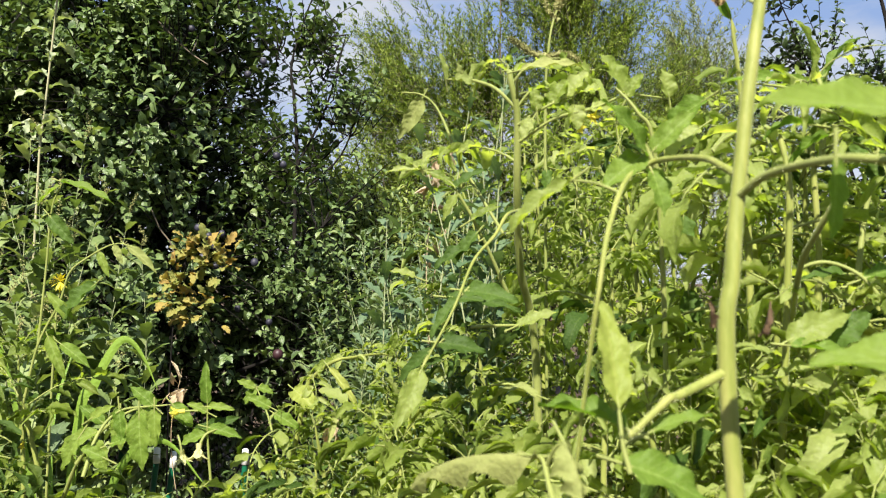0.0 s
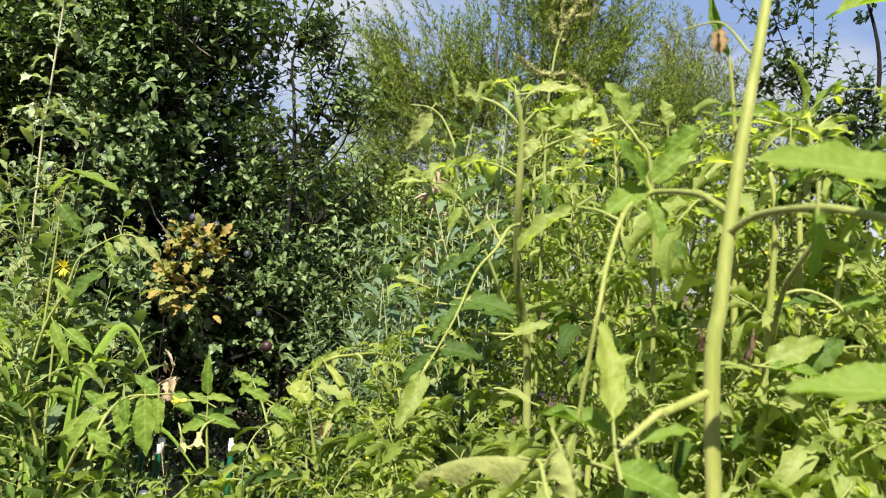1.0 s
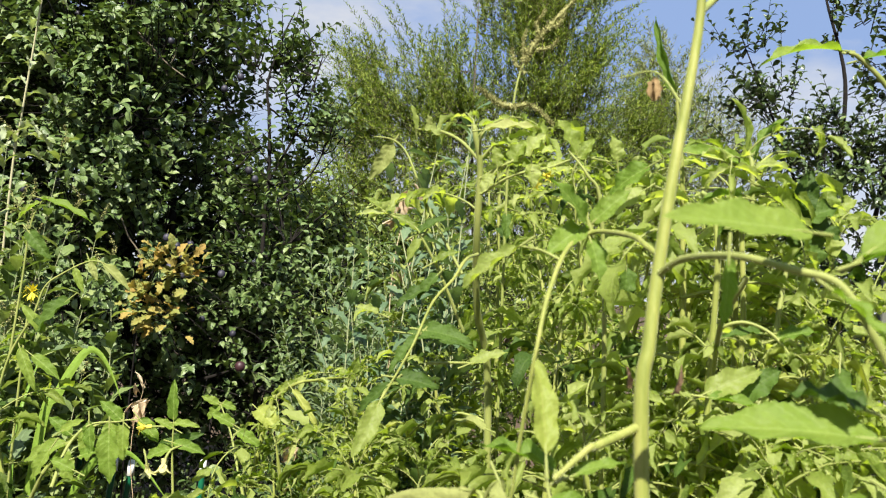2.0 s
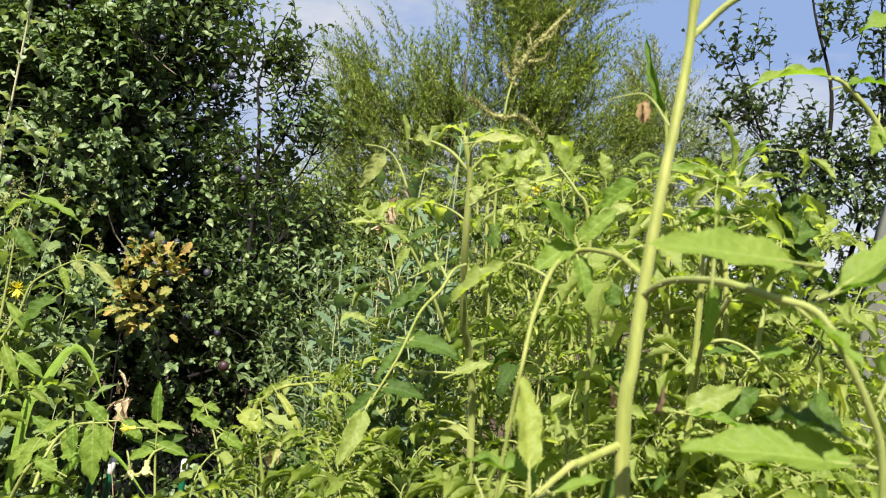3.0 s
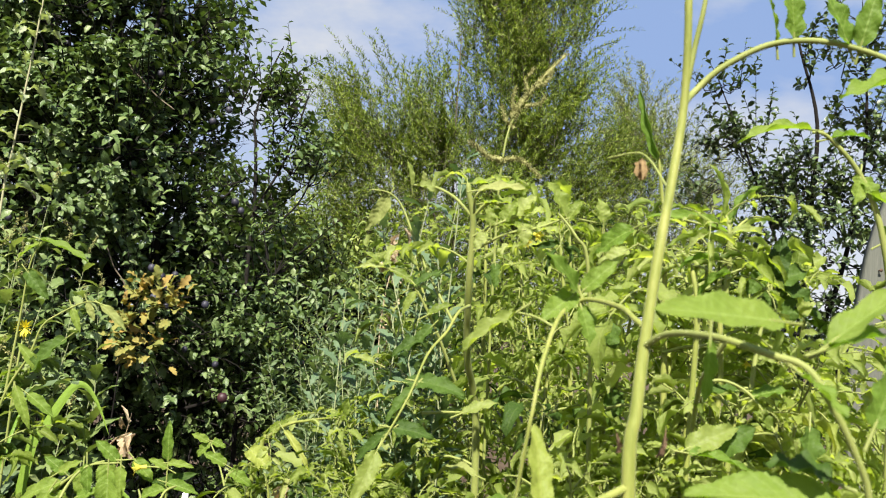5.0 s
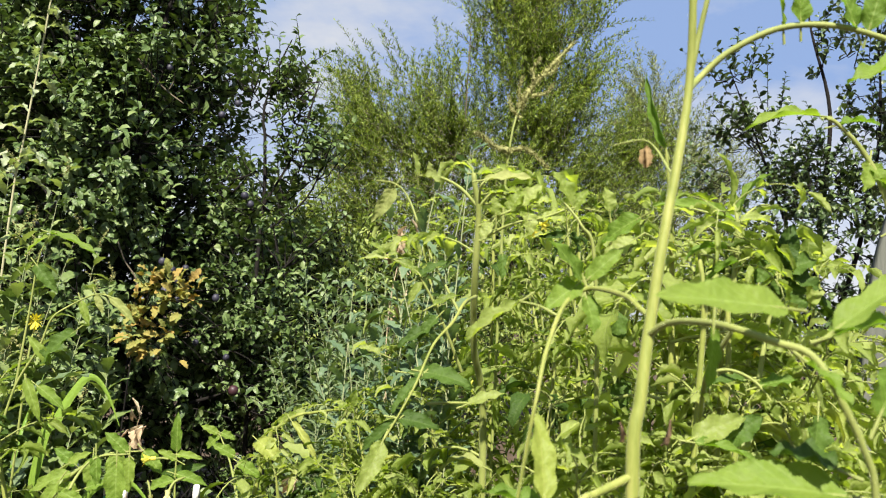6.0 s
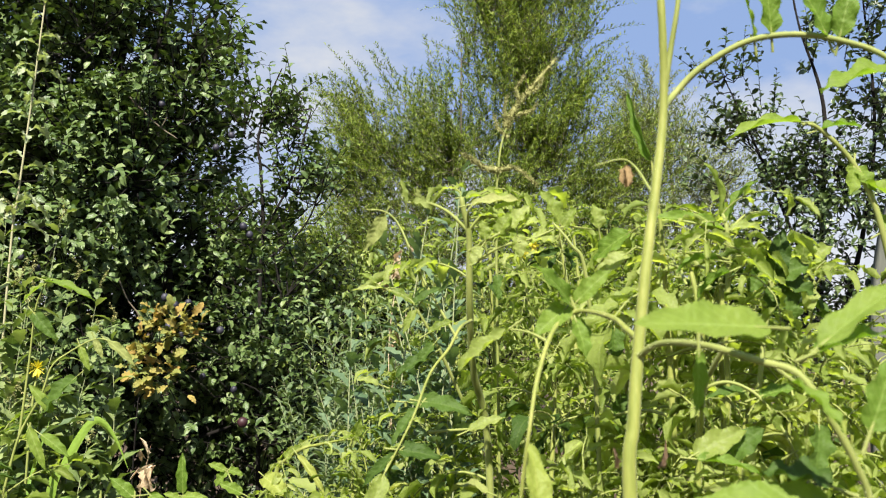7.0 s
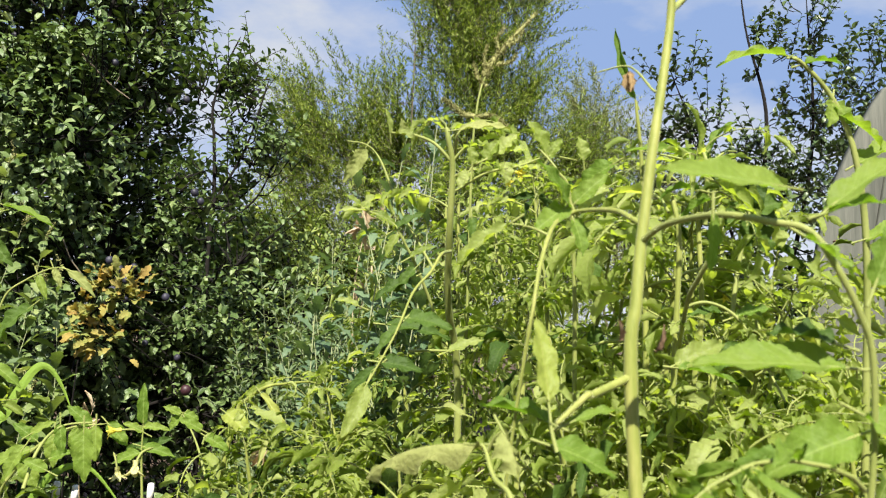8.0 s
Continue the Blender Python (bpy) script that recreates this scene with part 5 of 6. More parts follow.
# tall shoot with a folded spear of young leaf
spear = thing("tomato_plant", "tall tomato shoot with a folded young leaf", "tomato plant", (0.36, 0.87, 0), "tomatoes in the bed")
part("stem", Geo().add(stem([(0.36, 0.87, -0.03), (0.365, 0.87, 0.7), (0.352, 0.86, 1.25), (0.345, 0.857, 1.45), (0.334, 0.854, 1.55)], 0.006, 0.0018, 8, 6, 0.03, 3)).mesh("stem", STEM), spear)
leaflet_part(spear, (0.334, 0.854, 1.548), (0.308, 0.854, 1.637), 0.020, TOMATO_NEAR, (-0.7, -0.5, 0.3), 0.3, 0.7, 21)
for k, (z, turn, lift, sc) in enumerate(((1.42, 10, 10, 0.8), (1.37, 140, 0, 0.85), (1.31, -80, 0, 0.9), (1.24, 60, -10, 0.9), (1.17, 190, -10, 0.9), (1.08, -30, -10, 0.9), (0.98, 100, -10, 0.9))):
    part("leaf", LEAVES[(k * 7) % 12], spear, m=Matrix.Translation((0.345, 0.858, z)) @ pose(0, 0, 0, 0, 0, turn) @ pose(0, 0, 0, lift, 0, 0) @ Matrix.Diagonal((sc, sc, sc, 1)))

# the plant behind it with the curled tip
second = thing("tomato_plant", "slender tomato plant with a curled tip and drooping leaves", "tomato plant", (0.16, 1.09, 0), "tomatoes in the bed")
part("stem", Geo().add(stem([(0.16, 1.09, -0.03), (0.155, 1.09, 0.6), (0.149, 1.08, 1.143), (0.123, 1.014, 1.286), (0.115, 0.954, 1.383), (0.114, 0.932, 1.462), (0.106, 0.924, 1.50), (0.104, 0.925, 1.515)],
                            0.0066, 0.0030, 10, 7, 0.05, 8)).mesh("stem", STEM_GREEN), second)
part("branch", Geo().add(stem([(0.113, 0.930, 1.470), (0.089, 0.934, 1.495), (0.066, 0.964, 1.512), (0.047, 0.969, 1.515), (0.030, 0.964, 1.514)], 0.0024, 0.0014, 8, 6)).mesh("branch", STEM_GREEN), second)
leaflet_part(second, (0.040, 0.966, 1.514), (0.062, 0.955, 1.503), 0.022, TOMATO_PALE, (0.1, -0.8, 0.7), 0.9, 0.5, 30)
leaflet_part(second, (0.030, 0.964, 1.514), (0.022, 0.955, 1.545), 0.012, TOMATO, (0.5, -0.8, 0.2), 0.4, 0.5, 31)
leaflet_part(second, (0.048, 0.969, 1.518), (0.045, 0.965, 1.535), 0.010, TOMATO_PALE, (0.1, -1, 0.2), 0.3, 0.3, 32)
leaflet_part(second, (0.110, 0.926, 1.515), (0.175, 0.915, 1.508), 0.030, TOMATO, (0, -0.5, 1), 0.5, 0.3, 33)
for k, (b, t, w) in enumerate((((0.15, 0.93, 1.485), (0.195, 0.885, 1.478), 0.03), ((0.135, 0.93, 1.475), (0.185, 0.90, 1.455), 0.026), ((0.128, 0.925, 1.49), (0.16, 0.90, 1.487), 0.022))):
    leaflet_part(second, b, t, w, TOMATO, (0, -0.7, 1), 0.5, 0.3, 34 + k)
part("flower_stalk", Geo().add(stem([(0.112, 0.93, 1.47), (0.13, 0.925, 1.49), (0.15, 0.92, 1.487), (0.19, 0.90, 1.482)], 0.002, 0.001, 6, 5)).mesh("flower_stalk", STEM_GREEN), second)
droop_line = [(0.117, 0.955, 1.355), (0.100, 0.90, 1.345), (0.085, 0.869, 1.320), (0.062, 0.835, 1.292), (0.042, 0.799, 1.244), (0.013, 0.779, 1.189)]
part("branch", Geo().add(stem(droop_line, 0.0023, 0.0011, 8, 6, 0.05, 3)).mesh("branch", STEM), second, "drooping leaf stalk")
leaflet_part(second, (0.012, 0.778, 1.188), (-0.012, 0.755, 1.135), 0.024, TOMATO, (0.3, -1, 0.3), 0.4, 0.25, 40)
leaflet_part(second, (0.052, 0.815, 1.262), (0.105, 0.80, 1.250), 0.026, TOMATO_DARK_SHADE, (0, -0.9, 0.8), 0.5, 0.3, 41)
leaflet_part(second, (0.026, 0.79, 1.212), (0.072, 0.79, 1.202), 0.024, TOMATO_DARK_SHADE, (0, -0.9, 0.8), 0.5, 0.3, 42)
leaflet_part(second, (0.048, 0.81, 1.255), (0.020, 0.80, 1.215), 0.016, TOMATO_DARK_SHADE, (-0.5, -0.8, 0.4), 0.5, 0.4, 43)
leaflet_part(second, (0.022, 0.79, 1.206), (-0.012, 0.80, 1.17), 0.016, TOMATO_DARK_SHADE, (-0.5, -0.8, 0.4), 0.5, 0.4, 44)
leaflet_part(second, (0.30, 0.905, 1.262), (0.300, 0.900, 1.205), 0.032, TOMATO_DARK_SHADE, (0.3, -1, 0.2), 0.3, 0.25, 46)
leaflet_part(second, (0.293, 0.896, 1.345), (0.290, 0.890, 1.300), 0.027, TOMATO_DARK_SHADE, (0.3, -1, 0.2), 0.3, 0.25, 47)
leaflet_part(second, (0.167, 1.123, 1.428), (0.168, 1.118, 1.388), 0.021, TOMATO_DARK_SHADE, (0.2, -1, 0.2), 0.3, 0.3, 49)
leaflet_part(second, (0.296, 0.820, 1.455), (0.262, 0.850, 1.426), 0.032, TOMATO_NEAR, (-0.2, -0.9, 0.6), 0.5, 0.3, 50)
leaflet_part(second, (0.302, 0.860, 1.434), (0.266, 0.870, 1.402), 0.028, TOMATO, (-0.2, -0.8, 0.7), 0.5, 0.3, 51)
part("stem", Geo().add(stem([(0.262, 0.87, -0.03), (0.265, 0.865, 0.7), (0.258, 0.84, 1.2), (0.243, 0.815, 1.40), (0.225, 0.81, 1.44), (0.205, 0.82, 1.468)], 0.0040, 0.0012, 8, 6)).mesh("stem", STEM_GREEN), second)
leaflet_part(second, (-0.002, 1.034, 1.508), (-0.032, 1.034, 1.456), 0.024, TOMATO_PALE, (0.5, -1, 0.3), 0.3, 0.2, 48)
part("branch", Geo().add(stem([(0.10, 0.99, 1.33), (0.05, 1.02, 1.42), (0.02, 1.034, 1.49), (-0.002, 1.034, 1.512), (-0.03, 1.03, 1.515)], 0.0022, 0.001, 6, 5)).mesh("branch", STEM_GREEN), second)
part("branch", Geo().add(stem([(0.102, 0.923, 1.257), (0.072, 0.903, 1.322), (0.047, 0.893, 1.366), (0.033, 0.893, 1.383), (-0.006, 0.893, 1.399)], 0.0022, 0.0009, 8, 6)).mesh("branch", STEM_GREEN), second)
leaflet_part(second, (0.005, 0.893, 1.395), (-0.034, 0.893, 1.391), 0.012, TOMATO, (0, -0.7, 0.8), 0.5, 0.4, 400)
leaflet_part(second, (-0.004, 0.893, 1.400), (-0.025, 0.893, 1.413), 0.011, TOMATO, (0, -0.7, 0.8), 0.5, 0.4, 401)
leaflet_part(second, (0.001, 0.893, 1.398), (0.013, 0.893, 1.401), 0.010, TOMATO, (0, -0.7, 0.8), 0.5, 0.4, 402)
leaflet_part(second, (0.010, 0.893, 1.392), (0.042, 0.893, 1.374), 0.018, TOMATO, (0, -0.7, 0.8), 0.5, 0.4, 403)
leaflet_part(second, (0.040, 0.893, 1.373), (0.077, 0.893, 1.394), 0.016, TOMATO_DARK_SHADE, (0, -0.7, 0.8), 0.5, 0.4, 404)
leaflet_part(second, (0.045, 0.893, 1.367), (0.030, 0.893, 1.338), 0.015, TOMATO, (0, -0.7, 0.8), 0.5, 0.4, 405)
leaflet_part(second, (0.061, 0.893, 1.339), (0.092, 0.893, 1.353), 0.016, TOMATO, (0, -0.7, 0.8), 0.5, 0.4, 406)
leaflet_part(second, (0.068, 0.893, 1.326), (0.045, 0.893, 1.294), 0.018, TOMATO_DARK_SHADE, (0, -0.7, 0.8), 0.5, 0.4, 407)
leaflet_part(second, (-0.002, 0.893, 1.276), (-0.029, 0.893, 1.282), 0.014, TOMATO, (0, -0.7, 0.8), 0.5, 0.4, 408)
leaflet_part(second, (0.033, 0.893, 1.254), (0.112, 0.893, 1.237), 0.027, TOMATO_DARK_SHADE, (0, -0.7, 0.8), 0.5, 0.4, 409)
leaflet_part(second, (0.062, 0.893, 1.312), (0.020, 0.893, 1.284), 0.021, TOMATO_DARK_SHADE, (0, -0.7, 0.8), 0.5, 0.4, 410)
leaflet_part(second, (0.112, 0.843, 1.492), (0.174, 0.843, 1.495), 0.020, TOMATO_PALE, (0, -0.7, 0.8), 0.5, 0.35, 600)
leaflet_part(second, (0.128, 0.843, 1.450), (0.124, 0.843, 1.473), 0.018, TOMATO, (0, -0.7, 0.8), 0.5, 0.35, 601)
leaflet_part(second, (0.144, 0.843, 1.456), (0.160, 0.843, 1.481), 0.022, TOMATO, (0, -0.7, 0.8), 0.5, 0.35, 602)
leaflet_part(second, (0.159, 0.843, 1.464), (0.182, 0.843, 1.489), 0.024, TOMATO, (0, -0.7, 0.8), 0.5, 0.35, 603)
leaflet_part(second, (0.138, 0.843, 1.453), (0.161, 0.843, 1.452), 0.020, TOMATO, (0, -0.7, 0.8), 0.5, 0.35, 604)
leaflet_part(second, (0.170, 0.843, 1.468), (0.194, 0.843, 1.471), 0.020, TOMATO, (0, -0.7, 0.8), 0.5, 0.35, 605)
leaflet_part(second, (0.219, 0.843, 1.468), (0.195, 0.843, 1.507), 0.027, TOMATO, (0, -0.7, 0.8), 0.5, 0.35, 606)
leaflet_part(second, (0.184, 0.843, 1.451), (0.211, 0.843, 1.447), 0.029, TOMATO, (0, -0.7, 0.8), 0.5, 0.35, 607)
leaflet_part(second, (0.265, 0.843, 1.463), (0.258, 0.843, 1.492), 0.022, TOMATO, (0, -0.7, 0.8), 0.5, 0.35, 608)
leaflet_part(second, (0.222, 0.843, 1.463), (0.238, 0.843, 1.487), 0.020, TOMATO, (0, -0.7, 0.8), 0.5, 0.35, 609)
leaflet_part(second, (0.124, 0.843, 1.441), (0.112, 0.843, 1.418), 0.018, TOMATO, (0, -0.7, 0.8), 0.5, 0.35, 610)
leaflet_part(second, (0.167, 0.843, 1.455), (0.170, 0.843, 1.429), 0.022, TOMATO, (0, -0.7, 0.8), 0.5, 0.35, 611)
part("branch", Geo().add(stem([(0.110, 0.863, 1.438), (0.134, 0.843, 1.451), (0.160, 0.843, 1.464), (0.183, 0.843, 1.472)], 0.0018, 0.0009, 6, 5)).mesh("branch", STEM_GREEN), second)
part("branch", Geo().add(stem([(0.111, 0.863, 1.420), (0.147, 0.843, 1.441), (0.186, 0.843, 1.451), (0.222, 0.843, 1.465), (0.265, 0.843, 1.461)], 0.0018, 0.0009, 6, 5)).mesh("branch", STEM_GREEN), second)
part("branch", Geo().add(stem([(0.109, 0.863, 1.467), (0.108, 0.843, 1.483), (0.113, 0.843, 1.492)], 0.0018, 0.0009, 6, 5)).mesh("branch", STEM_GREEN), second)
part("flower", FLOWER, second, m=Matrix.Translation((0.183, 0.843, 1.443)) @ pose(0, 0, 0, 110, -15, 30))
part("flower", FLOWER, second, m=Matrix.Translation((0.172, 0.863, 1.436)) @ pose(0, 0, 0, 110, -15, 30))
leaflet_part(second, (0.13, 0.87, 1.15), (0.084, 0.92, 1.132), 0.022, TOMATO_PALE, (0, -0.3, 1), 1.3, 0.4, 52)
leaflet_part(second, (0.108, 0.85, 1.225), (0.15, 0.85, 1.239), 0.018, TOMATO, (0, -0.7, 0.8), 0.4, 0.3, 53)
part("branch", Geo().add(stem([(0.059, 0.84, 1.224), (0.085, 0.85, 1.225), (0.111, 0.86, 1.225)], 0.0018, 0.0014, 8, 6, 0.03, 2)).mesh("branch", STEM_GREEN), second)
rs = np.random.RandomState(77)
for i in range(14):
    z = 0.35 + 0.07 * i
    q = np.array([0.15, 1.085, z]) if z < 1.14 else np.array([0.13, 1.03, z])
    if z > 0.8 and math.cos(math.radians(i * 137.5)) < -0.2:
        continue
    part("leaf", LEAVES[rs.randint(12)], second, m=Matrix.Translation(q) @ pose(0, 0, 0, rs.uniform(-20, 10), 0, i * 137.5) @ Matrix.Diagonal((0.9, 0.9, 0.9, 1)))

for k, (q, turn, lift, sc) in enumerate((((0.112, 0.93, 1.47), -70, 25, 0.62), ((0.108, 0.925, 1.50), -110, 30, 0.5), ((0.106, 0.924, 1.505), 20, 40, 0.45), 
                                         ((0.115, 0.945, 1.41), 60, 15, 0.6))):
    part("leaf", LEAVES[(k * 5) % 12], second, m=Matrix.Translation(q) @ pose(0, 0, 0, 0, 0, turn) @ pose(0, 0, 0, lift, 0, 0) @ Matrix.Diagonal((sc, sc, sc, 1)))

# the plant at the bed's near corner
left_plant = thing("tomato_plant", "sprawling tomato plant with arching drooping leaves", "tomato plant", (-0.60, 1.243, 0), "tomatoes in the bed")
part("stem", Geo().add(stem([(-0.60, 1.243, -0.03), (-0.61, 1.243, 0.5), (-0.60, 1.243, 0.9), (-0.634, 1.243, 1.081)], 0.006, 0.0034, 8, 6, 0.05, 4)).mesh("stem", STEM), left_plant)
part("branch", Geo().add(stem([(-0.60, 1.243, 0.8), (-0.55, 1.19, 0.92), (-0.499, 1.143, 1.011)], 0.0036, 0.003, 8, 6)).mesh("branch", STEM_GREEN), left_plant)
part("branch", Geo().add(stem([(-0.605, 1.243, 0.7), (-0.45, 1.19, 0.85), (-0.306, 1.143, 0.990)], 0.003, 0.002, 8, 6)).mesh("branch", STEM_GREEN), left_plant)
part("branch", Geo().add(stem([(-0.634, 1.243, 1.081), (-0.613, 1.243, 1.172), (-0.581, 1.243, 1.236), (-0.566, 1.243, 1.283), (-0.540, 1.243, 1.306), (-0.496, 1.243, 1.329), (-0.463, 1.243, 1.322), (-0.434, 1.243, 1.295)], 0.0022, 0.0009, 8, 6)).mesh("branch", STEM_GREEN), left_plant)
part("branch", Geo().add(stem([(-0.613, 1.243, 1.172), (-0.603, 1.243, 1.291), (-0.596, 1.243, 1.384), (-0.580, 1.243, 1.426)], 0.0022, 0.0009, 8, 6)).mesh("branch", STEM_GREEN), left_plant)
leaflet_part(left_plant, (-0.583, 1.243, 1.428), (-0.498, 1.243, 1.391), 0.025, TOMATO_NEAR, (0, -0.4, 1), 0.4, 0.4, 301)
leaflet_part(left_plant, (-0.584, 1.243, 1.421), (-0.617, 1.243, 1.390), 0.019, TOMATO_NEAR, (0, -0.5, 1), 0.5, 0.4, 302)
leaflet_part(left_plant, (-0.496, 1.243, 1.328), (-0.482, 1.243, 1.298), 0.014, TOMATO_PALE, (0.3, -1, 0.3), 0.3, 0.3, 303)
leaflet_part(left_plant, (-0.474, 1.243, 1.325), (-0.429, 1.243, 1.284), 0.021, TOMATO_PALE, (0.3, -0.8, 0.6), 0.5, 0.5, 304)
leaflet_part(left_plant, (-0.520, 1.243, 1.317), (-0.503, 1.243, 1.277), 0.016, TOMATO_NEAR, (0.3, -1, 0.3), 0.4, 0.4, 305)
leaflet_part(left_plant, (-0.524, 1.243, 1.267), (-0.577, 1.243, 1.205), 0.037, TOMATO_DARK_SHADE, (-0.2, -0.8, 0.6), 0.5, 0.4, 306)
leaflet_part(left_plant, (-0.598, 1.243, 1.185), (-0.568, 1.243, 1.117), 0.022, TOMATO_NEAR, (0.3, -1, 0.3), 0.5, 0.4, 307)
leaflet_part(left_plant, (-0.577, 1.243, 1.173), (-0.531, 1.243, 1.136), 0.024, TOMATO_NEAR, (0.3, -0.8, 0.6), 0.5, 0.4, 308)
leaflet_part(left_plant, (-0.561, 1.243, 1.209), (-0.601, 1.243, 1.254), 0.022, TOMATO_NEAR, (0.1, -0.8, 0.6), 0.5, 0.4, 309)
leaflet_part(left_plant, (-0.600, 1.243, 1.374), (-0.560, 1.243, 1.329), 0.028, TOMATO_DARK_SHADE, (0.1, -1, 0.4), 0.5, 0.4, 310)
part("branch", Geo().add(stem([(-0.499, 1.143, 1.011), (-0.468, 1.143, 1.053), (-0.420, 1.143, 1.087), (-0.362, 1.143, 1.096)], 0.003, 0.001, 8, 6)).mesh("branch", STEM_GREEN), left_plant)
leaflet_part(left_plant, (-0.437, 1.143, 1.082), (-0.434, 1.143, 1.033), 0.029, TOMATO_NEAR, (0, -0.8, 0.7), 0.5, 0.3, 320)
leaflet_part(left_plant, (-0.404, 1.143, 1.091), (-0.392, 1.143, 1.038), 0.036, TOMATO_NEAR, (0, -0.8, 0.7), 0.5, 0.3, 321)
leaflet_part(left_plant, (-0.468, 1.143, 1.057), (-0.525, 1.143, 1.027), 0.029, TOMATO_NEAR, (0, -0.8, 0.7), 0.5, 0.3, 322)
leaflet_part(left_plant, (-0.387, 1.143, 1.092), (-0.422, 1.143, 1.120), 0.024, TOMATO_NEAR, (0, -0.8, 0.7), 0.5, 0.3, 323)
leaflet_part(left_plant, (-0.362, 1.143, 1.096), (-0.333, 1.143, 1.064), 0.026, TOMATO_NEAR, (0, -0.8, 0.7), 0.5, 0.3, 324)
leaflet_part(left_plant, (-0.461, 1.143, 1.069), (-0.496, 1.143, 1.093), 0.022, TOMATO_NEAR, (0, -0.8, 0.7), 0.5, 0.3, 325)
leaflet_part(left_plant, (-0.476, 1.143, 1.044), (-0.457, 1.143, 1.003), 0.033, TOMATO_NEAR, (0, -0.8, 0.7), 0.5, 0.3, 326)
part("branch", Geo().add(stem([(-0.306, 1.143, 0.990), (-0.311, 1.143, 1.048), (-0.312, 1.143, 1.097)], 0.002, 0.001, 8, 6)).mesh("branch", STEM_GREEN), left_plant)
leaflet_part(left_plant, (-0.312, 1.143, 1.097), (-0.314, 1.143, 1.157), 0.021, TOMATO_NEAR, (0, -0.8, 0.7), 0.4, 0.4, 330)
leaflet_part(left_plant, (-0.312, 1.143, 1.093), (-0.273, 1.143, 1.088), 0.016, TOMATO_NEAR, (0, -0.8, 0.7), 0.4, 0.4, 331)
leaflet_part(left_plant, (-0.312, 1.143, 1.085), (-0.341, 1.143, 1.097), 0.016, TOMATO_NEAR, (0, -0.8, 0.7), 0.4, 0.4, 332)
leaflet_part(left_plant, (-0.311, 1.143, 1.064), (-0.263, 1.143, 1.049), 0.022, TOMATO_NEAR, (0, -0.8, 0.7), 0.4, 0.4, 333)
leaflet_part(left_plant, (-0.310, 1.143, 1.056), (-0.350, 1.143, 1.039), 0.024, TOMATO_NEAR, (0, -0.8, 0.7), 0.4, 0.4, 334)

leaflet_part(left_plant, (-0.344, 0.984, 1.110), (-0.338, 0.984, 1.042), 0.033, TOMATO_NEAR, (0, -0.8, 0.6), 0.4, 0.35, 500)
leaflet_part(left_plant, (-0.345, 1.034, 1.107), (-0.342, 1.034, 1.060), 0.024, TOMATO_NEAR, (0, -0.8, 0.6), 0.4, 0.35, 501)
leaflet_part(left_plant, (-0.391, 1.034, 1.108), (-0.385, 1.034, 1.065), 0.019, TOMATO_NEAR, (0, -0.8, 0.6), 0.4, 0.35, 502)
leaflet_part(left_plant, (-0.427, 1.034, 1.094), (-0.397, 1.034, 1.110), 0.016, TOMATO_NEAR, (0, -0.8, 0.6), 0.5, 0.35, 503)
leaflet_part(left_plant, (-0.416, 0.984, 1.082), (-0.436, 0.984, 1.041), 0.021, TOMATO_NEAR, (0, -0.8, 0.6), 0.5, 0.35, 504)
leaflet_part(left_plant, (-0.346, 1.184, 1.048), (-0.275, 1.184, 1.071), 0.022, TOMATO_DARK_SHADE, (0, -0.8, 0.6), 0.2, 0.35, 505)
leaflet_part(left_plant, (-0.401, 1.034, 1.062), (-0.372, 1.034, 1.071), 0.019, TOMATO_NEAR, (0, -0.8, 0.6), 0.5, 0.35, 506)
leaflet_part(left_plant, (-0.385, 0.984, 1.055), (-0.416, 0.984, 1.068), 0.018, TOMATO_NEAR, (0, -0.8, 0.6), 0.5, 0.35, 507)
leaflet_part(left_plant, (-0.244, 1.234, 1.078), (-0.281, 1.234, 1.094), 0.022, TOMATO_NEAR, (0, -0.8, 0.6), 0.5, 0.35, 508)
leaflet_part(left_plant, (-0.238, 1.234, 1.069), (-0.200, 1.234, 1.045), 0.024, TOMATO_NEAR, (0, -0.8, 0.6), 0.5, 0.35, 509)
leaflet_part(left_plant, (-0.321, 1.434, 1.080), (-0.354, 1.434, 1.093), 0.019, TOMATO_NEAR, (0, -0.8, 0.6), 0.5, 0.35, 510)
leaflet_part(left_plant, (-0.319, 1.434, 1.078), (-0.339, 1.434, 1.052), 0.022, TOMATO_NEAR, (0, -0.8, 0.6), 0.5, 0.35, 511)
leaflet_part(left_plant, (-0.315, 1.434, 1.082), (-0.289, 1.434, 1.071), 0.019, TOMATO_NEAR, (0, -0.8, 0.6), 0.5, 0.35, 512)
part("branch", Geo().add(stem([(-0.412, 0.984, 1.032), (-0.409, 1.014, 1.077), (-0.390, 1.034, 1.104), (-0.345, 1.034, 1.111)], 0.0026, 0.0012, 8, 6)).mesh("branch", STEM_GREEN), left_plant)
part("branch", Geo().add(stem([(-0.219, 1.234, 0.954), (-0.240, 1.254, 1.011), (-0.273, 1.334, 1.049), (-0.319, 1.434, 1.082)], 0.0026, 0.0011, 8, 6)).mesh("branch", STEM_GREEN), left_plant)
part("flower", FLOWER, left_plant, "closed yellow flower bud", Matrix.Translation((-0.34, 1.12, 1.09)) @ pose(0, 0, 0, 95, 0, -75) @ Matrix.Diagonal((1.5, 1.5, 1.9, 1)))
part("flower", PALE_FLOWER, left_plant, "drooping cream flower", Matrix.Translation((-0.302, 1.08, 1.05)) @ pose(0, 0, 0, 165, 10, 40) @ Matrix.Diagonal((2.0, 2.0, 2.0, 1)))
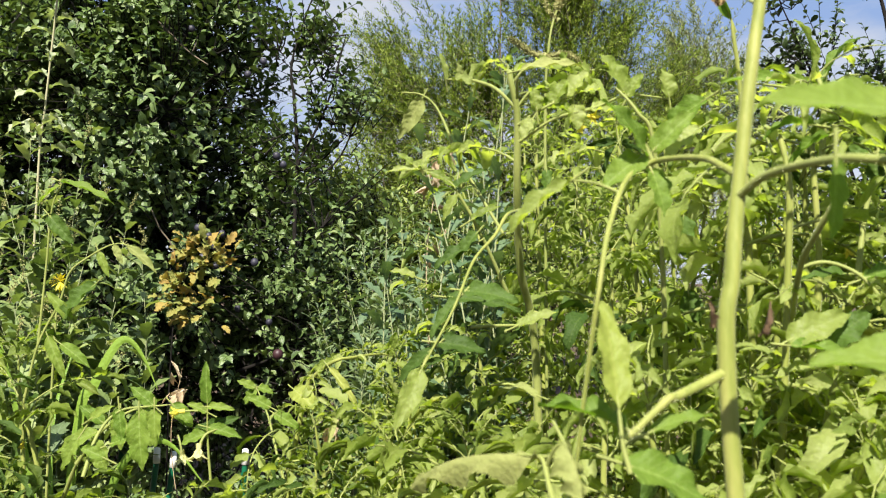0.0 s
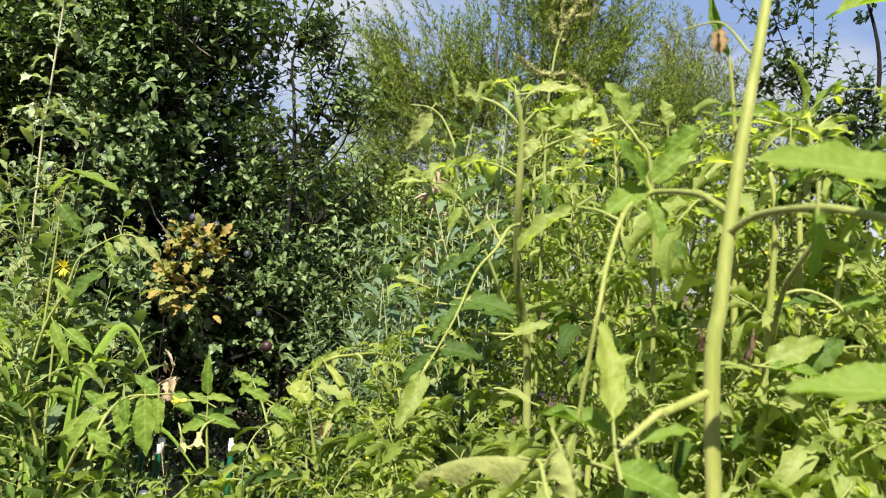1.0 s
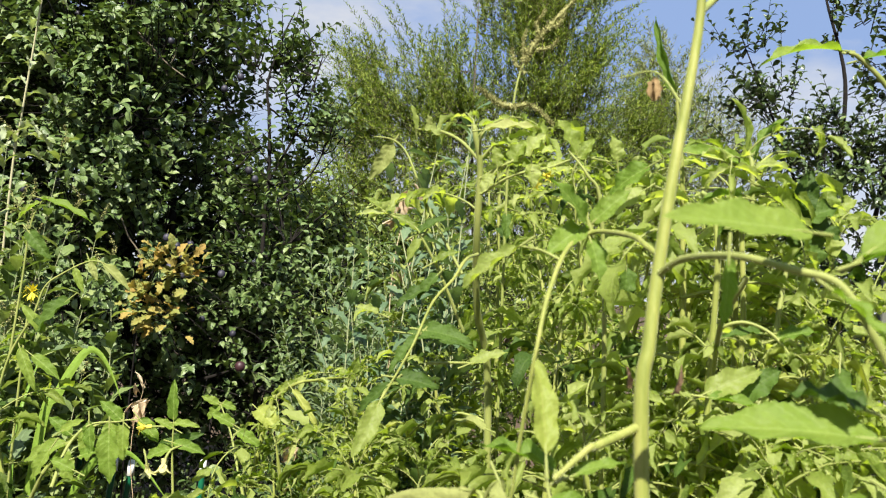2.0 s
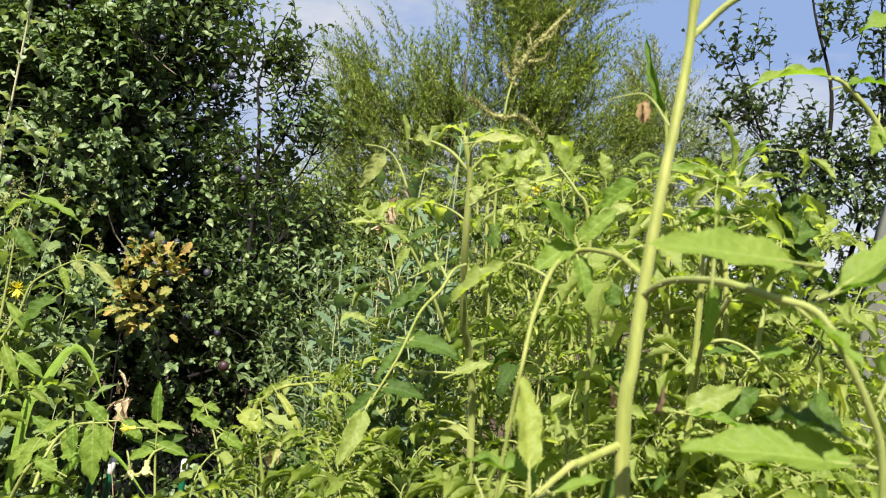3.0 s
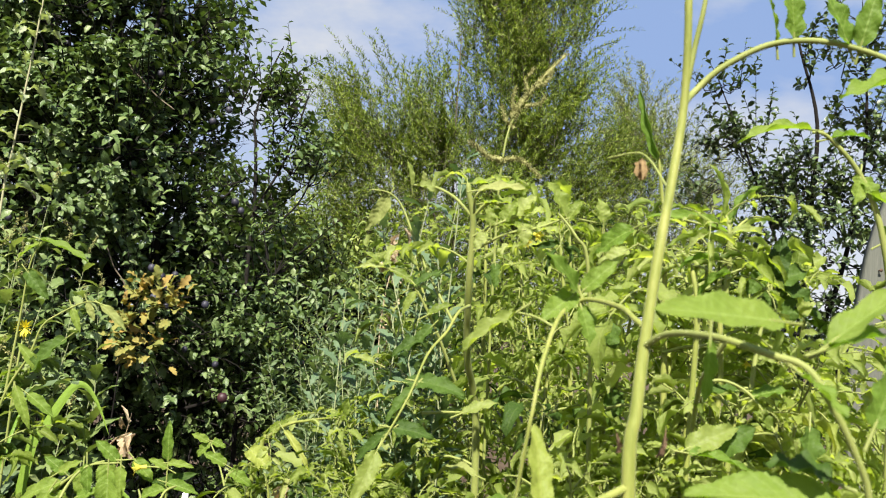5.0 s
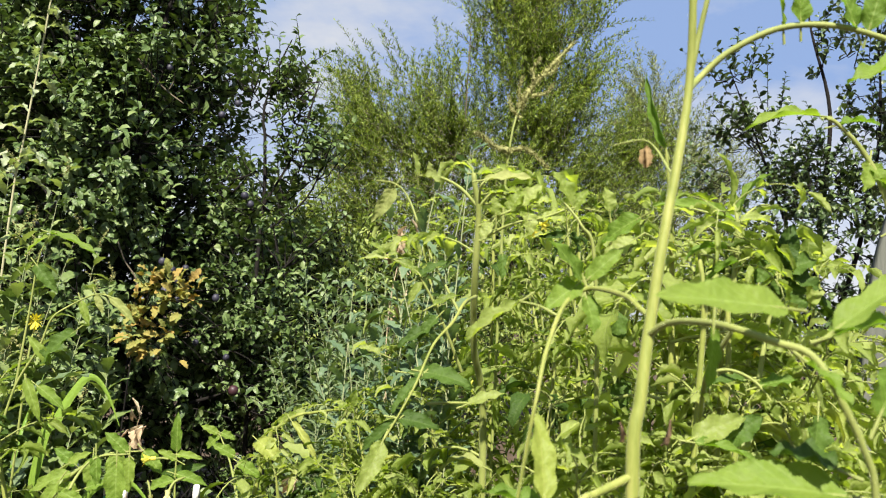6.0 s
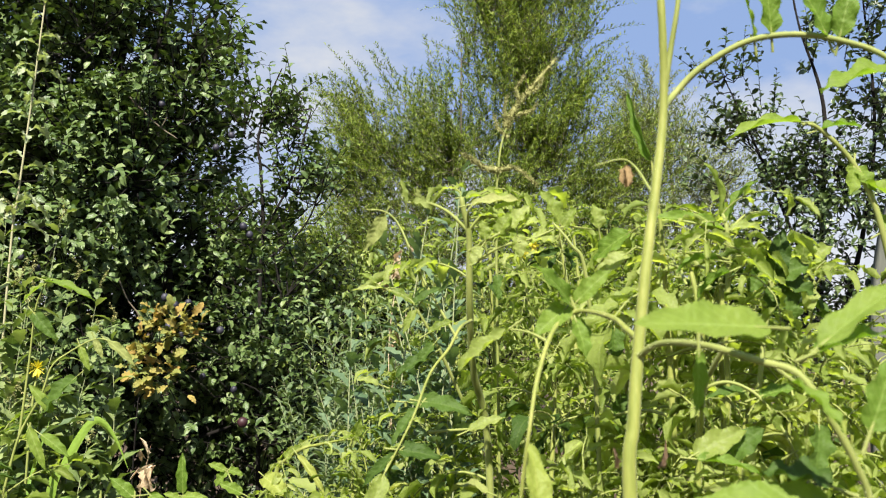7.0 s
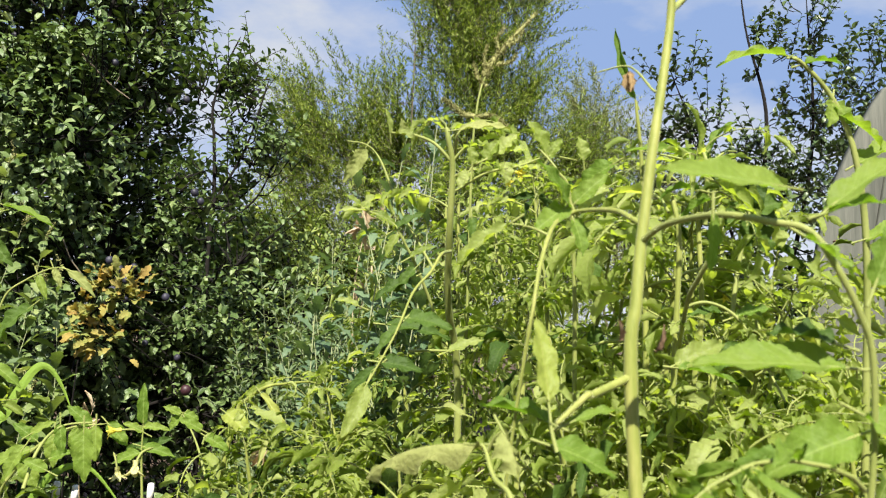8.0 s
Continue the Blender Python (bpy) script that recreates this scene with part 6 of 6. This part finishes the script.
part("flower", PALE_FLOWER, left_plant, "drooping cream flower", Matrix.Translation((-0.332, 1.1, 1.038)) @ pose(0, 0, 0, 170, -10, 120) @ Matrix.Diagonal((1.5, 1.5, 1.6, 1)))

# the low plant with the arching stalk
arch = thing("tomato_plant", "low tomato plant with an arching leaf stalk and yellowing leaflets", "tomato plant", (-0.24, 1.27, 0), "tomatoes in the bed")
part("stem", Geo().add(stem([(-0.24, 1.27, -0.03), (-0.25, 1.28, 0.5), (-0.23, 1.28, 0.9), (-0.198, 1.28, 1.098), (-0.183, 1.27, 1.122), (-0.148, 1.24, 1.148), (-0.122, 1.25, 1.153), (-0.077, 1.3, 1.154), (-0.041, 1.33, 1.14)], 0.0055, 0.0014, 8, 6, 0.05, 4)).mesh("stem", STEM), arch)
leaflet_part(arch, (-0.154, 1.235, 1.138), (-0.108, 1.22, 1.077), 0.02, TOMATO_YELLOW, (0.3, -0.8, 0.5), 0.5, 0.6, 700)
leaflet_part(arch, (-0.205, 1.22, 1.107), (-0.167, 1.2, 1.078), 0.04, TOMATO_YELLOW, (0, -0.8, 0.7), 0.5, 0.4, 701)
leaflet_part(arch, (-0.179, 1.265, 1.125), (-0.149, 1.25, 1.152), 0.02, TOMATO, (0, -0.8, 0.7), 0.5, 0.4, 702)
leaflet_part(arch, (-0.069, 1.3, 1.153), (-0.056, 1.29, 1.191), 0.024, TOMATO, (0.3, -0.9, 0.5), 0.5, 0.4, 703)
leaflet_part(arch, (-0.139, 1.2, 1.073), (-0.147, 1.18, 1.032), 0.016, TOMATO_PALE, (0.4, -0.9, 0.4), 0.4, 0.6, 704)
for k, (q, turn, sc) in enumerate((((-0.183, 1.27, 1.122), 200, 0.42), ((-0.148, 1.24, 1.148), -60, 0.45), ((-0.077, 1.3, 1.154), 100, 0.5), ((-0.041, 1.33, 1.14), -30, 0.5), ((-0.235, 1.28, 1.03), 170, 0.7), ((-0.24, 1.28, 0.98), -80, 0.75), ((-0.24, 1.28, 0.92), 60, 0.8), ((-0.245, 1.28, 0.84), 210, 0.85), ((-0.245, 1.28, 0.76), -20, 0.9))):
    part("leaf", LEAVES[(k * 5 + 1) % 12], arch, m=Matrix.Translation(q) @ pose(0, 0, 0, 0, 0, turn) @ Matrix.Diagonal((sc, sc, sc, 1)))

# ---- weeds ----
def spike(g, points, r, n, seed, slot=0, size=0.0036):
    """A seed spike: many small rounded seeds crowded round a line."""
    rr = np.random.RandomState(seed)
    p = smooth_path(points, 14)
    v, f, uv = blade(1, 0.9, 3, 3, 0.9, 1.5, 0, 0, 0.45, 1)
    n = int(n * 3.2)
    i = rr.randint(0, len(p), n)
    taper = 0.75 * r * (1 - 0.65 * i / len(p))
    off = unit(rr.randn(n, 3))
    pos = p[i] + off * (taper * rr.rand(n) ** 0.5)[:, None]
    g.add(scattered((v, f, uv), pos, off + rr.randn(n, 3) * 0.4 + np.array([0, 0, 0.4]), rr.randn(n, 3), size * rr.uniform(0.7, 1.3, n)), slot)


pigweed = thing("pigweed", "tall pigweed with a branched straw-coloured seed head", "weed", (0.17, 1.2, 0))
part("stem", Geo().add(stem([(0.17, 1.2, -0.03), (0.175, 1.19, 0.7), (0.172, 1.184, 1.444), (0.176, 1.178, 1.604), (0.191, 1.184, 1.677), (0.221, 1.194, 1.729), (0.277, 1.204, 1.80)], 0.0030, 0.0006, 8, 6)).mesh("stem", STEM_GREEN), pigweed)
for k, (pts, r, n) in enumerate((
        ([(0.176, 1.178, 1.602), (0.155, 1.168, 1.604), (0.138, 1.16, 1.612), (0.119, 1.154, 1.624)], 0.008, 170),
        ([(0.176, 1.178, 1.602), (0.197, 1.168, 1.605), (0.216, 1.16, 1.594), (0.236, 1.154, 1.574)], 0.006, 130),
        ([(0.191, 1.184, 1.677), (0.200, 1.188, 1.70), (0.225, 1.194, 1.735), (0.279, 1.204, 1.801)], 0.010, 260),
        ([(0.192, 1.184, 1.66), (0.178, 1.18, 1.672), (0.170, 1.18, 1.695)], 0.005, 50),
        ([(0.195, 1.186, 1.68), (0.188, 1.184, 1.70), (0.192, 1.184, 1.73)], 0.005, 60),
        ([(0.21, 1.19, 1.70), (0.232, 1.19, 1.705), (0.245, 1.19, 1.72)], 0.005, 60),
        ([(0.215, 1.19, 1.72), (0.21, 1.19, 1.745), (0.222, 1.19, 1.765)], 0.005, 60),
        ([(0.225, 1.19, 1.735), (0.245, 1.19, 1.745), (0.255, 1.19, 1.765)], 0.005, 60))):
    g = Geo().add(stem(pts, r * 0.55, r * 0.2, 7, 14, 0.35, k), 0)
    spike(g, pts, r, n, 60 + k)
    part("seed_spike", g.mesh("seed_spike", SEED), pigweed)


def weed(name, label, x, y, h, seed, stems=5, spread=0.12, leaf=0.05, ratio=0.28, per=16, mat=WEED_LEAF, lobed=0.3, heads=0, rad=0.0025):
    """A clump of upright weed stems with narrow leaves all the way up."""
    r = np.random.RandomState(seed)
    w = thing(name, label, "weed", (x, y, 0), "weeds beside the bed")
    t = blade(1.0, ratio, 9, 3, 0.25, 0.8, lobed, 0.05, 0.55, seed)
    leaves = Geo()
    for k in range(stems):
        a, d = r.uniform(0, 6.28), spread * (0.2 + 1.0 * r.rand())
        hh = h * r.uniform(0.78, 1.0)
        pts = [(x + 0.3 * d * math.cos(a), y + 0.3 * d * math.sin(a), -0.02), (x + 0.6 * d * math.cos(a), y + 0.6 * d * math.sin(a), hh * 0.5), (x + 0.8 * d * math.cos(a) + r.uniform(-0.04, 0.04), y + 0.8 * d * math.sin(a), hh * 0.75), (x + d * math.cos(a) + r.uniform(-0.07, 0.07), y + d * math.sin(a), hh)]
        part("stem", Geo().add(stem(pts, rad * 1.6, rad * 0.4, 6, 8)).mesh("stem", WEED_STEM), w)
        line = smooth_path(pts, 20)
        n = per
        i = (len(line) * np.linspace(0.3, 0.99, n)).astype(int).clip(0, len(line) - 1)
        phi = np.arange(n) * 2.4 + r.rand() * 6
        u = np.linspace(0, 1, n)
        along = np.stack([np.cos(phi), np.sin(phi), 0.5 + r.rand(n)], -1)
        up = np.stack([-np.cos(phi) * 0.6, -np.sin(phi) * 0.6, np.ones(n)], -1) + r.randn(n, 3) * 0.2
        leaves.add(scattered(t, line[i], along, up, leaf * r.uniform(0.6, 1.3, n) * (1.15 - 0.65 * u)))
        for q in range(heads):
            b, top = line[-1 - q * 3], Geo()
            spike(top, [b, b + np.array([0.01, 0, 0.02]), b + np.array([r.uniform(-0.03, 0.03), 0, 0.05])], 0.006, 24, seed + q, 0, 0.005)
            part("seed_head", top.mesh("seed_head", SEED), w)
    tagged(part("foliage", leaves.mesh("foliage", mat), w), kind="stuff")
    return w


GREY = "grey-green weed with thin stems and narrow leaves"
for i, (x, y, h) in enumerate([(-0.14, 2.15, 1.46), (-0.06, 2.25, 1.50), (-0.20, 2.05, 1.36), (-0.12, 1.95, 1.30), (0.02, 2.1, 1.50), (-0.24, 2.3, 1.32), (-0.04, 1.85, 1.28), (0.09, 2.3, 1.54), (-0.16, 2.45, 1.46)]):
    weed("grey_weed", GREY, x, y, h, 400 + i, 8, 0.15, 0.07, 0.30, 60, rad=0.0010)
for i, (x, y, h) in enumerate([(0.070, 1.20, 1.62), (0.045, 1.24, 1.60), (0.015, 1.28, 1.52), (0.085, 1.30, 1.66), (-0.05, 1.42, 1.48), (0.0, 1.75, 1.50), (-0.07, 1.55, 1.46), (0.04, 1.62, 1.56)]):
    weed("sow_thistle", "blue-green sow thistle with broad lobed leaves", x, y, h, 420 + i, 4, 0.05, 0.088, 0.42, 30, mat=SOW_LEAF, lobed=0.4, rad=0.0018)
for i, (x, y, h) in enumerate([(-1.0, 2.1, 1.52), (-0.95, 2.2, 1.45), (-1.05, 1.95, 1.5), (-0.92, 2.0, 1.30), (-1.12, 2.25, 1.4), (-0.90, 1.85, 1.0), (-0.95, 1.7, 1.36), (-0.90, 1.80, 1.42), (-0.90, 1.95, 1.58), (-0.99, 1.85, 1.50), (-0.86, 1.72, 1.20), (-0.96, 2.05, 1.66)]):
    weed("goosefoot", "grey-green goosefoot weed with clustered seed tops", x, y, h, 440 + i, 4, 0.14, 0.100, 0.50, 30, mat=GOOSE_LEAF, heads=1, rad=0.0016)

lettuce = thing("wild_lettuce", "tall wild lettuce with a pale stalk and lobed leaves", "weed", (-1.17, 2.2, 0))
line = [(-1.17, 2.2, -0.03), (-1.16, 2.19, 0.9), (-1.139, 2.184, 1.583), (-1.12, 2.174, 1.745), (-1.089, 2.164, 2.025), (-1.075, 2.164, 2.2), (-1.05, 2.164, 2.5)]
part("stalk", Geo().add(stem(line, 0.0038, 0.0022, 8, 8)).mesh("stalk", SEED_STALK), lettuce)
path = smooth_path(line, 8)
rs = np.random.RandomState(9)
for i in range(26):
    q = path[int(len(path) * (0.35 + 0.6 * i / 26))]
    a = i * 2.4
    L = 0.125 - 0.0025 * i
    part("leaf", Geo().add(blade(L, L * 0.36, 17, 5, 0.3, 2.2, 0.45, 0.14, 0.45, i, 0.3, 0.6), 0, place(q, (math.cos(a), math.sin(a) * 0.8, 0.5), (-math.cos(a), -math.sin(a), 1))).mesh("leaf", LETTUCE), lettuce)

thistle = thing("sow_thistle", "sow thistle with one bright yellow flower", "weed", (-0.72, 1.49, 0))
part("stem", Geo().add(stem([(-0.72, 1.49, -0.03), (-0.73, 1.49, 0.6), (-0.715, 1.486, 1.16), (-0.711, 1.50, 1.265)], 0.0035, 0.0016, 7, 6)).mesh("stem", STEM_GREEN), thistle)
g = Geo()
for i in range(26):
    a, e = i * 2.4, 0.15 + 0.9 * (i / 26)
    g.add(blade(0.021, 0.005, 4, 3, 0.1, 0.5, 0, 0, 0.6, i), 0, place((-0.711, 1.494, 1.270), (math.cos(a), -0.9 * e, math.sin(a) + 0.3 * e)))
part("flower", g.mesh("flower", PETAL), thistle, "yellow daisy-like flower")
for i in range(9):
    a, z = i * 2.4, 0.4 + 0.09 * i
    part("leaf", Geo().add(blade(0.13, 0.045, 15, 5, 0.3, 0.9, 0.45, 0.1, 0.5, i), 0, place((-0.72, 1.488, z), (math.cos(a), math.sin(a), 0.8))).mesh("leaf", WEED_LEAF), thistle)

# broad grass
grass = thing("broad_grass", "broad-bladed green grass arching over the bed", "grass", (-0.70, 1.54, 0))
def grass_blade(points, width, seed):
    p = smooth_path(points, 8)
    u = np.linspace(0, 1, len(p))
    d = np.gradient(p, axis=0)
    side = unit(np.cross(d, np.array([0.25, 1.0, 0.1])))
    w = width * 0.5 * (1 - u ** 2.2) * np.minimum(1, 0.5 + 3 * u) + 0.0004
    s = np.linspace(-1, 1, 5)
    nrm = unit(np.cross(side, d))
    v = p[:, None] + side[:, None] * (w[:, None] * s)[:, :, None] + nrm[:, None] * (w[:, None] * np.abs(s) * 0.3)[:, :, None]
    uv = np.stack(np.broadcast_arrays((s[None] + 1) / 2, u[:, None]), -1)
    return v.reshape(-1, 3), grid_quads(len(p), 5), uv.reshape(-1, 2)


for k, (pts, w) in enumerate((
        ([(-0.80, 1.70, 0.0), (-0.80, 1.70, 0.65), (-0.768, 1.693, 0.988), (-0.740, 1.693, 1.047), (-0.712, 1.693, 1.104), (-0.682, 1.693, 1.144), (-0.655, 1.693, 1.139), (-0.627, 1.693, 1.101), (-0.599, 1.693, 1.041)], 0.025),
        ([(-0.71, 1.53, 0.0), (-0.75, 1.52, 0.7), (-0.80, 1.50, 1.05), (-0.86, 1.48, 1.28)], 0.022),
        ([(-0.71, 1.54, 0.0), (-0.68, 1.52, 0.6), (-0.60, 1.49, 0.9), (-0.50, 1.46, 0.98), (-0.40, 1.43, 0.9)], 0.02),
        ([(-0.71, 1.54, 0.0), (-0.74, 1.56, 0.6), (-0.78, 1.60, 0.95), (-0.76, 1.66, 1.15)], 0.02))):
    part("blade", Geo().add(grass_blade(pts, w, k)).mesh("blade", GRASS_LEAF), grass)

# ---- yellowing sprig in front of the plum tree ----
sprig = thing("yellowing_shrub", "small shrub with yellow and orange turning leaves", "shrub", (-1.0, 2.85, 0))
part("stem", Geo().add(stem([(-1.0, 2.85, -0.03), (-0.98, 2.76, 0.6), (-0.94, 2.70, 1.15), (-0.88, 2.70, 1.38)], 0.0035, 0.002, 6, 6)).mesh("stem", BARK_SHADED), sprig)
gold_leaf = Geo().add(blade(1, 0.7, 13, 5, 0.3, 0.9, 0.3, 0.06, 0.42, 1, 0.0, 0.2, 0.4)).mesh("leaf", GOLD_LEAF)
for k, (cx, cz, r, n) in enumerate(((-0.865, 1.38, 0.08, 46), (-0.90, 1.22, 0.08, 40), (-0.78, 1.35, 0.07, 26), (-0.93, 1.31, 0.06, 14), (-0.82, 1.20, 0.10, 16))):
    rs = np.random.RandomState(50 + k)
    pos = np.array([cx, 2.68, cz - 0.01]) + unit(rs.randn(n, 3)) * (rs.rand(n, 1) ** 0.5) * np.array([r, 0.06, r])
    along = pos - np.array([cx, 2.76, cz - 0.05]) + rs.randn(n, 3) * 0.03
    up = np.array([0, -0.5, 0.8]) + rs.randn(n, 3) * 0.4
    for p, a, u in zip(pos, along, up):
        part("leaf", gold_leaf, sprig, m=place(p, a, u, 0.050 * rs.uniform(0.7, 1.25)))
    twigs = Geo()
    for p in pos[::3]:
        twigs.add(stem([(-0.93, 2.70, 1.15 + 0.5 * (cz - 1.15)), ((cx - 0.93) / 2, 2.70, cz - 0.03), tuple(p)], 0.002, 0.001, 4, 3))
    part("twig", twigs.mesh("twig", BARK_SHADED), sprig)

# ---- stakes ----
def stake(x, y, top, lean, r=0.0085):
    s = thing("garden_stake", "green plastic-coated garden stake with a white cap", "stake", (x, y, 0), "stakes in the bed")
    dx, dy = lean
    foot = (x - dx * top, y - dy * top, -0.15)
    pts = [foot, (x - dx * top * 0.5, y - dy * top * 0.5, top * 0.5), (x, y, top - 0.04)]
    p = smooth_path(pts, 40)
    rr = r * (1 + 0.10 * (np.arange(len(p)) % 4 == 0))
    part("pole", Geo().add(tubes(p[None], rr[None], 10)).mesh("pole", PLASTIC_GREEN), s)
    c = np.array([(x, y, top - 0.046), (x, y, top - 0.045), (x + dx * 0.01, y, top - 0.02), (x + dx * 0.015, y, top - 0.003), (x + dx * 0.016, y, top - 0.0003), (x + dx * 0.016, y, top)])
    part("cap", Geo().add(tubes(c[None], np.array([[r * 0.9, r * 1.25, r * 1.2, r * 1.05, r * 0.6, r * 0.05]]), 12)).mesh("cap", PLASTIC_WHITE), s)


for x, y, top, lean in ((-0.903, 2.22, 0.855, (0.03, 0)), (-0.78, 2.28, 0.785, (0.12, 0)), (-0.578, 2.30, 0.79, (0.05, 0)), (-0.848, 2.33, 0.785, (0.1, 0)), (-0.565, 1.584, 0.828, (0.2, 0)), (-1.22, 2.28, 0.82, (0.1, 0))):
    stake(x, y, top, lean)

# ---- grey boards ----
fence = thing("board_fence", "weathered grey wooden boards standing at the bed's edge", "fence", (1.45, 2.15, 0))
def board(pts_left, pts_right, thick, y):
    a, b = smooth_path([(x, y, z) for x, z in pts_left], 6), smooth_path([(x, y, z) for x, z in pts_right], 6)
    back = np.array([0, thick, 0])
    e = np.array([0.004, 0, 0])
    ring = np.stack([a + np.array([0, 0.004, 0]), a + e, b - e, b + np.array([0, 0.004, 0]), b + back, a + back], 1)
    cap0, cap1 = ring[:1] * 0 + ring[0].mean(0), ring[-1:] * 0 + ring[-1].mean(0)
    v = np.concatenate([cap0, ring, cap1])
    uv = np.zeros(v.shape[:2] + (2,))
    return v.reshape(-1, 3), grid_quads(len(v), 6, True), uv.reshape(-1, 2)


for left, right in ((((1.300, -0.1), (1.310, 0.7), (1.320, 1.2), (1.345, 1.48), (1.405, 1.72), (1.520, 1.96), (1.580, 2.05)), ((1.490, -0.1), (1.490, 0.7), (1.500, 1.2), (1.520, 1.5), (1.560, 1.72), (1.610, 1.96), (1.630, 2.06))),
                    (((1.495, -0.1), (1.495, 0.7), (1.505, 1.2), (1.525, 1.5), (1.565, 1.72), (1.615, 1.96), (1.635, 2.06)), ((1.670, -0.1), (1.670, 0.7), (1.680, 1.2), (1.700, 1.5), (1.720, 1.72), (1.740, 1.96), (1.760, 2.12))),
                    (((1.676, -0.1), (1.676, 0.7), (1.686, 1.2), (1.705, 1.5), (1.725, 1.72), (1.745, 1.96), (1.765, 2.12)), ((1.870, -0.1), (1.870, 0.7), (1.870, 1.2), (1.880, 1.5), (1.890, 1.72), (1.900, 1.96), (1.910, 2.15)))):
    part("board", Geo().add(board(left, right, 0.025, 2.13)).mesh("board", WOOD), fence)
for x, z in ((1.43, 1.46), (1.40, 1.56), (1.59, 1.5)):
    part("nail", Geo().add(tubes(np.array([[(x, 2.135, z), (x, 2.120, z), (x, 2.118, z), (x, 2.1179, z)]]), np.array([[0.002, 0.002, 0.005, 0.0005]]), 8)).mesh("nail", NAIL), fence)

# ---- dried leaves ----
def dried(label, x, y, z, seed, n=5, spread=0.04, size=0.035):
    r = np.random.RandomState(seed)
    d = thing("dead_stalk", label, "dry plant", (x, y, 0), "dead stalks among the weeds")
    part("stem", Geo().add(stem([(x, y, -0.02), (x + 0.03, y, z * 0.5), (x - 0.015, y, z * 0.85), (x + 0.01, y, z + 0.03)], 0.0018, 0.0008, 5, 6)).mesh("stem", DRY_LEAF), d)
    for i in range(n):
        q = (x + r.uniform(-1, 1) * spread * 0.4, y + r.uniform(-0.02, 0.02), z + r.uniform(-1, 1) * spread)
        L = size * r.uniform(0.6, 1.2)
        part("dry_leaf", Geo().add(blade(L, L * 0.5, 9, 5, r.uniform(0.5, 1.2), r.uniform(1, 2.6), 0.15, 0.15, 0.4, seed + i, 0.8, r.uniform(-1.5, 1.5)), 0,
                                   place(q, (r.uniform(-1, 1), r.uniform(-0.5, 0.5), -0.8), (r.uniform(-1, 1), -1, 0.4))).mesh("dry_leaf", DRY_LEAF), d)


dried("dead stalk with curled tan leaves", -0.642, 1.93, 1.03, 1, 7, 0.05, 0.06)
dried("dead stalk with curled tan leaves", 0.0, 1.434, 1.47, 2, 9, 0.05, 0.052)
dried("dead stalk with curled tan leaves", 0.003, 1.45, 1.34, 3, 6, 0.04, 0.042)
dried("dead stalk with curled tan leaves", -0.15, 1.25, 1.03, 4, 5, 0.03, 0.035)
